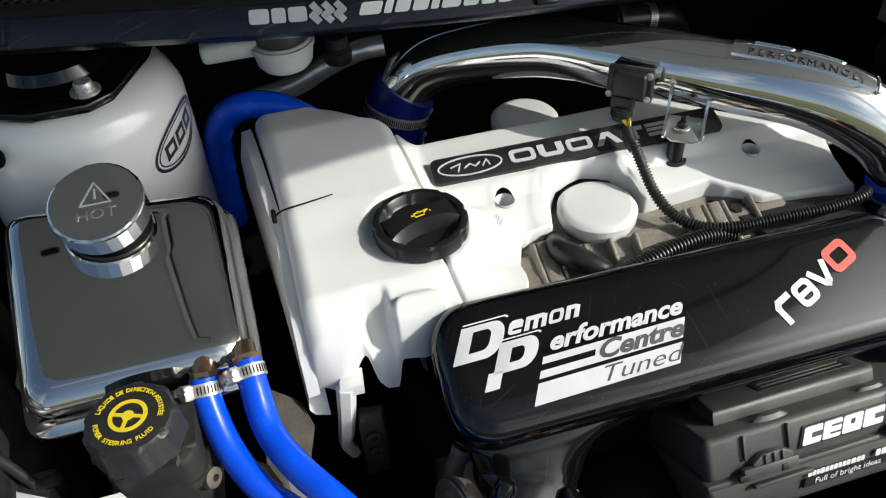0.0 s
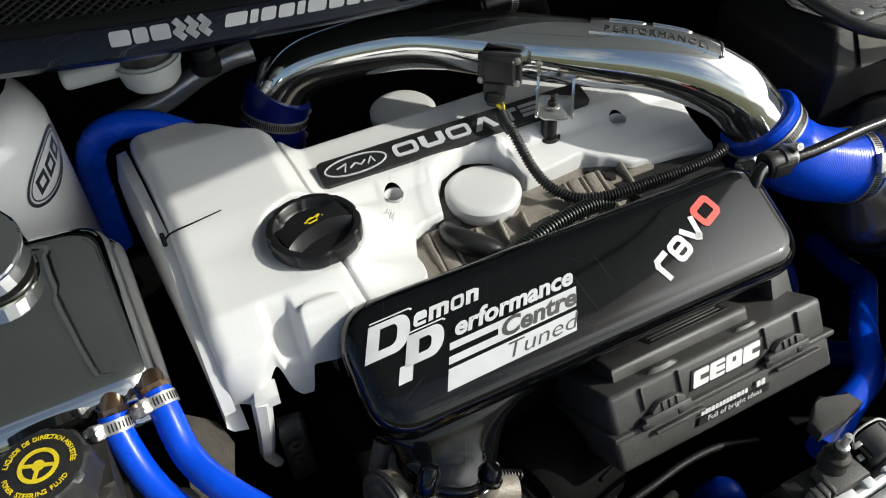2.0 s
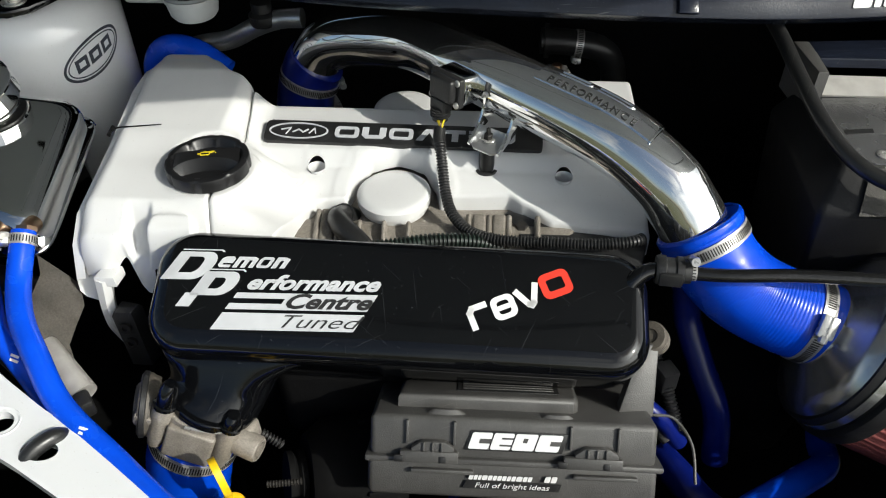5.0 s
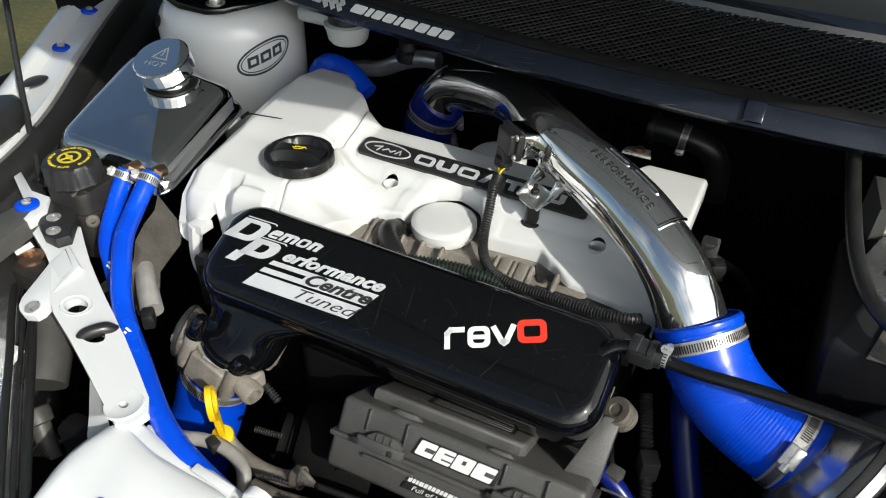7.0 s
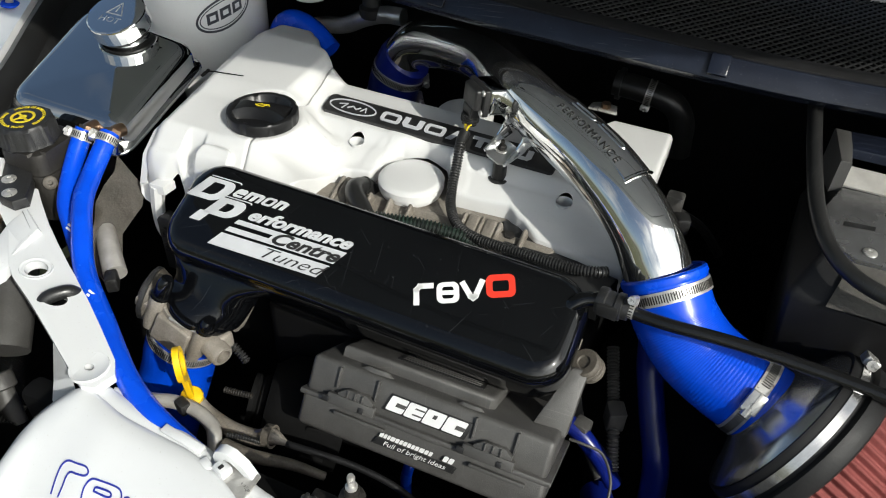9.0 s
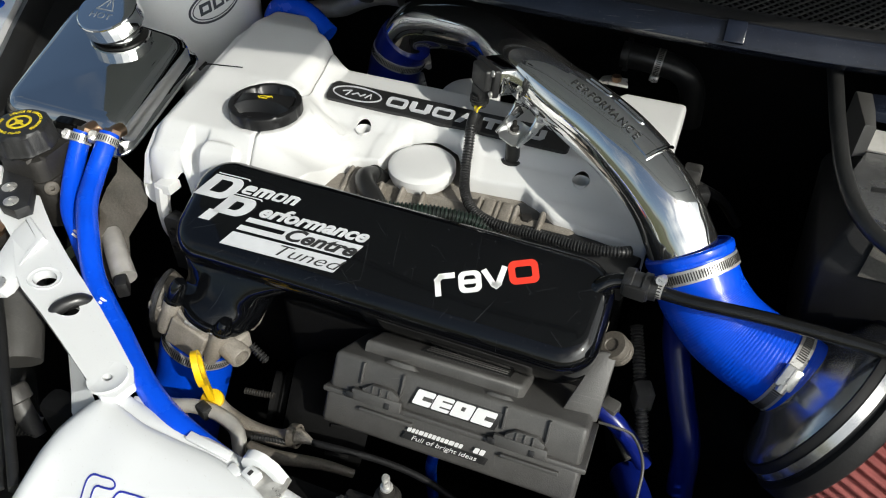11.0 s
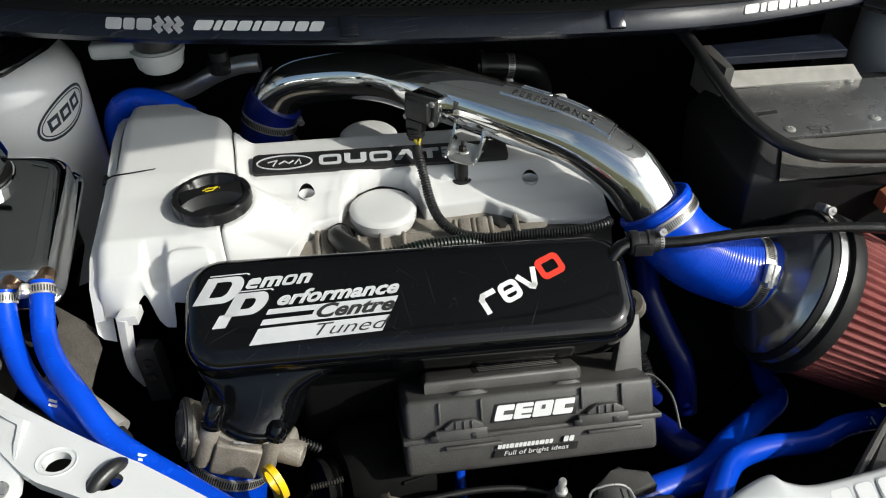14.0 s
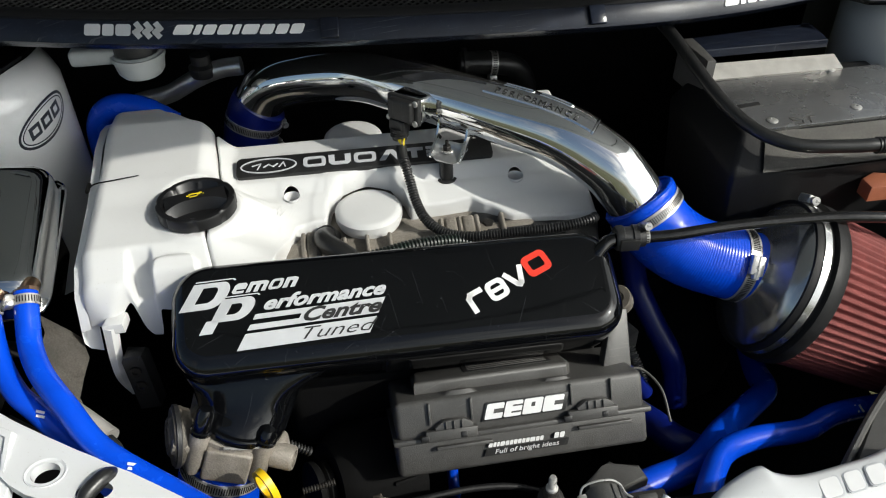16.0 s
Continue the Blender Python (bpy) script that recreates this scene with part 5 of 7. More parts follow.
latch = thing("bonnet_latch", "zinc and black bonnet latch assembly behind the bumper", "latch", (0.24, -0.36, 0.74))
part("base", box((0.15, 0.03, 0.020), at(0.240, -0.382, 0.765), 0.003), GRIME, latch)
UPX = Matrix.Rotation(radians(90), 4, "X")        # plan of a part stood upright, depth towards -y
part("catch_box", prism([(0.240, 0.768), (0.240, 0.785), (0.245, 0.7925), (0.253, 0.7955), (0.262, 0.7955), (0.270, 0.791), (0.277, 0.782), (0.280, 0.768)], 0.368, 0.391, UPX, 0.0025, 3), GREYPL, latch, "dusty bowed catch cover")
part("catch_rim", tube([(0.234, -0.374, 0.785), (0.238, -0.367, 0.7925), (0.247, -0.3655, 0.7960), (0.256, -0.3655, 0.7972), (0.265, -0.3660, 0.7958), (0.271, -0.369, 0.7925), (0.274, -0.376, 0.7895), (0.279, -0.381, 0.7890)], 0.0010, 8), STEEL, latch, "bright worn edge")
for gx in (0.2625, 0.2690):
    part("groove", box((0.0014, 0.022, 0.003), at(gx, -0.380, 0.7945 - (gx - 0.2625) * 0.55), 0.0004), PLASTIC, latch)
part("window", box((0.006, 0.015, 0.014), at(0.2385, -0.380, 0.781), 0.0015), DARK, latch)
part("pawl", box((0.010, 0.005, 0.003), at(0.236, -0.382, 0.784) @ Matrix.Rotation(radians(-12), 4, "Y"), 0.0008), STEEL, latch, "zinc pawl")
part("pawl", box((0.008, 0.004, 0.003), at(0.236, -0.374, 0.789) @ Matrix.Rotation(radians(-12), 4, "Y"), 0.0008), STEEL, latch, "zinc pawl")
part("apron", tube([(0.236, -0.394, 0.772), (0.246, -0.394, 0.782), (0.258, -0.394, 0.785), (0.270, -0.394, 0.781), (0.278, -0.393, 0.772)], 0.0022, 8), PLASTIC, latch)
for lx in (0.287, 0.2965):
    part("loop_bar", tube([(lx, -0.392, 0.774), (lx - 0.0005, -0.388, 0.782), (lx, -0.384, 0.788)], 0.0017, 10), STEEL, latch)
part("loop_head", box((0.017, 0.006, 0.004), at(0.2915, -0.383, 0.789), 0.0012), GREYPL, latch)
for wx, wy, wl in ((0.196, -0.402, 0.020), (0.222, -0.401, 0.010), (0.248, -0.400, 0.016), (0.272, -0.4005, 0.014)):
    part("edge_tab", box((wl, 0.008, 0.006), at(wx, wy, 0.783) @ Matrix.Rotation(radians(wx * 60 - 14), 4, "Z"), 0.0014), BODY_WHITE, latch, "white-painted folded tab")
part("edge_end", tube([(0.284, -0.401, 0.782), (0.295, -0.398, 0.784), (0.302, -0.391, 0.788), (0.307, -0.386, 0.792)], 0.0036, 10), BODY_WHITE, latch, "white-painted bent end")
part("stud", lathe([(0, 0.026), (0.0062, 0.025), (0.0066, 0.016), (0.0105, 0.014), (0.0115, 0.010), (0.0090, 0.006), (0.0120, 0.0), (0, 0.0)], at(0.207, -0.376, 0.788), 22), GRIME, latch, "dirty ribbed stud")
part("stud_tip", lathe([(0, 0.042), (0.0026, 0.0415), (0.0034, 0.039), (0.0030, 0.028), (0.0052, 0.027), (0.0052, 0.025), (0, 0.025)], at(0.207, -0.376, 0.788), 18), STEEL, latch, "bright zinc tip")
part("stud_block", prism([(0.192, -0.398), (0.192, -0.372), (0.219, -0.366), (0.226, -0.372), (0.229, -0.396)], 0.762, 0.787, Matrix(), 0.003), GREYPL, latch)
part("side_clip", box((0.022, 0.012, 0.020), at(0.178, -0.392, 0.785) @ Matrix.Rotation(radians(8), 4, "Z"), 0.002), GREYPL, latch)
for k in range(3):
    part("clip_slot", box((0.003, 0.013, 0.012), at(0.171 + 0.007 * k, -0.3925, 0.790), 0.0006), PLASTIC, latch)
part("front_strip", tube([(0.160, -0.402, 0.778), (0.205, -0.404, 0.780), (0.245, -0.402, 0.781), (0.292, -0.402, 0.780), (0.300, -0.396, 0.784)], 0.0034, 8), BODY_WHITE, latch, "white-painted edge")
part("cover", prism([(0.262, -0.322), (0.282, -0.308), (0.291, -0.303), (0.300, -0.313), (0.318, -0.312), (0.322, -0.328), (0.294, -0.334), (0.262, -0.336)], 0.716, 0.730, Matrix(), 0.003), GREYPL, latch)

# ---------- wings ----------
def wing():
    t = thing("front_wing", "white front wing edge with a black rubber seal", "wing", (-0.56, 0.0, 0.8), kind="structure")
    ys = [-0.34, -0.20, -0.08, 0.05, 0.18, 0.32, 0.45]
    xs = [-0.440, -0.450, -0.486, -0.556, -0.625, -0.690, -0.745]

    def strip(profile, name, material, label=""):
        bm = bmesh.new()
        ln = spline([(x, y, 0.90 + 0.10 * y) for x, y in zip(xs, ys)], 6)
        rows = [[bm.verts.new((p.x + dx, p.y, p.z + dz)) for dx, dz in profile] for p in ln]
        for a, b in zip(rows, rows[1:]):
            for i in range(len(profile) - 1):
                bm.faces.new((a[i], a[i + 1], b[i + 1], b[i]))
        return part(name, bm, material, t, label, 50)

    strip([(0.050, -0.20), (0.045, -0.075), (0.038, -0.064), (0.028, -0.058), (0.022, -0.047)], "inner_edge", PLASTIC)
    strip([(0.022, -0.047), (0.018, -0.022), (0.008, -0.014), (-0.004, -0.018), (-0.010, -0.03)], "seal", RUBBER, "black rubber bonnet seal")
    strip([(-0.008, -0.032), (-0.012, -0.014), (-0.045, -0.019), (-0.054, -0.017)], "gutter", BODY_WHITE, "smooth white gutter mirroring the sky")
    strip([(-0.054, -0.017), (-0.062, -0.002), (-0.070, 0.001), (-0.090, -0.005), (-0.118, -0.03), (-0.140, -0.12), (-0.15, -0.40)], "outer_edge", BODY_WHITE)
    part("plug", lathe([(0, 0.003), (0.012, 0.0025), (0.016, 0.0)], at(-0.560, -0.024, 0.888) @ Matrix.Diagonal((0.9, 1.3, 1, 1)), 24), PLASTIC, t, "black oval plug")
    return t


wing()
rw = thing("opposite_wing", "white front wing along the far side of the bay", "wing", (0.98, 0.0, 0.8), kind="structure")
part("skin", box((0.12, 0.95, 0.48), at(1.00, 0.02, 0.765), 0.03, 4), BODY_WHITE, rw)

rod = thing("bonnet_stay", "thin black bonnet stay rod hooked into the wing", "stay rod", (-0.45, -0.13, 0.83))
part("rod", tube([(-0.405, -0.156, 0.838), (-0.424, -0.152, 0.832), (-0.430, -0.147, 0.838), (-0.506, -0.084, 0.90), (-0.574, -0.021, 0.98), (-0.66, 0.06, 1.09), (-0.70, 0.10, 1.15)], 0.0042, 10), PLASTIC, rod)
part("clip", box((0.03, 0.02, 0.03), at(-0.424, -0.150, 0.818), 0.004), PLASTIC, rod)
wbox = thing("washer_bottle_cover", "black plastic cover in the corner of the wing", "cover", (-0.52, -0.14, 0.85))
part("cover", prism([(-0.60, -0.24), (-0.50, -0.26), (-0.475, -0.20), (-0.482, -0.12), (-0.50, -0.085), (-0.53, -0.075), (-0.56, -0.10)], 0.82, 0.902, Matrix(), 0.014, 4), PLASTIC, wbox)
wl = thing("white_bracket", "small white-painted bracket below the stay rod", "bracket", (-0.43, -0.14, 0.81))
part("bracket", prism([(-0.450, -0.166), (-0.452, -0.153), (-0.405, -0.179), (-0.376, -0.177), (-0.357, -0.199), (-0.357, -0.224), (-0.366, -0.224), (-0.372, -0.201), (-0.396, -0.196)], 0.826, 0.8382, Matrix(), 0.001), BODY_WHITE, wl)

lean(wl)

# ---------- badge on the cover ----------
def hollow(parent, material, x, y, w, h, m, slant, depth, name, label, gap=0.0):
    """A slanted rounded block with a hollow middle, with an opening on one side where gap is given."""
    sl = lambda pts: [(x + px + slant * py, y + py) for px, py in pts]
    t = min(w, h) * 0.30
    if gap:
        o = [(0, h * 0.2), (w * 0.2, 0), (w * 0.95, 0), (w * 0.95, t * 0.8), (t * 1.15, t * 0.8), (t * 1.15, h * 0.40), (w, h * 0.40), (w, h * 0.8), (w * 0.8, h), (w * 0.2, h), (0, h * 0.8)]
        bm = prism(sl(o), 0, depth, m)
        ob = part(name, bm, material, parent, label)
        return ob
    n = [rounded(a, b, r, 4, w / 2, h / 2) for a, b, r in ((w, h, t), (w - 2 * t, h - 1.5 * t, t * 0.4))]
    return part(name, ring_outline(sl(n[0]), sl(n[1]), 0, depth, m), material, parent, label)


def arched(parent, material, x, y, w, h, legs, m, slant, depth, name, label):
    """A slanted block on two or three legs."""
    t = w / (legs * 1.75 - 0.75)
    for k in range(legs):
        o = [(k * 1.75 * t, 0), (k * 1.75 * t + t, 0), (k * 1.75 * t + t, h * 0.85), (k * 1.75 * t, h)]
        if k < legs - 1:
            o = [(k * 1.75 * t, 0), (k * 1.75 * t + t, 0), (k * 1.75 * t + t, h * 0.68), (k * 1.75 * t + 1.8 * t, h * 0.68), (k * 1.75 * t + 1.8 * t, h), (k * 1.75 * t, h)]
        part(name, prism([(x + px + slant * py, y + py) for px, py in o], 0, depth, m), material, parent, label)


def badge():
    m = at(0.0895, 0.0445, 0.8855) @ Matrix.Rotation(radians(-1.0), 4, "Z") @ Matrix.Rotation(radians(14), 4, "X")
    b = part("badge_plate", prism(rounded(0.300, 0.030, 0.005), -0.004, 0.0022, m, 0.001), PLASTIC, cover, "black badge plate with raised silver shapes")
    el = lambda rx, ry, cx: [(cx + rx * math.cos(2 * math.pi * i / 40), ry * math.sin(2 * math.pi * i / 40)) for i in range(40)]
    part("oval", ring_outline(el(0.0325, 0.0115, -0.113), el(0.0308, 0.0100, -0.113), 0.0020, 0.0032, m), GREYV, b, "silver oval outline")
    bm = bmesh.new()
    stroke(bm, [(-0.132, 0.001), (-0.122, 0.004), (-0.126, -0.005)], 0.0013, m @ at(0, 0, 0.0022), 0.0008)
    stroke(bm, [(-0.119, -0.002), (-0.113, 0.002), (-0.108, -0.002), (-0.103, 0.002)], 0.0015, m @ at(0, 0, 0.0022), 0.0008)
    stroke(bm, [(-0.101, -0.003), (-0.096, 0.004), (-0.094, -0.003)], 0.0013, m @ at(0, 0, 0.0022), 0.0008)
    part("oval_marks", bm, GREYV, b, "small silver strokes in the oval")
    x, n = -0.073, m @ at(0, 0, 0.0022)
    for kind, w in (("ring", 0.026), ("cup", 0.026), ("ring", 0.026), ("arch", 0.027), ("bar", 0.022), ("comb", 0.022), ("cup", 0.024)):
        lbl = "raised silver block shape"
        y, h = -0.0078, 0.0156
        if kind == "ring":
            hollow(b, GREYV, x, y, w, h, n, 0.0, 0.0011, "raised_block", lbl)
        elif kind == "cup":
            part("raised_block", prism([(x, y + h), (x, y + 0.004), (x + 0.004, y), (x + w - 0.004, y), (x + w, y + 0.004), (x + w, y + h), (x + w - 0.007, y + h), (x + w - 0.007, y + 0.0046), (x + 0.007, y + 0.0046), (x + 0.007, y + h)], 0, 0.0011, n), GREYV, b, lbl)
        elif kind == "arch":
            part("raised_block", prism([(x, y), (x + 0.0095, y + h), (x + w - 0.0095, y + h), (x + w, y), (x + w - 0.007, y), (x + w / 2, y + 0.011), (x + 0.007, y)], 0, 0.0011, n), GREYV, b, lbl)
        elif kind == "bar":
            part("raised_block", prism([(x, y + h), (x, y + h - 0.0045), (x + w / 2 - 0.0035, y + h - 0.0045), (x + w / 2 - 0.0035, y), (x + w / 2 + 0.0035, y), (x + w / 2 + 0.0035, y + h - 0.0045), (x + w, y + h - 0.0045), (x + w, y + h)], 0, 0.0011, n), GREYV, b, lbl)
        else:
            for k in range(3):
                part("raised_block", prism([(x, y + 0.006 * k), (x + w, y + 0.006 * k), (x + w, y + 0.006 * k + 0.0037), (x, y + 0.006 * k + 0.0037)], 0, 0.0011, n), GREYV, b, lbl)
        x += w + 0.0035


badge()

# lower skirt, lug and strap of the cover
def skirt():
    bm = bmesh.new()
    rows = []
    for y in [0.185, 0.15, 0.10, 0.05, 0.0, -0.05, -0.09, -0.115, -0.130]:
        x0 = -0.213 - 0.085 * max(0.0, y)
        z0 = cover_z(-0.20, y) - 0.016
        f = smooth(0.0, -0.13, y)
        rows.append([bm.verts.new(q) for q in ((x0 + 0.006, y, z0 + 0.002), (x0 - 0.004, y, z0), (x0 - 0.012 + 0.006 * f, y - 0.003 * (1 - f), z0 - 0.03 + 0.014 * f), (x0 - 0.014 + 0.012 * f, y - 0.006 * (1 - f), z0 - 0.07 + 0.046 * f), (x0 + 0.004 + 0.006 * f, y - 0.006 * (1 - f), z0 - 0.075 + 0.046 * f))])
    for a, b in zip(rows, rows[1:]):
        for i in range(4):
            bm.faces.new((a[i], a[i + 1], b[i + 1], b[i]))
    part("side_skirt", bm, WHITE, cover, "greyish white lower skirt", 60)
    part("strap", tube([(-0.186, -0.134, 0.832), (-0.190, -0.137, 0.80), (-0.194, -0.135, 0.77), (-0.196, -0.128, 0.745), (-0.190, -0.127, 0.725)], lambda t: 0.0085 - 0.003 * t, 6), WHITE, cover, "narrow white fixing strap")
    part("lug", prism([(-0.192, -0.140), (-0.172, -0.140), (-0.170, -0.122), (-0.188, -0.118)], 0.826, 0.838, Matrix(), 0.002), WHITE, cover)
    part("seam", tube([(-0.2135, 0.010, 0.9045), (-0.205, 0.0115, 0.9085), (-0.185, 0.0135, 0.9097), (-0.160, 0.017, 0.9105)], lambda t: 0.0011 - 0.0006 * t, 6), DARK, cover, "dark joint in the timing end panel")
    part("seam", tube([(-0.214, 0.004, 0.9035), (-0.214, 0.018, 0.9050)], 0.0022, 6), DARK, cover, "dark notch at the panel edge")


skirt()


# ---------- cylinder head below the cover ----------
def head():
    t = thing("cylinder_head", "dusty cast aluminium cylinder head below the engine cover", "cylinder head", (0.12, -0.06, 0.78))
    bm = bmesh.new()
    add_box(bm, (0.42, 0.24, 0.20), at(0.10, 0.04, 0.735), 0.01)
    add_box(bm, (0.30, 0.085, 0.05), at(0.125, -0.075, 0.805) @ Matrix.Rotation(radians(18), 4, "X"), 0.008, 3)
    part("casting", bm, ALU, t)
    for x in (0.010, 0.032, 0.165, 0.186, 0.206, 0.235):
        part("web", box((0.006, 0.080, 0.030), at(x, -0.070, 0.822) @ Matrix.Rotation(radians(20), 4, "X"), 0.003, 3), ALU, t)
    for x in (0.055, 0.080, 0.105):
        part("web", box((0.005, 0.05, 0.05), at(x, -0.066, 0.818) @ Matrix.Rotation(radians(28), 4, "X"), 0.0024, 3), ALU, t)
    for x, w in ((0.021, 0.016), (0.176, 0.014), (0.196, 0.014)):
        part("pad", box((w, 0.070, 0.012), at(x, -0.068, 0.832) @ Matrix.Rotation(radians(20), 4, "X"), 0.003, 3), ALU, t)
    for x, y, z in ((0.219, -0.045, 0.834), (0.148, -0.062, 0.826)):
        bolt = part("bolt", lathe([(0, 0.008), (0.006, 0.008), (0.0068, 0.006), (0.0068, 0.002), (0.0095, 0.001), (0.0095, -0.004), (0, -0.004)], at(x, y, z), 6), GRIME, t, "dark hexagonal bolt", 20)
    part("gasket_cover", prism([(0.226, -0.090), (0.335, -0.095), (0.345, -0.058), (0.30, -0.052), (0.262, -0.052), (0.24, -0.036), (0.224, -0.022), (0.205, -0.016), (0.200, -0.024), (0.216, -0.040)], 0.805, 0.838, Matrix(), 0.004), PLASTIC, t, "black plastic shield edge")
    return t


head()
eh = thing("breather_elbow", "black rubber breather elbow beside the white cap", "hose", (0.05, -0.06, 0.83))
part("elbow", tube([(0.036, -0.034, 0.838), (0.032, -0.050, 0.846), (0.040, -0.066, 0.848), (0.058, -0.082, 0.842), (0.072, -0.094, 0.828)], 0.0115, 18), RUBBER, eh)
part("cuff", tube([(0.040, -0.030, 0.828), (0.034, -0.040, 0.842)], 0.0135, 18), RUBBER, eh)
cd = thing("wiring_conduit", "ribbed dark green and black wiring conduit along the cylinder head", "conduit", (0.1, -0.1, 0.84))
part("conduit", corrugated([(-0.03, -0.128, 0.862), (0.03, -0.116, 0.858), (0.09, -0.100, 0.855), (0.13, -0.088, 0.853), (0.17, -0.078, 0.846), (0.20, -0.075, 0.836)], 0.0085, 0.0042), mat("dark_green_plastic", (0.010, 0.030, 0.020), 0.4, color2=(0.012, 0.013, 0.012), scale=60), cd)

# ---------- stickers on the plenum ----------
def stickers():
    z = 0.0004
    st = PL @ at(-0.162, -0.0381, z) @ Matrix.Rotation(radians(2.0), 4, "Z")      # lower corner of the big sticker
    d, lean_ = 0.0005, 0.58
    sl = lambda pts: [(px + lean_ * py, py) for px, py in pts]
    main = part("lower_band", prism(sl([(0, 0), (0.1247, 0), (0.1247, 0.0156), (0, 0.0156)]), 0, d, st), GREYV, plen, "silver slanted band with a black word")
    lettering("Tuned", 0.0172, st @ at(0.0905, 0.0077, d), PLASTIC, main, "word", "thin black slanted letters", 0.0003, shear=0.52, stretch=1.62, bold=-0.0001)
    # the band above splits into two stripes beside its word
    mid = part("middle_band", prism(sl([(0, 0.0187), (0.1247, 0.0187), (0.1247, 0.0342), (0, 0.0342), (0, 0.0290), (0.046, 0.0290), (0.046, 0.0243), (0, 0.0243)]), 0, d, st), GREYV, plen, "silver band split into two stripes")
    lettering("Centre", 0.0188, st @ at(0.0985, 0.0262, d), PLASTIC, mid, "word", "bold black slanted letters", 0.0003, shear=0.5, stretch=1.40, bold=0.0006)
    lettering("erformance", 0.0190, st @ at(0.0845, 0.0436, 0), GREYV, plen, "word", "bold silver slanted letters", d, shear=0.5, stretch=1.32, bold=0.0006)
    # the word above, as four plain shapes
    g = st @ at(-0.0020, 0.0577, 0)
    hollow(plen, GREYV, 0.0, 0.0, 0.0120, 0.0105, g, lean_, d, "word_shape", "silver rounded shape", 0.3)
    arched(plen, GREYV, 0.0140, 0.0, 0.0185, 0.0105, 3, g, lean_, d, "word_shape", "silver arched shape")
    hollow(plen, GREYV, 0.0345, 0.0, 0.0125, 0.0105, g, lean_, d, "word_shape", "silver rounded ring shape")
    arched(plen, GREYV, 0.0490, 0.0, 0.0120, 0.0105, 2, g, lean_, d, "word_shape", "silver arched shape")

    # two large interlocked initials as slanted rings and bars
    def half_round(x0, x1, y0, y1, r):
        """Square on one side, rounded on the other."""
        w, h, cx, cy = x1 - x0, y1 - y0, (x0 + x1) / 2, (y0 + y1) / 2
        return [(px if px > cx else x0, py if px > cx else cy + math.copysign(h / 2, py - cy)) for px, py in rounded(w, h, r, 6, cx, cy)]

    def initial(outer, inner, k):
        part("initial_shape", ring_outline(sl(half_round(*outer)), sl(half_round(*inner)), 0, d * k, st), GREYV, plen, "large silver slanted ring shape")

    initial((-0.0770, -0.0385, 0.0455, 0.0722, 0.0120), (-0.0660, -0.0500, 0.0520, 0.0675, 0.0055), 1.0)
    initial((-0.0405, -0.0060, 0.0310, 0.0535, 0.0105), (-0.0290, -0.0175, 0.0372, 0.0478, 0.0045), 1.4)
    part("initial_bar", prism(sl([(-0.0450, 0.0203), (-0.0330, 0.0203), (-0.0330, 0.0330), (-0.0450, 0.0330)]), 0, d * 1.4, st), GREYV, plen, "silver slanted bar")
    for x0, x1, y0 in ((-0.0765, -0.0415, 0.0737), (-0.0410, -0.0090, 0.0550)):
        part("initial_line", prism(sl([(x0, y0), (x1, y0), (x1 + 0.0025, y0 - 0.0016), (x1 + 0.0035, y0 - 0.0006), (x1 + 0.0005, y0 + 0.0010), (x0, y0 + 0.0010)]), 0, d, st), GREYV, plen, "thin silver line over the initial")
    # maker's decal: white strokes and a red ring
    rv = PL @ at(0.0678, -0.0221, z) @ Matrix.Rotation(radians(23.7), 4, "Z") @ Matrix.Scale(1.068, 4)
    bm = bmesh.new()
    stroke(bm, [(0.0, -0.002), (0.0, 0.011), (0.003, 0.0145), (0.014, 0.0145)], 0.0052, rv, d)
    part("decal_stroke", bm, VINYL, plen, "white hooked stroke")
    ring = part("decal_ring", ring_outline(rounded(0.0205, 0.0205, 0.006, 6, 0.0287, 0.0068), rounded(0.0105, 0.0118, 0.003, 6, 0.0287, 0.0068), 0, d, rv), VINYL, plen, "white rounded ring")
    part("bar", prism(rounded(0.0120, 0.0042, 0.001, 3, 0.0287, 0.0068), 0, d * 0.9, rv), VINYL, ring)
    bm = bmesh.new()
    stroke(bm, [(0.0425, 0.0150), (0.0490, 0.0020), (0.0512, 0.0002), (0.0535, 0.0020), (0.0600, 0.0160)], 0.0052, rv, d)
    part("decal_stroke", bm, VINYL, plen, "white pointed stroke")
    part("decal_ring", ring_outline(rounded(0.0265, 0.0225, 0.006, 6, 0.0765, 0.0105), rounded(0.0145, 0.0105, 0.002, 6, 0.0765, 0.0105), 0, d, rv), REDV, plen, "red rounded square ring")


stickers()

# connector and breather hose at the plenum's end
con = thing("breather_hose", "black breather hose with a plastic quick connector from the plenum", "hose", (0.45, -0.14, 0.86))
cdir = Vector((0.97, -0.10, 0.02)).normalized()
cm = at_frame((0.341, -0.131, 0.868), cdir)
part("connector", lathe([(0.0, -0.004), (0.0125, -0.004), (0.0135, -0.002), (0.0135, 0.004), (0.0118, 0.005), (0.0118, 0.013), (0.0135, 0.014), (0.0135, 0.020), (0.011, 0.021), (0.0105, 0.027), (0.0, 0.027)], cm, 28), PLASTIC, con)
part("latch", box((0.004, 0.014, 0.020), cm @ at(-0.0125, 0, 0.009), 0.001), PLASTIC, con)
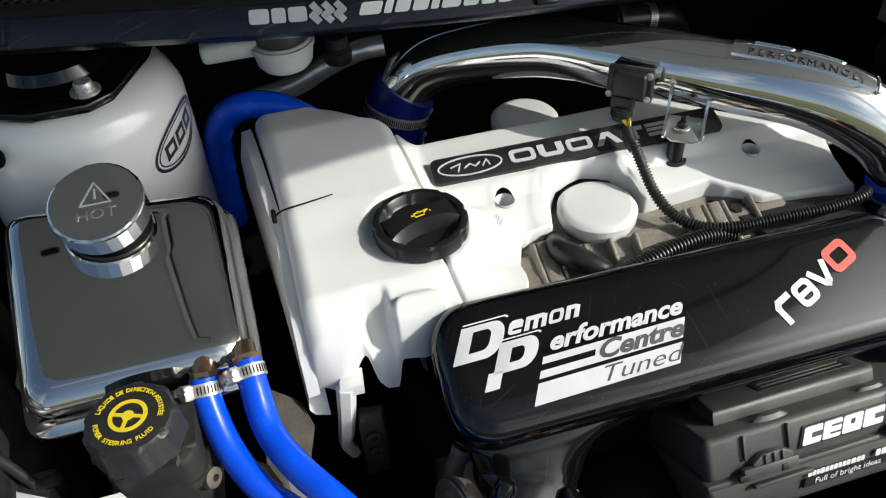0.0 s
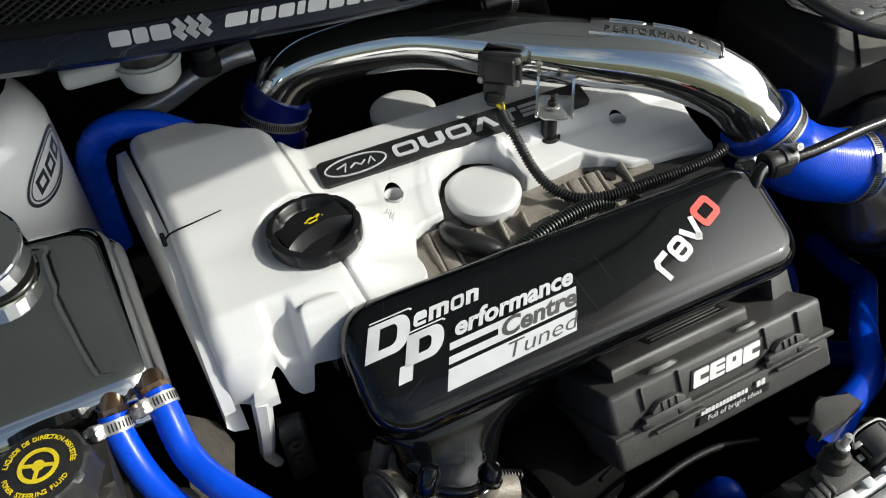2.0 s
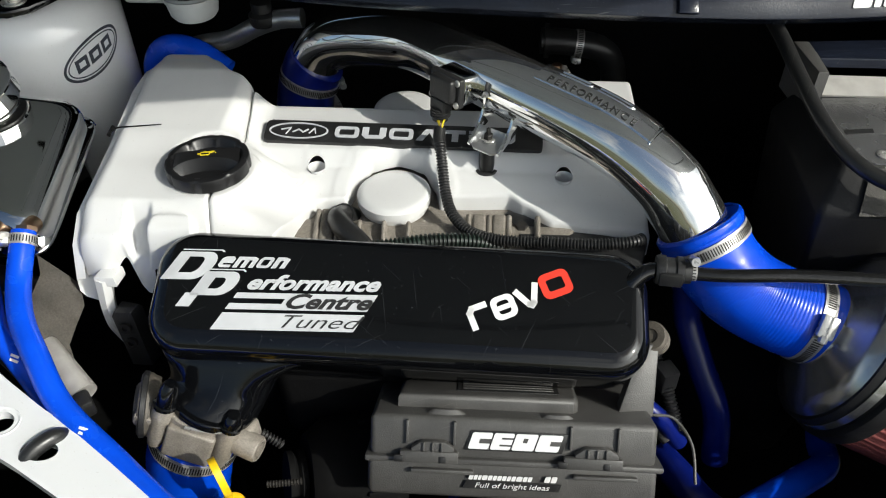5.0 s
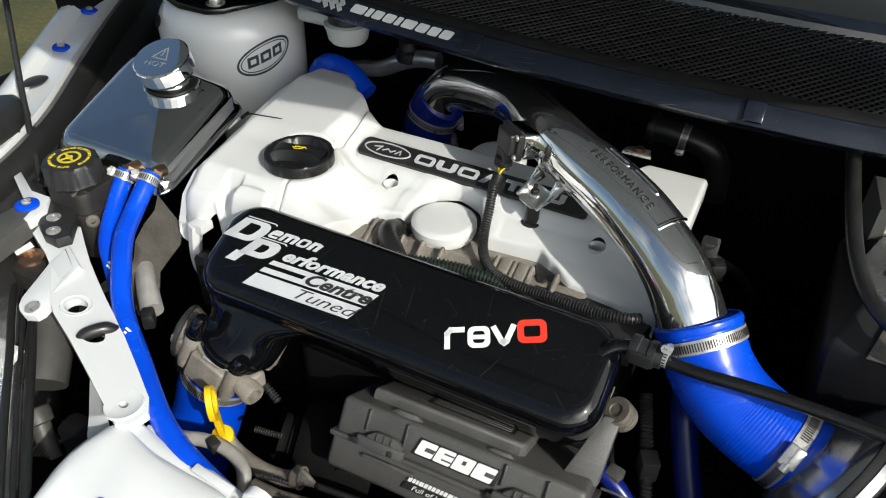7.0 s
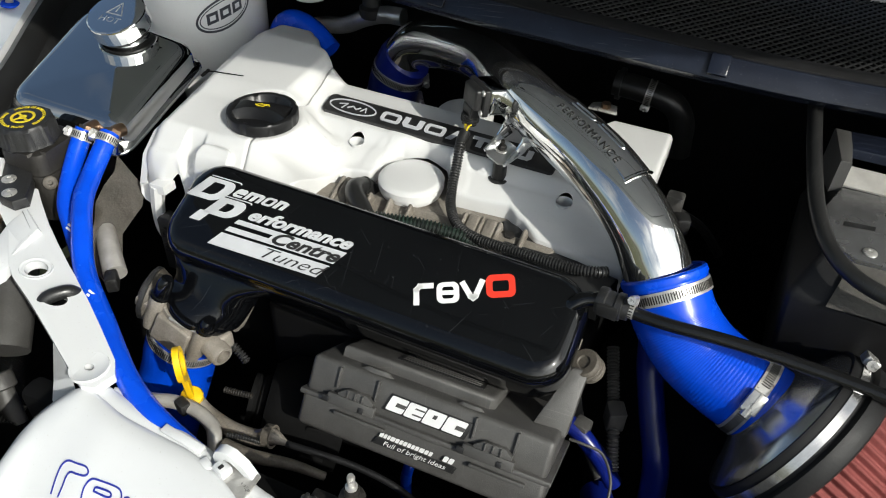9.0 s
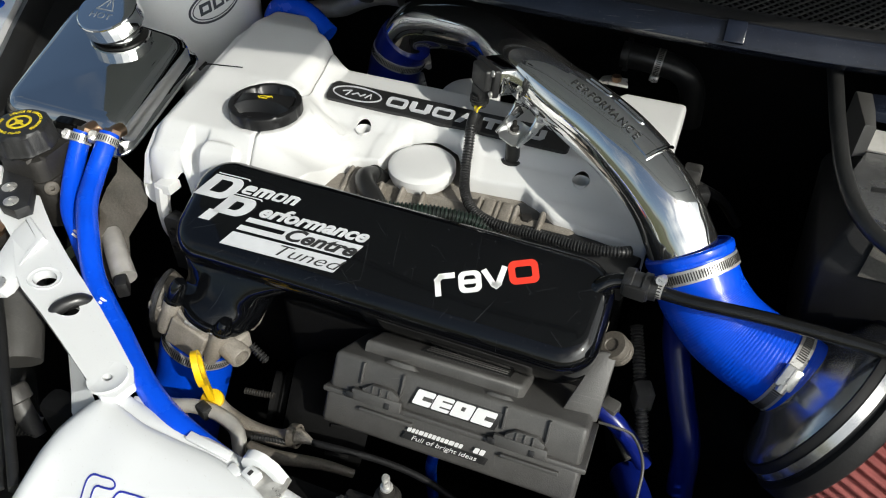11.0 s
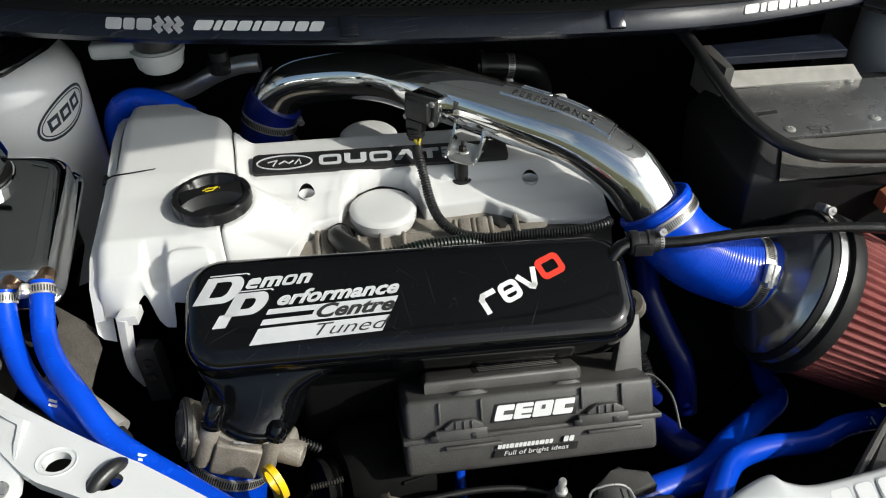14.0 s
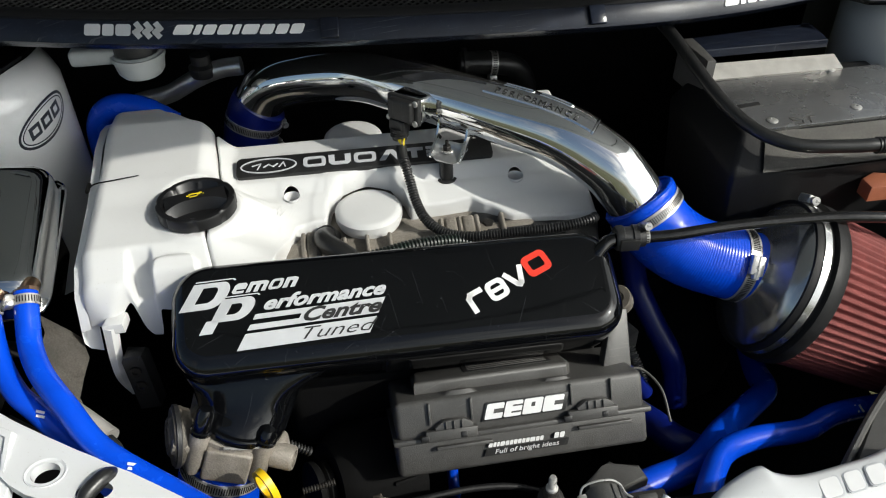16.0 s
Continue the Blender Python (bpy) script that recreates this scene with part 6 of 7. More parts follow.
part("hose", tube([(0.362, -0.134, 0.868), (0.40, -0.137, 0.869), (0.47, -0.137, 0.872), (0.56, -0.143, 0.874), (0.63, -0.152, 0.872), (0.75, -0.165, 0.86), (0.86, -0.17, 0.84)], 0.0062, 18), HOSEBLACK, con)
hose_clamp("hose_clamp", (0.369, -0.134, 0.8685), cdir, 0.0062, 0.007, 1.0)

# hose clamps on the elbow
def dirn(pts, i):
    return (Vector(pts[i + 1]) - Vector(pts[i])).normalized()


hose_clamp("hose_clamp", (0.394, -0.0755, 0.855), (Vector((0.412, -0.089, 0.832)) - Vector((0.386, -0.068, 0.868))).normalized(), 0.0418, 0.013, 3.6)
hose_clamp("hose_clamp", (0.494, -0.1185, 0.798), (0.93, -0.20, -0.26), 0.0418, 0.013, 2.45)
part("cuff", lathe([(0.0380, -0.0035), (0.0405, -0.0035), (0.0425, -0.0015), (0.0428, 0.003), (0.0415, 0.006)], at_frame((0.3865, -0.0684, 0.8672), (0.50, -0.42, -0.75)), 48), BLUE, elbow)

# ---------- things on the polished pipe ----------
def pipe_frame(p, nxt):
    """x along the pipe, z up out of its top."""
    x = (Vector(nxt) - Vector(p)).normalized()
    z = (Vector((0, 0, 1)) - x * x.z).normalized()
    return Matrix.Translation(p) @ Matrix((x, z.cross(x), z)).transposed().to_4x4()


def sensor():
    f = pipe_frame((0.176, 0.087, 0.938), (0.221, 0.044, 0.940)) @ Matrix.Rotation(radians(84), 4, "X")     # leans to the front of the pipe
    part("sensor_boss", box((0.042, 0.031, 0.027), f @ at(0, 0, 0.0375), 0.004, 3), CHROME, pipe, "polished boss for the sensor")
    t = thing("airflow_sensor", "black plastic airflow sensor plugged into the polished pipe", "sensor", f @ Vector((0, 0, 0.05)))
    part("body", box((0.044, 0.032, 0.008), f @ at(0, 0, 0.0545), 0.002, 3), PLASTIC, t)
    part("raised_lid", box((0.032, 0.025, 0.013), f @ at(0.001, 0.002, 0.0605), 0.003, 3), PLASTIC, t)
    for x, y in ((0.0185, 0.012), (0.0185, -0.012), (-0.0185, -0.012)):
        part("screw", lathe([(0.0035, 0), (0.0035, 0.0015), (0.002, 0.0022), (0, 0.0016)], f @ at(x, y, 0.0586), 14), STEEL, t)
    part("socket", box((0.022, 0.014, 0.013), f @ at(-0.004, -0.018, 0.0585), 0.002, 3), PLASTIC, t)
    pm = f @ at(-0.004, -0.024, 0.0590) @ Matrix.Rotation(radians(90), 4, "X")
    plug = part("plug", lathe([(0, -0.002), (0.0095, -0.002), (0.0095, 0.008), (0.0085, 0.009), (0.0085, 0.012), (0, 0.012)], pm, 24), PLASTIC, t)
    for k in range(3):
        part("rib", lathe([(0.0093, -0.0008), (0.0108, -0.0006), (0.0108, 0.0006), (0.0093, 0.0008)], pm @ at(0, 0, 0.0005 + 0.003 * k), 24), PLASTIC, plug)
    end = Vector((0.133, 0.028, 0.905))
    cols = [YELLOWP, YELLOWP, BRASS, YELLOWP]
    for k in range(4):
        o = f @ Vector((-0.012 + 0.0052 * k, -0.033, 0.060))
        part("wire", tube([o, o.lerp(end, 0.5) + Vector((0, -0.002, 0.003)), end], 0.0011, 6), cols[k], t, "thin coloured wire")
    lm = thing("sensor_loom", "black corrugated wiring loom hanging from the sensor", "wiring loom", (0.15, -0.02, 0.86))
    part("tape", tube([(0.131, 0.032, 0.904), (0.131, 0.022, 0.898), (0.133, 0.012, 0.892)], 0.0064, 12), RUBBER, lm, "taped end of the loom")
    part("loom", corrugated([(0.132, 0.016, 0.898), (0.136, -0.002, 0.880), (0.140, -0.022, 0.864), (0.148, -0.043, 0.853), (0.166, -0.064, 0.848), (0.195, -0.077, 0.849), (0.24, -0.083, 0.853), (0.29, -0.088, 0.857), (0.322, -0.086, 0.860), (0.334, -0.078, 0.858)], 0.0060, 0.0032), PLASTIC, lm)
    return t


sensor()


def bracket():
    t = thing("pipe_bracket", "polished U-shaped bracket bolted to a black peg on the cover", "bracket", (0.185, 0.02, 0.87))
    f = at(0.182, 0.0155, 0.9030) @ Matrix.Rotation(radians(-33), 4, "Z")
    g = f @ Matrix.Rotation(radians(20), 4, "X") @ at(0.002, 0, 0)
    part("foot", prism([(-0.010, -0.0155), (0.010, -0.0155), (0.0155, -0.012), (0.017, -0.006), (0.0165, 0.014), (-0.0165, 0.014), (-0.017, -0.006), (-0.0155, -0.012)], -0.0015, 0.0015, g, 0.0006), BRUSHED, t)
    for s in (-1, 1):
        o = [(-0.013, -0.0015), (-0.013, 0.0020), (-0.006, 0.0042), (0.005, 0.0076), (0.015, 0.0135), (0.023, 0.0215), (0.0275, 0.0310), (0.0335, 0.0310), (0.038, 0.020), (0.036, 0.006), (0.030, -0.0015)]
        part("cheek", prism(o, -0.0014, 0.0014, g @ at(s * 0.0178, 0, 0) @ Matrix.Rotation(radians(90), 4, "Y") @ Matrix.Rotation(radians(90), 4, "Z"), 0.0005), PIPEALLOY, t)
        part("tack_weld", lathe([(0, 0.004), (0.003, 0.0025), (0.004, 0)], g @ at(s * 0.0178, 0.0295, 0.0305), 12), STEEL, t)
    part("nut", lathe([(0.0050, 0.0), (0.0050, 0.005), (0.004, 0.006), (0.0024, 0.006), (0.0024, 0.012), (0, 0.012)], f @ at(0, 0, 0.0016), 6), GRIME, t, "dark hexagonal nut", 20)
    part("washer", lathe([(0.0075, 0.0), (0.0075, 0.0016), (0, 0.0016)], f @ at(0, 0, 0.0008), 20), STEEL, t)
    p = thing("rubber_peg", "black rubber peg standing in a hole of the cover", "peg", (0.182, 0.0145, 0.86))
    part("peg", lathe([(0, 0.0), (0.0095, 0.0), (0.0098, 0.004), (0.0085, 0.008), (0.0080, 0.050), (0, 0.050)], at(0.181, 0.0175, 0.852), 12), RUBBER, p)
    part("collar", lathe([(0.0095, 0.0), (0.0125, 0.0), (0.0125, 0.002), (0.0095, 0.003)], at(0.181, 0.0175, 0.8645), 24), PLASTIC, p)


bracket()


PIPE_LINE = spline(PIPE, 24)


def pipe_at(x):
    """frame on the pipe's centre line where it crosses x: x along the pipe, z up out of its top."""
    i = min(range(1, len(PIPE_LINE) - 1), key=lambda k: abs(Vector(PIPE_LINE[k]).x - x) + (Vector(PIPE_LINE[k]).z < 0.88))
    p, q = Vector(PIPE_LINE[i - 1]), Vector(PIPE_LINE[i + 1])
    return pipe_frame(p + (q - p) * ((x - p.x) / (q.x - p.x)), q + (q - p))


def name_plate():
    R, N, K = 0.0357, 14, 16
    bm = bmesh.new()
    rows = []
    for i in range(N + 1):
        f = pipe_at(0.232 + 0.092 * i / N)
        rows.append([[bm.verts.new(f @ Vector((0, (R + e) * math.sin(q), (R + e) * math.cos(q)))) for q in [radians(-23 + 65 * k / K) for k in range(K + 1)]] for e in (0.0, -0.0035)])
    for a, b in zip(rows, rows[1:]):
        for e in range(2):
            for k in range(K):
                bm.faces.new((a[e][k], a[e][k + 1], b[e][k + 1], b[e][k]))
        for k in (0, K):
            bm.faces.new((a[0][k], b[0][k], b[1][k], a[1][k]))
    for a in (rows[0], rows[-1]):
        for k in range(K):
            bm.faces.new((a[0][k], a[0][k + 1], a[1][k + 1], a[1][k]))
    p = part("name_plate", bm, PIPEALLOY, pipe, "curved embossed metal plate", 30)
    for k, c in enumerate("PERFORMANCE"):
        lettering(c, 0.0112, pipe_at(0.2445 + 0.0066 * k) @ Matrix.Rotation(radians(15), 4, "X") @ at(0, 0, R - 0.0003), PLASTIC, p, "embossed_letter", "", 0.0009, stretch=1.05)
    for x0, x1, q in ((0.246, 0.270, -12), (0.278, 0.302, -13)):
        ends = []
        for side in (-1, 1):
            ends.append([pipe_at(x0 + (x1 - x0) * j / 6) @ Matrix.Rotation(radians(q + side * 5.0), 4, "X") @ Vector((0, 0, R)) for j in range(7)])
        loop = ends[0] + [pipe_at(x1 + 0.0025) @ Matrix.Rotation(radians(q), 4, "X") @ Vector((0, 0, R))] + ends[1][::-1]
        part("embossed_rib", tube(loop, 0.0012, 8, 4), CHROME, p)
    g = pipe_at(0.3255)
    part("end_strap", tube([g @ Vector((0, R * math.sin(q), R * math.cos(q))) for q in [radians(-25 + 8.5 * k) for k in range(9)]], 0.0017, 8), CHROME, p)


name_plate()

# blue joiner at the pipe's far end, its shade put into the colour
jn = thing("joiner_hose", "blue silicone joiner hose on the polished pipe, in the shaded tone", "hose", (-0.06, 0.23, 0.82))
JP = [(-0.043, 0.237, 0.868), (-0.051, 0.237, 0.856), (-0.062, 0.235, 0.825), (-0.068, 0.236, 0.79), (-0.07, 0.24, 0.74), (-0.07, 0.25, 0.68)]
part("hose", tube(JP, 0.0375, 36), SHADED_BLUE, jn, angle=80)
hose_clamp("hose_clamp", (-0.0560, 0.2362, 0.842), dirn(JP, 1), 0.0378, 0.012, 4.4)
hose_clamp("hose_clamp", (-0.0665, 0.2356, 0.800), dirn(JP, 2), 0.0378, 0.012, 4.0)
lg = bmesh.new()
for k in range(5):
    a0 = radians(-80 + k * 6)
    q = at_frame((-0.063, 0.2315, 0.818), dirn(JP, 2)) @ Matrix.Rotation(a0 + 3.6, 4, "Z")
    add_box(lg, (0.0006, 0.0032, 0.009), q @ at(0.0378, 0, 0))
part("print_blocks", lg, GREYV, jn, "small pale printed blocks")

# ---------- coolant hoses ----------
ch = thing("coolant_hose", "blue silicone coolant hose behind the engine cover", "hose", (-0.25, 0.22, 0.85), group="blue hoses")
part("hose", tube([(-0.272, 0.25, 0.72), (-0.268, 0.245, 0.80), (-0.262, 0.240, 0.85), (-0.246, 0.236, 0.877), (-0.222, 0.232, 0.887), (-0.19, 0.225, 0.882), (-0.155, 0.215, 0.862)], 0.0155, 24), BLUE, ch, angle=80)
gp = thing("coolant_pipe", "dull polished metal coolant pipe at the back of the engine", "pipe", (-0.15, 0.27, 0.88))
part("pipe", tube([(-0.235, 0.285, 0.855), (-0.205, 0.280, 0.866), (-0.165, 0.275, 0.876), (-0.125, 0.268, 0.898), (-0.090, 0.262, 0.912), (-0.06, 0.26, 0.915)], 0.0125, 20), BRUSHED, gp)
part("fitting", lathe([(0.0, 0.0), (0.016, 0.0), (0.018, 0.004), (0.018, 0.014), (0.013, 0.018), (0.013, 0.03), (0, 0.03)], at(-0.112, 0.262, 0.905), 20), PLASTIC, gp, "black plastic fitting")


def tank_hoses():
    marks = {"long blue silicone hose from the header tank along the cross panel": ((-0.1475, -0.2885, 0.8078), (0.25, -0.35, 0.90)),
             "blue silicone hose from the header tank with a white mark": ((-0.2375, -0.2220, 0.8162), (0.25, -0.50, 0.83))}
    for start, mid, lbl, r in (
            ((-0.2560, -0.113, 0.881), [(-0.2540, -0.1340, 0.8675), (-0.2495, -0.1660, 0.8470), (-0.2340, -0.1980, 0.8390), (-0.2095, -0.2300, 0.8280), (-0.1780, -0.2660, 0.8060), (-0.1190, -0.3060, 0.7900), (-0.0525, -0.3490, 0.7780), (0.0105, -0.3720, 0.7680), (0.08, -0.376, 0.737), (0.18, -0.37, 0.70)], "long blue silicone hose from the header tank along the cross panel", 0.0112),
            ((-0.2890, -0.119, 0.880), [(-0.2895, -0.1360, 0.8640), (-0.2815, -0.1665, 0.8405), (-0.2640, -0.1980, 0.8225), (-0.2425, -0.2165, 0.8075), (-0.2140, -0.2400, 0.7850), (-0.17, -0.285, 0.765), (-0.10, -0.33, 0.750)], "blue silicone hose from the header tank with a white mark", 0.0108)):
        t = thing("tank_hose", lbl, "hose", mid[2], group="blue hoses")
        start, mid = Vector(start), [Vector(p) for p in mid]
        s, a = start, mid[0]
        part("hose", tube([s.lerp(a, 0.35)] + mid, r, 22), BLUE, t, angle=80)
        d = (a - s).normalized()
        hose_clamp("hose_clamp", s.lerp(a, 0.72), d, r + 0.0003, 0.010, 2.6)
        f = thing("hose_fitting", "copper and brass push-on fitting between tank and hose", "fitting", start, group="hose fittings")
        part("barb", tube([s + Vector((0, 0.012, -0.010)), s + Vector((0, 0.002, -0.008)), s.lerp(a, 0.55)], 0.0082, 18), BRASS, f)
        part("hex", lathe([(0.0, -0.003), (0.0105, -0.003), (0.0105, 0.003), (0.0, 0.003)], at_frame(s.lerp(a, 0.15) + Vector((0, 0, -0.005)), d), 6), BRASS, f, "hexagonal brass collar", 20)
        spot, out = marks[lbl]
        m = at_frame(spot, out, d)
        for k in range(2):
            part("white_mark", box((0.0075, 0.0024, 0.0009), m @ at(0, 0.0042 * k, 0) @ Matrix.Rotation(radians(-20), 4, "Z")), VINYL, t, "small white printed mark")


tank_hoses()

# marks on the tank cap
f = TANK_CAP @ at(0, 0, 0.0421)
lettering("HOT", 0.013, f @ at(0, -0.013, 0), BRUSHED, tank_thing, "cap_word", "engraved capital letters", 0.0003, stretch=1.15)
tri = bmesh.new()
stroke(tri, [(-0.012, -0.003), (0.012, -0.003), (0.0, 0.018), (-0.012, -0.003)], 0.0015, f, 0.0004)
stroke(tri, [(0.0, 0.002), (0.0, 0.011)], 0.0016, f, 0.0004)
part("warning_triangle", tri, GREYV, tank_thing, "engraved warning triangle")

# ---------- print on the steering reservoir ----------
def ring_text(text, r, a0, a1, m, size, outward=True):
    n = len(text)
    for i, c in enumerate(text):
        if c == " ":
            continue
        a = radians(a0 + (a1 - a0) * i / (n - 1))
        q = m @ Matrix.Rotation(a, 4, "Z") @ at(r, 0, 0) @ Matrix.Rotation(radians(-90 if outward else 90), 4, "Z")
        lettering(c, size, q, YELLOWP, psf, "letter", "", 0.0002, bold=0.0001)


pm = PSF_M @ at(0, 0, 0.0004)
ring_text("LIQUIDE DE DIRECTION ASSISTÉE", 0.0222, 158, -14, PSF_M @ at(0, 0, 0.0004), 0.0048)
ring_text("POWER STEERING FLUID", 0.0222, 186, 314, PSF_M @ at(0, 0, 0.0004), 0.0048, False)
wheel = lathe([(0.0105, 0), (0.0135, 0), (0.0135, 0.0005), (0.0105, 0.0005)], pm, 36)
for a in (-20, 160, 250):
    q = pm @ Matrix.Rotation(radians(a), 4, "Z")
    add_box(wheel, (0.009, 0.0028, 0.0005), q @ at(0.0065, 0, 0.00025))
add_lathe(wheel, [(0.0, 0.0005), (0.0042, 0.0005), (0.0042, 0.0)], pm, 20)
part("steering_wheel_mark", wheel, YELLOWP, psf, "yellow steering wheel symbol")
part("outlet", lathe([(0.007, 0), (0.007, 0.012), (0.011, 0.013), (0.011, 0.022), (0.008, 0.024), (0.004, 0.024), (0.004, 0.016), (0, 0.016)], at_frame((-0.306, -0.180, 0.831), (0.75, -0.5, 0.3)) @ Matrix.Diagonal((0.72, 0.72, 0.72, 1)), 24), TAN, psf, "grimy hose stub")
part("collar", prism(rounded(0.070, 0.072, 0.016), -0.062, -0.056, PSF_M @ at(0.006, 0.004, 0), 0.001), GRIME, psf)

# ---------- throttle body and dipstick ----------
def throttle():
    C, ax = Vector((-0.070, -0.221, 0.767)), Vector((0.37, 0.24, 0.90)).normalized()
    t = thing("throttle_body", "dusty cast aluminium throttle body below the plenum neck", "throttle body", (-0.08, -0.23, 0.73))
    m = at_frame(C, ax)
    part("barrel", lathe([(0.034, 0.0), (0.0400, 0.0), (0.0425, -0.002), (0.0425, -0.009), (0.0395, -0.012), (0.0385, -0.038), (0.036, -0.044), (0.036, -0.052), (0.034, -0.052)], m, 44), ALU, t)
    part("flat_face", box((0.012, 0.044, 0.035), m @ Matrix.Rotation(radians(146), 4, "Z") @ at(0.0385, 0, -0.024), 0.003, 3), ALU, t)
    for a, cap in ((104, 0.034), (187, 0.022), (287, 0.022), (7, 0.022)):
        q = m @ Matrix.Rotation(radians(a), 4, "Z") @ at(0.0520 if a in (7, 287) else 0.0455, 0, 0)
        part("bolt_pillar", lathe([(0, 0.006), (0.0090, 0.006), (0.0096, 0.003), (0.0092, -0.030), (0.0075, -0.034), (0.0065, -0.040), (0, -0.040)], q, 20), ALU, t)
        part("plenum_bolt", lathe([(0, cap), (0.0060, cap - 0.001), (0.0085, cap - 0.006), (0.0090, 0.010), (0.0105, 0.009), (0.0105, 0.0062), (0, 0.0062)], q, 16), GLOSS, t, "black capped bolt")
    part("port", lathe([(0.0125, -0.030), (0.0125, 0.014), (0.0110, 0.016), (0.0082, 0.016), (0.007, 0.004), (0, 0.004)], at_frame((-0.030, -0.256, 0.748), (0.92, -0.30, -0.14)), 26), ALU, t)
    part("port_web", box((0.030, 0.020, 0.030), at(-0.036, -0.240, 0.744) @ Matrix.Rotation(radians(-15), 4, "Z"), 0.005, 3), ALU, t)
    sm = at_frame((-0.127, -0.237, 0.774), (-0.93, -0.22, 0.28), tuple(ax)) @ Matrix.Diagonal((0.84, 0.84, 1, 1))
    s = part("position_sensor", lathe([(0, 0.004), (0.022, 0.004), (0.024, 0.001), (0.0325, 0.001), (0.0345, -0.001), (0.0345, -0.008), (0.032, -0.011), (0.030, -0.016), (0, -0.016)], sm, 40), TAN, t, "dusty grey round sensor on the side")
    part("rim", lathe([(0.0345, -0.0005), (0.0362, -0.0012), (0.0362, -0.0052), (0.0345, -0.006)], sm, 40), PLASTIC, s)
    for r in (0.012, 0.0185):
        part("ring", lathe([(r - 0.0015, 0.0035), (r - 0.001, 0.0052), (r + 0.001, 0.0052), (r + 0.0015, 0.0035)], sm, 36), TAN, s)
    part("plug_block", box((0.018, 0.016, 0.026), sm @ at(-0.004, -0.024, -0.012), 0.003), ALU, s)
    part("arm_plate", box((0.034, 0.022, 0.014), at(-0.108, -0.250, 0.776) @ Matrix.Rotation(radians(22), 4, "Y"), 0.003), ALU, t)
    part("return_spring", corrugated([(-0.020, -0.238, 0.738), (-0.010, -0.240, 0.732), (0.000, -0.243, 0.727)], 0.0050, 0.0034, 0.2), PLASTIC, t, "black coiled return spring")
    part("wire_clip", tube([C + Vector(v) for v in ((-0.006, -0.042, 0.012), (0.010, -0.042, 0.008), (0.028, -0.040, 0.004), (0.038, -0.036, 0.006))], 0.0014, 8), STEEL, t)
    h = thing("intake_hose", "deep blue silicone intake hose under the throttle body", "hose", (-0.09, -0.24, 0.68))
    d = ax * -1.0
    P = [C + d * 0.040, C + d * 0.055, C + d * 0.075, Vector((-0.104, -0.246, 0.670)), Vector((-0.112, -0.262, 0.63)), Vector((-0.12, -0.28, 0.58))]
    part("hose", tube(P, 0.0412, 40), BLUE, h, angle=80)
    hose_clamp("hose_clamp", C + d * 0.054, d, 0.0415, 0.013, 4.0)


throttle()


def dipstick():
    t = thing("dipstick", "yellow plastic dipstick handle in a metal tube", "dipstick", (-0.038, -0.293, 0.70))
    m = at(-0.0385, -0.2945, 0.704) @ Matrix.Rotation(radians(4), 4, "X") @ Matrix.Rotation(radians(-52), 4, "Z") @ Matrix.Rotation(radians(90), 4, "X")
    outer = [(0.0170 * math.sin(q) * (1.0 + 0.12 * math.cos(q)), 0.058 - 0.021 * math.cos(q)) for q in [2 * math.pi * i / 36 for i in range(36)]]
    inner = [(0.0115 * math.sin(q) * (1.0 + 0.12 * math.cos(q)), 0.059 - 0.0155 * math.cos(q)) for q in [2 * math.pi * i / 36 for i in range(36)]]
    bm = bmesh.new()
    n = 36
    v = [[bm.verts.new(m @ Vector((x, y, z))) for x, y in o] for o in (outer, inner) for z in (-0.0032, 0.0032)]
    for i in range(n):
        j = (i + 1) % n
        bm.faces.new((v[0][i], v[0][j], v[1][j], v[1][i]))
        bm.faces.new((v[2][i], v[2][j], v[3][j], v[3][i]))
        bm.faces.new((v[1][i], v[1][j], v[3][j], v[3][i]))
        bm.faces.new((v[0][i], v[0][j], v[2][j], v[2][i]))
    part("loop", bm, YELLOW, t)
    part("stem", prism([(-0.0045, 0.0), (0.0045, 0.0), (0.0065, 0.040), (-0.0065, 0.040)], -0.0032, 0.0032, m, 0.001), YELLOW, t)
    part("stopper", lathe([(0, 0.006), (0.006, 0.006), (0.0115, 0.004), (0.0125, 0.0), (0.0115, -0.004), (0, -0.005)], at_frame((-0.0385, -0.2945, 0.704), (0.2, -0.3, 0.9)), 28), YELLOW, t)
    g = thing("dipstick_tube", "dull bare metal tubes below the dipstick", "pipe", (0.0, -0.3, 0.68))
    part("tube", tube([(-0.040, -0.292, 0.700), (-0.020, -0.297, 0.690), (0.012, -0.301, 0.686), (0.044, -0.300, 0.688), (0.064, -0.298, 0.700), (0.086, -0.298, 0.698)], lambda t: 0.0092 if t < 0.80 else 0.0092 - 0.0078 * (t - 0.80) / 0.20, 16), ALU, g)
    part("collar", lathe([(0.0095, -0.004), (0.0125, -0.004), (0.0125, 0.004), (0.0095, 0.004)], at_frame((0.062, -0.298, 0.699), (0.9, 0.05, 0.15)), 20), TAN, g)
    part("bent_pipe", tube([(-0.100, -0.318, 0.700), (-0.066, -0.320, 0.714), (-0.043, -0.314, 0.716), (-0.016, -0.313, 0.715), (0.008, -0.320, 0.713), (0.020, -0.332, 0.708), (0.024, -0.345, 0.68)], 0.0075, 16), DULL, g)
    part("black_clip", box((0.016, 0.012, 0.016), at(-0.030, -0.316, 0.718) @ Matrix.Rotation(radians(-20), 4, "Z"), 0.003), PLASTIC, g)


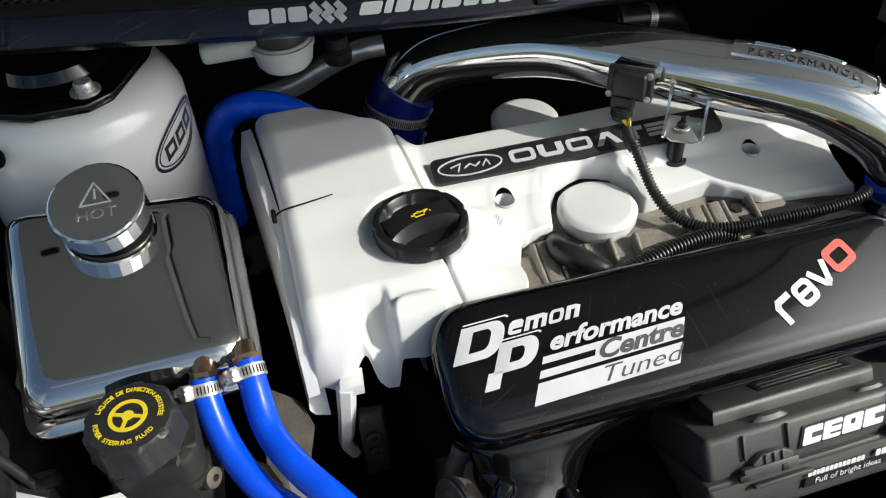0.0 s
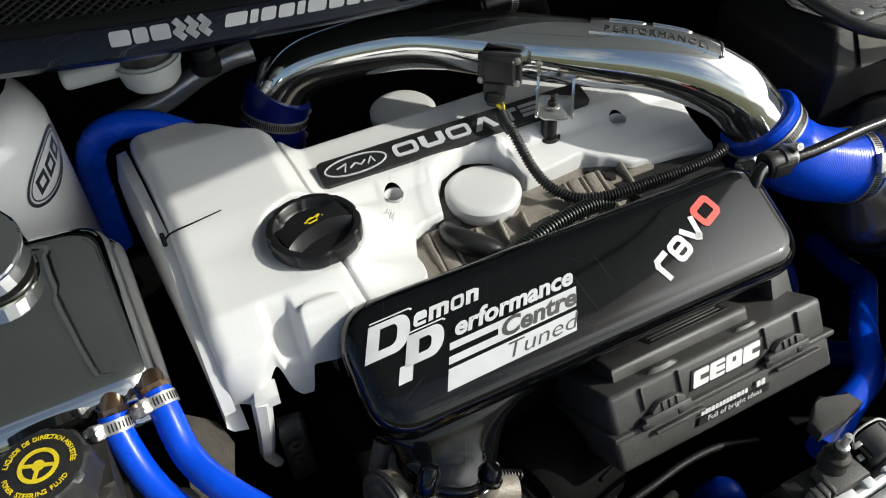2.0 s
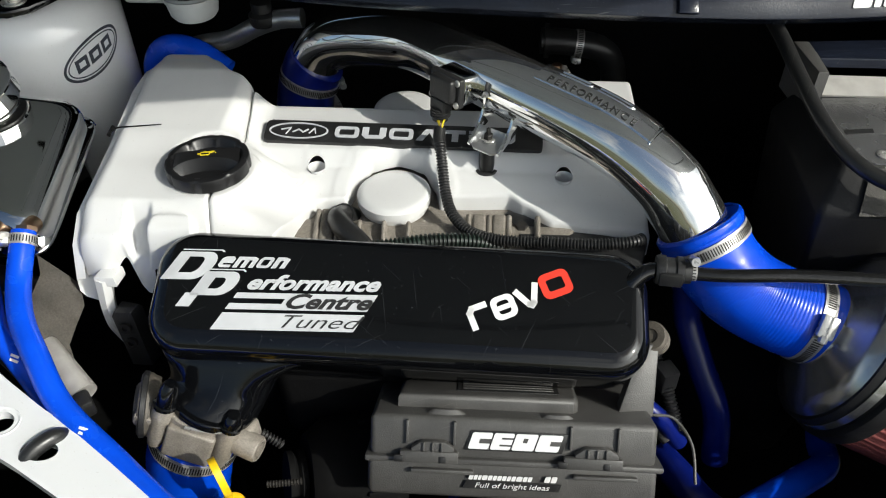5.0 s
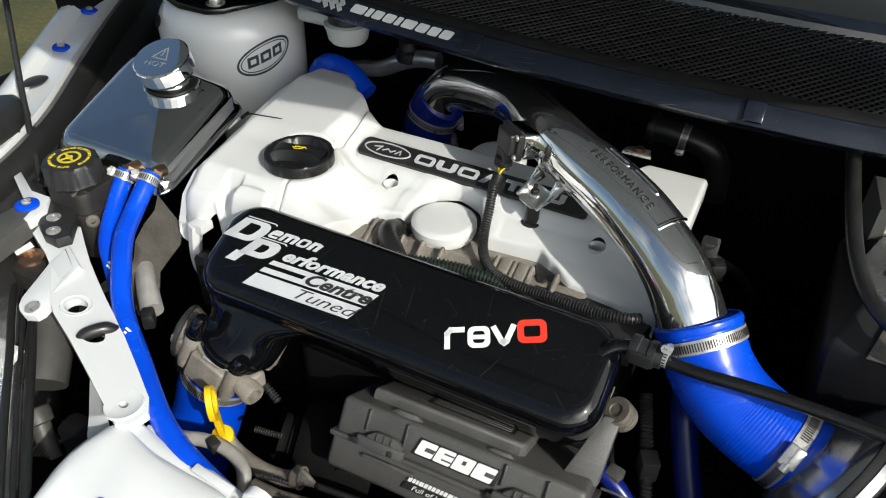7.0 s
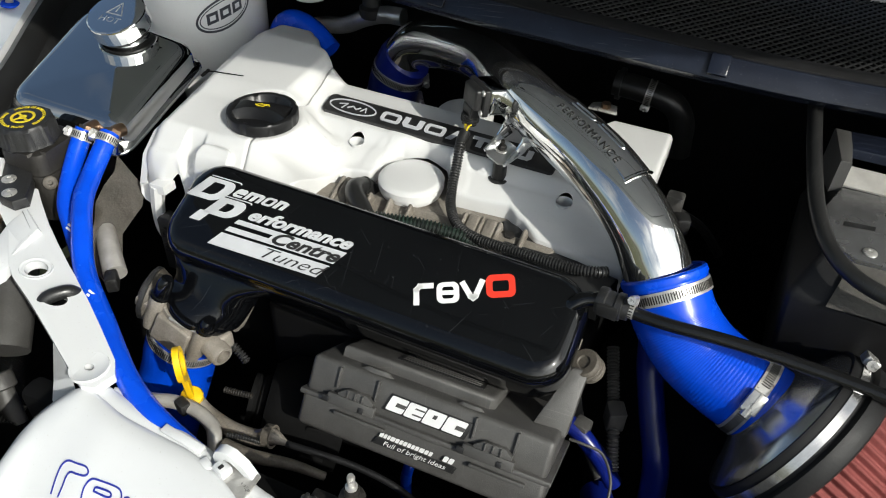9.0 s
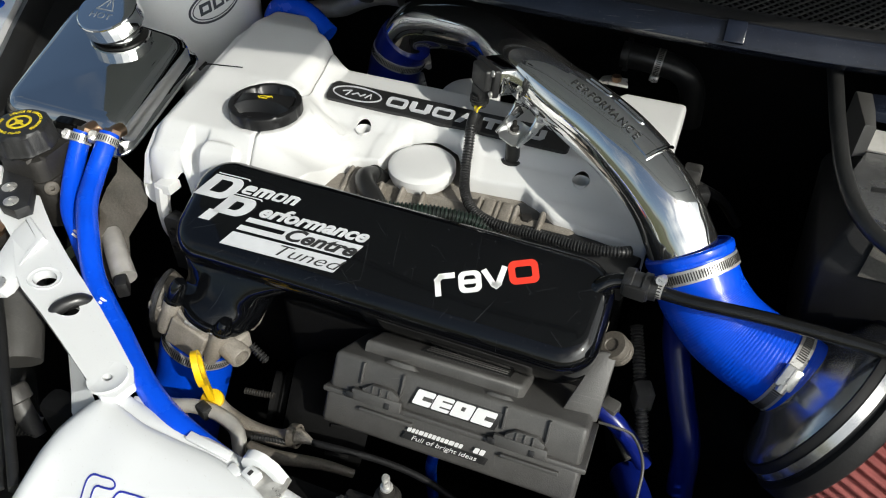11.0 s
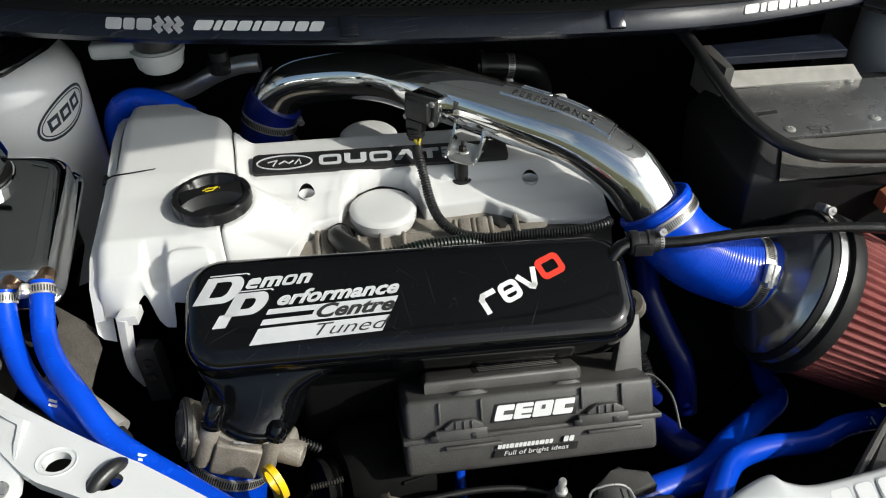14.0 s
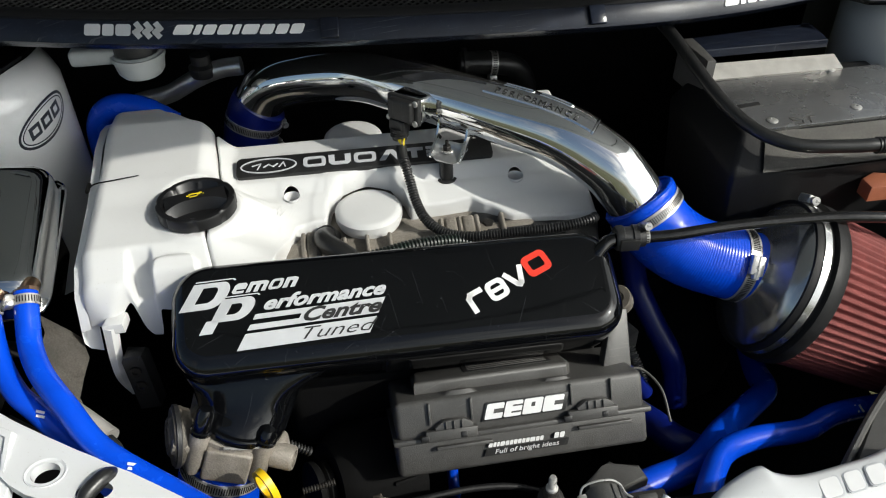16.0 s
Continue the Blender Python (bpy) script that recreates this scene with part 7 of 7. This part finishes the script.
dipstick()
ap = thing("alloy_pipe", "dull alloy pipe end beside the blue hoses", "pipe", (-0.2, -0.2, 0.76))
part("pipe", tube([(-0.275, -0.146, 0.762), (-0.248, -0.172, 0.770), (-0.220, -0.197, 0.768), (-0.194, -0.219, 0.759)], lambda t: 0.0105 + 0.003 * t, 20), DULL, ap)
part("strap", box((0.014, 0.02, 0.02), at(-0.186, -0.232, 0.762) @ Matrix.Rotation(radians(40), 4, "Z"), 0.003), PLASTIC, ap)

# ---------- brake reservoir and parts behind ----------
bres = thing("brake_reservoir", "milky white brake fluid reservoir with a black cap under the cowl", "fluid reservoir", (-0.18, 0.2, 0.9))
part("bottle", lathe([(0, -0.027), (0.024, -0.026), (0.028, -0.021), (0.030, -0.010), (0.031, 0.0), (0.028, 0.003), (0, 0.003)], at(-0.172, 0.198, 0.972), 36), RESERVOIR, bres)
part("side_tank", box((0.060, 0.032, 0.020), at(-0.222, 0.205, 0.972), 0.006, 3), RESERVOIR, bres)
part("cap", lathe([(0.026, 0.0), (0.026, 0.014), (0.024, 0.017), (0, 0.017)], at(-0.172, 0.198, 0.975), 36, lambda a, h: 1.0 + 0.02 * math.cos(a * 18)), PLASTIC, bres)
part("rim", lathe([(0.027, -0.004), (0.0325, -0.004), (0.0325, 0.001), (0.027, 0.001)], at(-0.172, 0.198, 0.972), 36), RESERVOIR, bres)

mt = thing("strut_mount", "black strut top mount plate with a washer and bolt", "strut mount", (-0.37, 0.17, 0.98))
part("plate", prism([(-0.455, 0.14), (-0.40, 0.116), (-0.350, 0.116), (-0.330, 0.130), (-0.300, 0.20), (-0.29, 0.26), (-0.36, 0.30), (-0.46, 0.28), (-0.48, 0.20)], 0.977, 0.985, Matrix(), 0.003), GLOSS, mt)
part("dome", lathe([(0.055, 0.0), (0.050, 0.010), (0.030, 0.016), (0, 0.018)], at(-0.385, 0.215, 0.985), 36), GLOSS, mt)
part("washer", lathe([(0.0135, 0), (0.0135, 0.002), (0, 0.002)], at(-0.352, 0.140, 0.985), 28), STEEL, mt)
part("bolt", lathe([(0.0085, 0.002), (0.0085, 0.009), (0.0075, 0.0105), (0, 0.0105)], at(-0.352, 0.140, 0.985), 24), STEEL, mt)
mt2 = thing("strut_mount", "black strut top mount plate with a yellowed bolt", "strut mount", (0.8, 0.16, 0.99))
part("plate", prism([(0.715, 0.145), (0.735, 0.118), (0.77, 0.112), (0.86, 0.12), (0.92, 0.20), (0.86, 0.28), (0.74, 0.24)], 0.990, 0.998, Matrix(), 0.003), GLOSS, mt2)
part("bolt", lathe([(0.013, 0), (0.013, 0.003), (0.009, 0.003), (0.009, 0.011), (0.007, 0.013), (0, 0.013)], at(0.752, 0.136, 0.998), 24), BRASS, mt2)

# logo on the tower, wrapped round its side
lgo = bmesh.new()


def tower_spot(u, v):
    a = radians(-27) + u / 0.110
    r = 0.1088
    return Vector((-0.385 + r * math.cos(a), 0.205 + r * math.sin(a), 0.914 + v))


def tower_ring(rx, ry, w, tilt=0.25):
    pts = []
    for i in range(49):
        q = 2 * math.pi * i / 48
        for k, e in ((0, 0.0), (1, w)):
            u, v = (rx - e) * math.cos(q), (ry - e) * math.sin(q)
            pts.append(tower_spot(u + 0.0, v + tilt * u))
    vs = [lgo.verts.new(p) for p in pts]
    for i in range(48):
        lgo.faces.new((vs[2 * i], vs[2 * i + 2], vs[2 * i + 3], vs[2 * i + 1]))


tower_ring(0.044, 0.0235, 0.0034)
tower_ring(0.0385, 0.0185, 0.0016)
for u0, u1 in ((-0.028, -0.011), (-0.008, 0.009), (0.012, 0.028)):
    q = [tower_spot(u, v + 0.25 * u) for u, v in ((u0, -0.0075), (u1, -0.0075), (u1, 0.0085), (u0, 0.0085))]
    q2 = [tower_spot(u, v + 0.25 * u) for u, v in ((u0 + 0.0045, -0.003), (u1 - 0.004, -0.003), (u1 - 0.004, 0.004), (u0 + 0.0045, 0.004))]
    a, b = [lgo.verts.new(p) for p in q], [lgo.verts.new(p) for p in q2]
    for i in range(4):
        lgo.faces.new((a[i], a[(i + 1) % 4], b[(i + 1) % 4], b[i]))
tl = thing("oval_decal", "dark oval outline decal on the white strut tower", "decal", (-0.33, 0.11, 0.91))
part("decal", lgo, DARKV, tl)
th = thing("tower_hole", "dark hole in the strut tower", "hole", (-0.45, 0.12, 0.955))
part("plug", lathe([(0.0095, 0.0), (0.008, -0.001), (0, -0.002)], at_frame((-0.4365, 0.108, 0.954), (-0.4, -0.80, 0.40)), 24), DARK, th)

# decals on the cowl
def cowl_word(x, widths, height, gap, slant, material, label):
    for w in widths:
        o = [(px + slant * py, py) for px, py in rounded(w, height, min(w, height) * 0.2, 3)]
        part("decal_block", prism(o, 0, 0.0006, cowl_at(x + w / 2)), material, cowl_thing, label)
        x += w + gap
    return x


x = cowl_word(-0.197, (0.017, 0.012, 0.016), 0.0130, 0.002, 0.0, GREYV, "pale grey block decal")
for k in range(3):
    zig = stroke(bmesh.new(), [(0.0, -0.007), (-0.004, -0.0025), (0.001, 0.0015), (-0.003, 0.0065)], 0.006, cowl_at(x + 0.007))
    part("decal_wave", zig, GREYV, cowl_thing, "pale grey wavy decal")
    x += 0.0105
for x in (-0.102, 0.545):
    cowl_word(x, (0.019, 0.007, 0.013, 0.014, 0.007, 0.017, 0.014, 0.013, 0.014), 0.0112, 0.0026, 0.4, VINYL, "white slanted block decal")
for x in (0.065, 0.376, -0.405):
    m = cowl_at(x)
    part("clip", box((0.020, 0.023, 0.006), m @ at(0, -0.001, 0.002), 0.0015), COWL, cowl_thing)

# ---------- lower right hoses, and machinery in shade colours ---
for pts, r, mtl, lbl in (
        ([(0.27, -0.34, 0.70), (0.33, -0.315, 0.695), (0.395, -0.290, 0.680), (0.453, -0.240, 0.655), (0.520, -0.190, 0.630), (0.556, -0.160, 0.615), (0.568, -0.120, 0.60), (0.59, -0.06, 0.58)], 0.0155, BLUE, "blue silicone hose low in the bay"),
        ([(0.36, -0.37, 0.715), (0.385, -0.335, 0.715), (0.416, -0.300, 0.708), (0.460, -0.283, 0.700), (0.525, -0.272, 0.685), (0.571, -0.256, 0.682), (0.64, -0.240, 0.665), (0.72, -0.23, 0.65)], 0.0125, BLUE, "blue silicone hose with a white mark low in the bay"),
        ([(0.385, -0.060, 0.815), (0.394, -0.064, 0.775), (0.401, -0.072, 0.740), (0.418, -0.100, 0.700), (0.437, -0.131, 0.660), (0.445, -0.15, 0.60)], 0.0145, SHADED_BLUE, "blue silicone hose coloured dark for the shade beside the plenum"),
        ([(0.30, -0.13, 0.66), (0.335, -0.140, 0.690), (0.372, -0.150, 0.672), (0.40, -0.15, 0.63)], 0.010, SHADED_BLUE, "blue silicone hose coloured dark for the shade behind the fuse box"),
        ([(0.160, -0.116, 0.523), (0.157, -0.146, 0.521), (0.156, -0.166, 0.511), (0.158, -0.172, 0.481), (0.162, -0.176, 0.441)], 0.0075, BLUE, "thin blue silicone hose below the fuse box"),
        ([(0.385, -0.150, 0.60), (0.400, -0.182, 0.61), (0.420, -0.218, 0.615), (0.470, -0.240, 0.60)], 0.018, SHADED_BLUE, "blue hose coloured dark for the shade"),
        ([(0.20, -0.335, 0.62), (0.185, -0.318, 0.66), (0.19, -0.30, 0.60)], 0.014, BLUE, "blue hose low in front of the fuse box")):
    hose = bent_hose("coolant_hose", pts, r, mtl, lbl, group="blue hoses")
    if "white mark" in lbl:
        for k in range(2):
            part("white_mark", box((0.0022, 0.009, 0.0008), at(0.598 + 0.006 * k, -0.2555, 0.6862 - 0.001 * k) @ Matrix.Rotation(radians(24), 4, "Z") @ Matrix.Rotation(radians(32), 4, "X")), VINYL, hose, "small white printed mark")
bp = thing("blue_plate", "flat blue painted plate in the gap behind the fuse box", "plate", (0.17, -0.16, 0.72))
part("plate", prism([(0.138, -0.146), (0.146, -0.122), (0.196, -0.128), (0.194, -0.146), (0.164, -0.150)], 0.700, 0.706, Matrix(), 0.001), BLUE, bp)

# block, gearbox and alternator take a near-black colour in place of deep shade
blk = thing("engine_block", "engine block low in the bay, coloured near-black for shade", "engine block", (0.1, -0.05, 0.5))
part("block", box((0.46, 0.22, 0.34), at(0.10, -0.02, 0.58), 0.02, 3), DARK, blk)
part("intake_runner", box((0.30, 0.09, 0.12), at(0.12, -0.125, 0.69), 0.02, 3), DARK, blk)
gb = thing("gearbox", "gearbox casing low beside the engine, coloured near-black for shade", "gearbox", (0.5, -0.02, 0.5))
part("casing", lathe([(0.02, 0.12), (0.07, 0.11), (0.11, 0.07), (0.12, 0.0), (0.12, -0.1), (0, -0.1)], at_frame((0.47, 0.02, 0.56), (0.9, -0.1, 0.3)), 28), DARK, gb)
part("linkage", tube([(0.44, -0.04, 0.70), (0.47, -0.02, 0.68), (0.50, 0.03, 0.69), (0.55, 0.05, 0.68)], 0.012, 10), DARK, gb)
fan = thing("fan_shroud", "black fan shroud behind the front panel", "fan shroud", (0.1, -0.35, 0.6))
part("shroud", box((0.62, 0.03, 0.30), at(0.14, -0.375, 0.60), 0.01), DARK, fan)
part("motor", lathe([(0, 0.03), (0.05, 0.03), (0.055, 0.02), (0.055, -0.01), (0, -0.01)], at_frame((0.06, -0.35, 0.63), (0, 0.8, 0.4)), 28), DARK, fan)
alt = thing("alternator", "alternator below the fuse box, coloured near-black for shade", "alternator", (0.05, -0.22, 0.62))
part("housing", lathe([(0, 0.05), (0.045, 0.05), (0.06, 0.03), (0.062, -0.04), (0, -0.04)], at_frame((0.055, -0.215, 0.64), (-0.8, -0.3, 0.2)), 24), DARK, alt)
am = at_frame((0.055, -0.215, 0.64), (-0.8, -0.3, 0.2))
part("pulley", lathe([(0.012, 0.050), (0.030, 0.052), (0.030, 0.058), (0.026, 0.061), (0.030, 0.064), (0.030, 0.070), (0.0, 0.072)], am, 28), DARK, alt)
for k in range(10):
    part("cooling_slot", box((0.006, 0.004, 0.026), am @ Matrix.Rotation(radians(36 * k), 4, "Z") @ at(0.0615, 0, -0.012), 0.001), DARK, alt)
br = thing("grey_cable", "dusty black cable and pipe run below the fuse box", "cable", (0.2, -0.32, 0.70))
part("cable", tube([(0.082, -0.298, 0.698), (0.115, -0.294, 0.697), (0.156, -0.287, 0.690), (0.20, -0.285, 0.680), (0.25, -0.29, 0.66)], 0.0036, 12), RIMBLACK, br)
part("sheath", tube([(0.030, -0.332, 0.706), (0.060, -0.329, 0.704), (0.100, -0.316, 0.696), (0.13, -0.305, 0.680)], lambda t: 0.0085 - 0.004 * t, 14), TAN, br, "dusty tapered sheath")
part("sleeve", corrugated([(0.024, -0.318, 0.704), (0.045, -0.312, 0.702), (0.060, -0.307, 0.697)], 0.0030, 0.0028), PLASTIC, br)
part("sleeve", corrugated([(-0.012, -0.272, 0.706), (0.006, -0.270, 0.707), (0.020, -0.267, 0.707)], 0.0036, 0.0028), GRIME, br)
lm = thing("engine_loom", "dusty black wiring loom in the shade beside the fuse box", "wiring", (0.37, -0.11, 0.66))
part("cable", tube([(0.345, -0.168, 0.700), (0.362, -0.168, 0.700), (0.382, -0.166, 0.692), (0.398, -0.188, 0.680), (0.40, -0.22, 0.66)], 0.0016, 8), GREYPL, lm)
part("cable", corrugated([(0.356, -0.040, 0.72), (0.370, -0.080, 0.70), (0.383, -0.117, 0.68), (0.395, -0.15, 0.65)], 0.0075, 0.004), GREYPL, lm)
part("cable", tube([(0.315, -0.055, 0.69), (0.335, -0.09, 0.67), (0.350, -0.118, 0.66), (0.385, -0.158, 0.64)], 0.006, 12), GREYPL, lm)
part("connector", box((0.020, 0.022, 0.030), at(0.381, -0.110, 0.690) @ Matrix.Rotation(radians(25), 4, "Z"), 0.003), GREYPL, lm)
part("connector", box((0.018, 0.018, 0.024), at(0.352, -0.140, 0.688) @ Matrix.Rotation(radians(-15), 4, "Z"), 0.003), GREYPL, lm)

# rear of the engine, in shade
hh = thing("heater_hose", "black heater hose with a clamp at the back of the bay", "hose", (0.3, 0.3, 0.85))
part("hose", tube([(0.245, 0.300, 0.870), (0.285, 0.300, 0.868), (0.325, 0.302, 0.858), (0.345, 0.306, 0.83), (0.35, 0.31, 0.78)], 0.017, 18), RUBBER, hh)
part("flange", lathe([(0.010, 0), (0.022, 0), (0.022, 0.006), (0.010, 0.006)], at_frame((0.250, 0.300, 0.870), (1, 0, 0)), 24), PLASTIC, hh)
hose_clamp("hose_clamp", (0.295, 0.300, 0.8665), (1, 0, -0.1), 0.0172, 0.010, 4.4)
sb = thing("lifting_eye", "zinc plated bracket behind the engine cover", "bracket", (0.255, 0.175, 0.88))
part("eye", prism([(-0.018, -0.008), (0.018, -0.008), (0.014, 0.010), (-0.006, 0.012), (-0.016, 0.006)], 0, 0.003, at(0.257, 0.178, 0.893), 0.0008), STEEL, sb)
part("bolt", lathe([(0.006, 0), (0.006, 0.006), (0, 0.007)], at(0.259, 0.178, 0.896), 6), BRASS, sb)
cn = thing("coil_connector", "small dark wiring connectors at the end of the cover", "connector", (0.375, 0.08, 0.8))
for k, (x, y, z) in enumerate(((0.372, 0.10, 0.84), (0.385, 0.075, 0.83), (0.380, 0.045, 0.825))):
    part("plug", box((0.020, 0.018, 0.022), at(x, y, z) @ Matrix.Rotation(radians(20 * k), 4, "Z"), 0.003), GREYPL if k != 1 else PLASTIC, cn)
part("tab", box((0.018, 0.022, 0.004), at(0.374, 0.030, 0.838), 0.001), STEEL, cn)
part("cable", tube([(0.372, 0.10, 0.83), (0.41, 0.12, 0.80), (0.44, 0.16, 0.74)], 0.006, 8), RUBBER, cn)

# shield beside the tank hoses
sh = thing("heat_shield", "crumpled dull metal heat shield below the header tank", "heat shield", (-0.25, -0.12, 0.78))
bm = bmesh.new()
random.seed(5)
gr = [[bm.verts.new((-0.254 + 0.030 * i / 4 + 0.006 * math.sin(j * 1.7), -0.120 - 0.09 * j / 6, 0.845 - 0.085 * j / 6 - 0.010 * i + random.uniform(-0.004, 0.004))) for i in range(5)] for j in range(7)]
for a, b in zip(gr, gr[1:]):
    for i in range(4):
        bm.faces.new((a[i], a[i + 1], b[i + 1], b[i]))
bmesh.ops.solidify(bm, geom=list(bm.faces), thickness=0.0015)
part("shield", bm, TAN, sh)
bw = thing("belt_guard", "black plastic belt guard beside the cover strap", "guard", (-0.165, -0.15, 0.74))
part("guard", prism([(-0.183, -0.150), (-0.162, -0.150), (-0.158, -0.134), (-0.180, -0.130)], 0.72, 0.800, Matrix(), 0.006), PLASTIC, bw)
for k in range(2):
    part("stud", lathe([(0.006, 0), (0.006, 0.004), (0.003, 0.004), (0.003, 0.001), (0, 0.001)], at_frame((-0.1725, -0.1505, 0.780 - 0.022 * k), (0, -1, 0.2)), 16), GRIME, bw)

fc = thing("filter_clip", "steel clamp screw on top of the air filter rim", "clamp", (0.58, -0.06, 0.87))
clip_at = FM.inverted() @ Vector((0.575, -0.097, 0.851))
q = FM @ Matrix.Rotation(math.atan2(clip_at.y, clip_at.x), 4, "Z") @ at(0.096, 0, 0.033)
part("housing", box((0.010, 0.022, 0.014), q, 0.002), STEEL, fc)
part("screw", lathe([(0, -0.016), (0.005, -0.016), (0.005, -0.010), (0.003, -0.009), (0.003, 0.014), (0, 0.014)], q @ Matrix.Rotation(radians(90), 4, "X"), 8), STEEL, fc)
pb = thing("copper_bracket", "copper-coloured bracket beside the air filter", "bracket", (0.66, -0.06, 0.83))
part("bracket", prism([(0.0, 0.0), (0.05, 0.0), (0.05, 0.02), (0.02, 0.03), (0.0, 0.02)], 0, 0.02, at(0.655, -0.09, 0.845), 0.003), mat("copper_plastic", (0.45, 0.16, 0.08), 0.45, color2=(0.33, 0.11, 0.06)), pb)

# opposite headlamp edge
hl = thing("headlamp", "dark back edge of the headlamp beside the bumper", "headlamp", (0.60, -0.33, 0.7))
part("housing", prism([(0.495, -0.368), (0.572, -0.300), (0.66, -0.24), (0.80, -0.24), (0.80, -0.40), (0.52, -0.385)], 0.66, 0.752, Matrix(), 0.006, 3), GREYPL, hl)
part("rim", tube([(0.492, -0.366, 0.752), (0.572, -0.298, 0.755), (0.66, -0.238, 0.758)], 0.004, 8), GREYPL, hl)
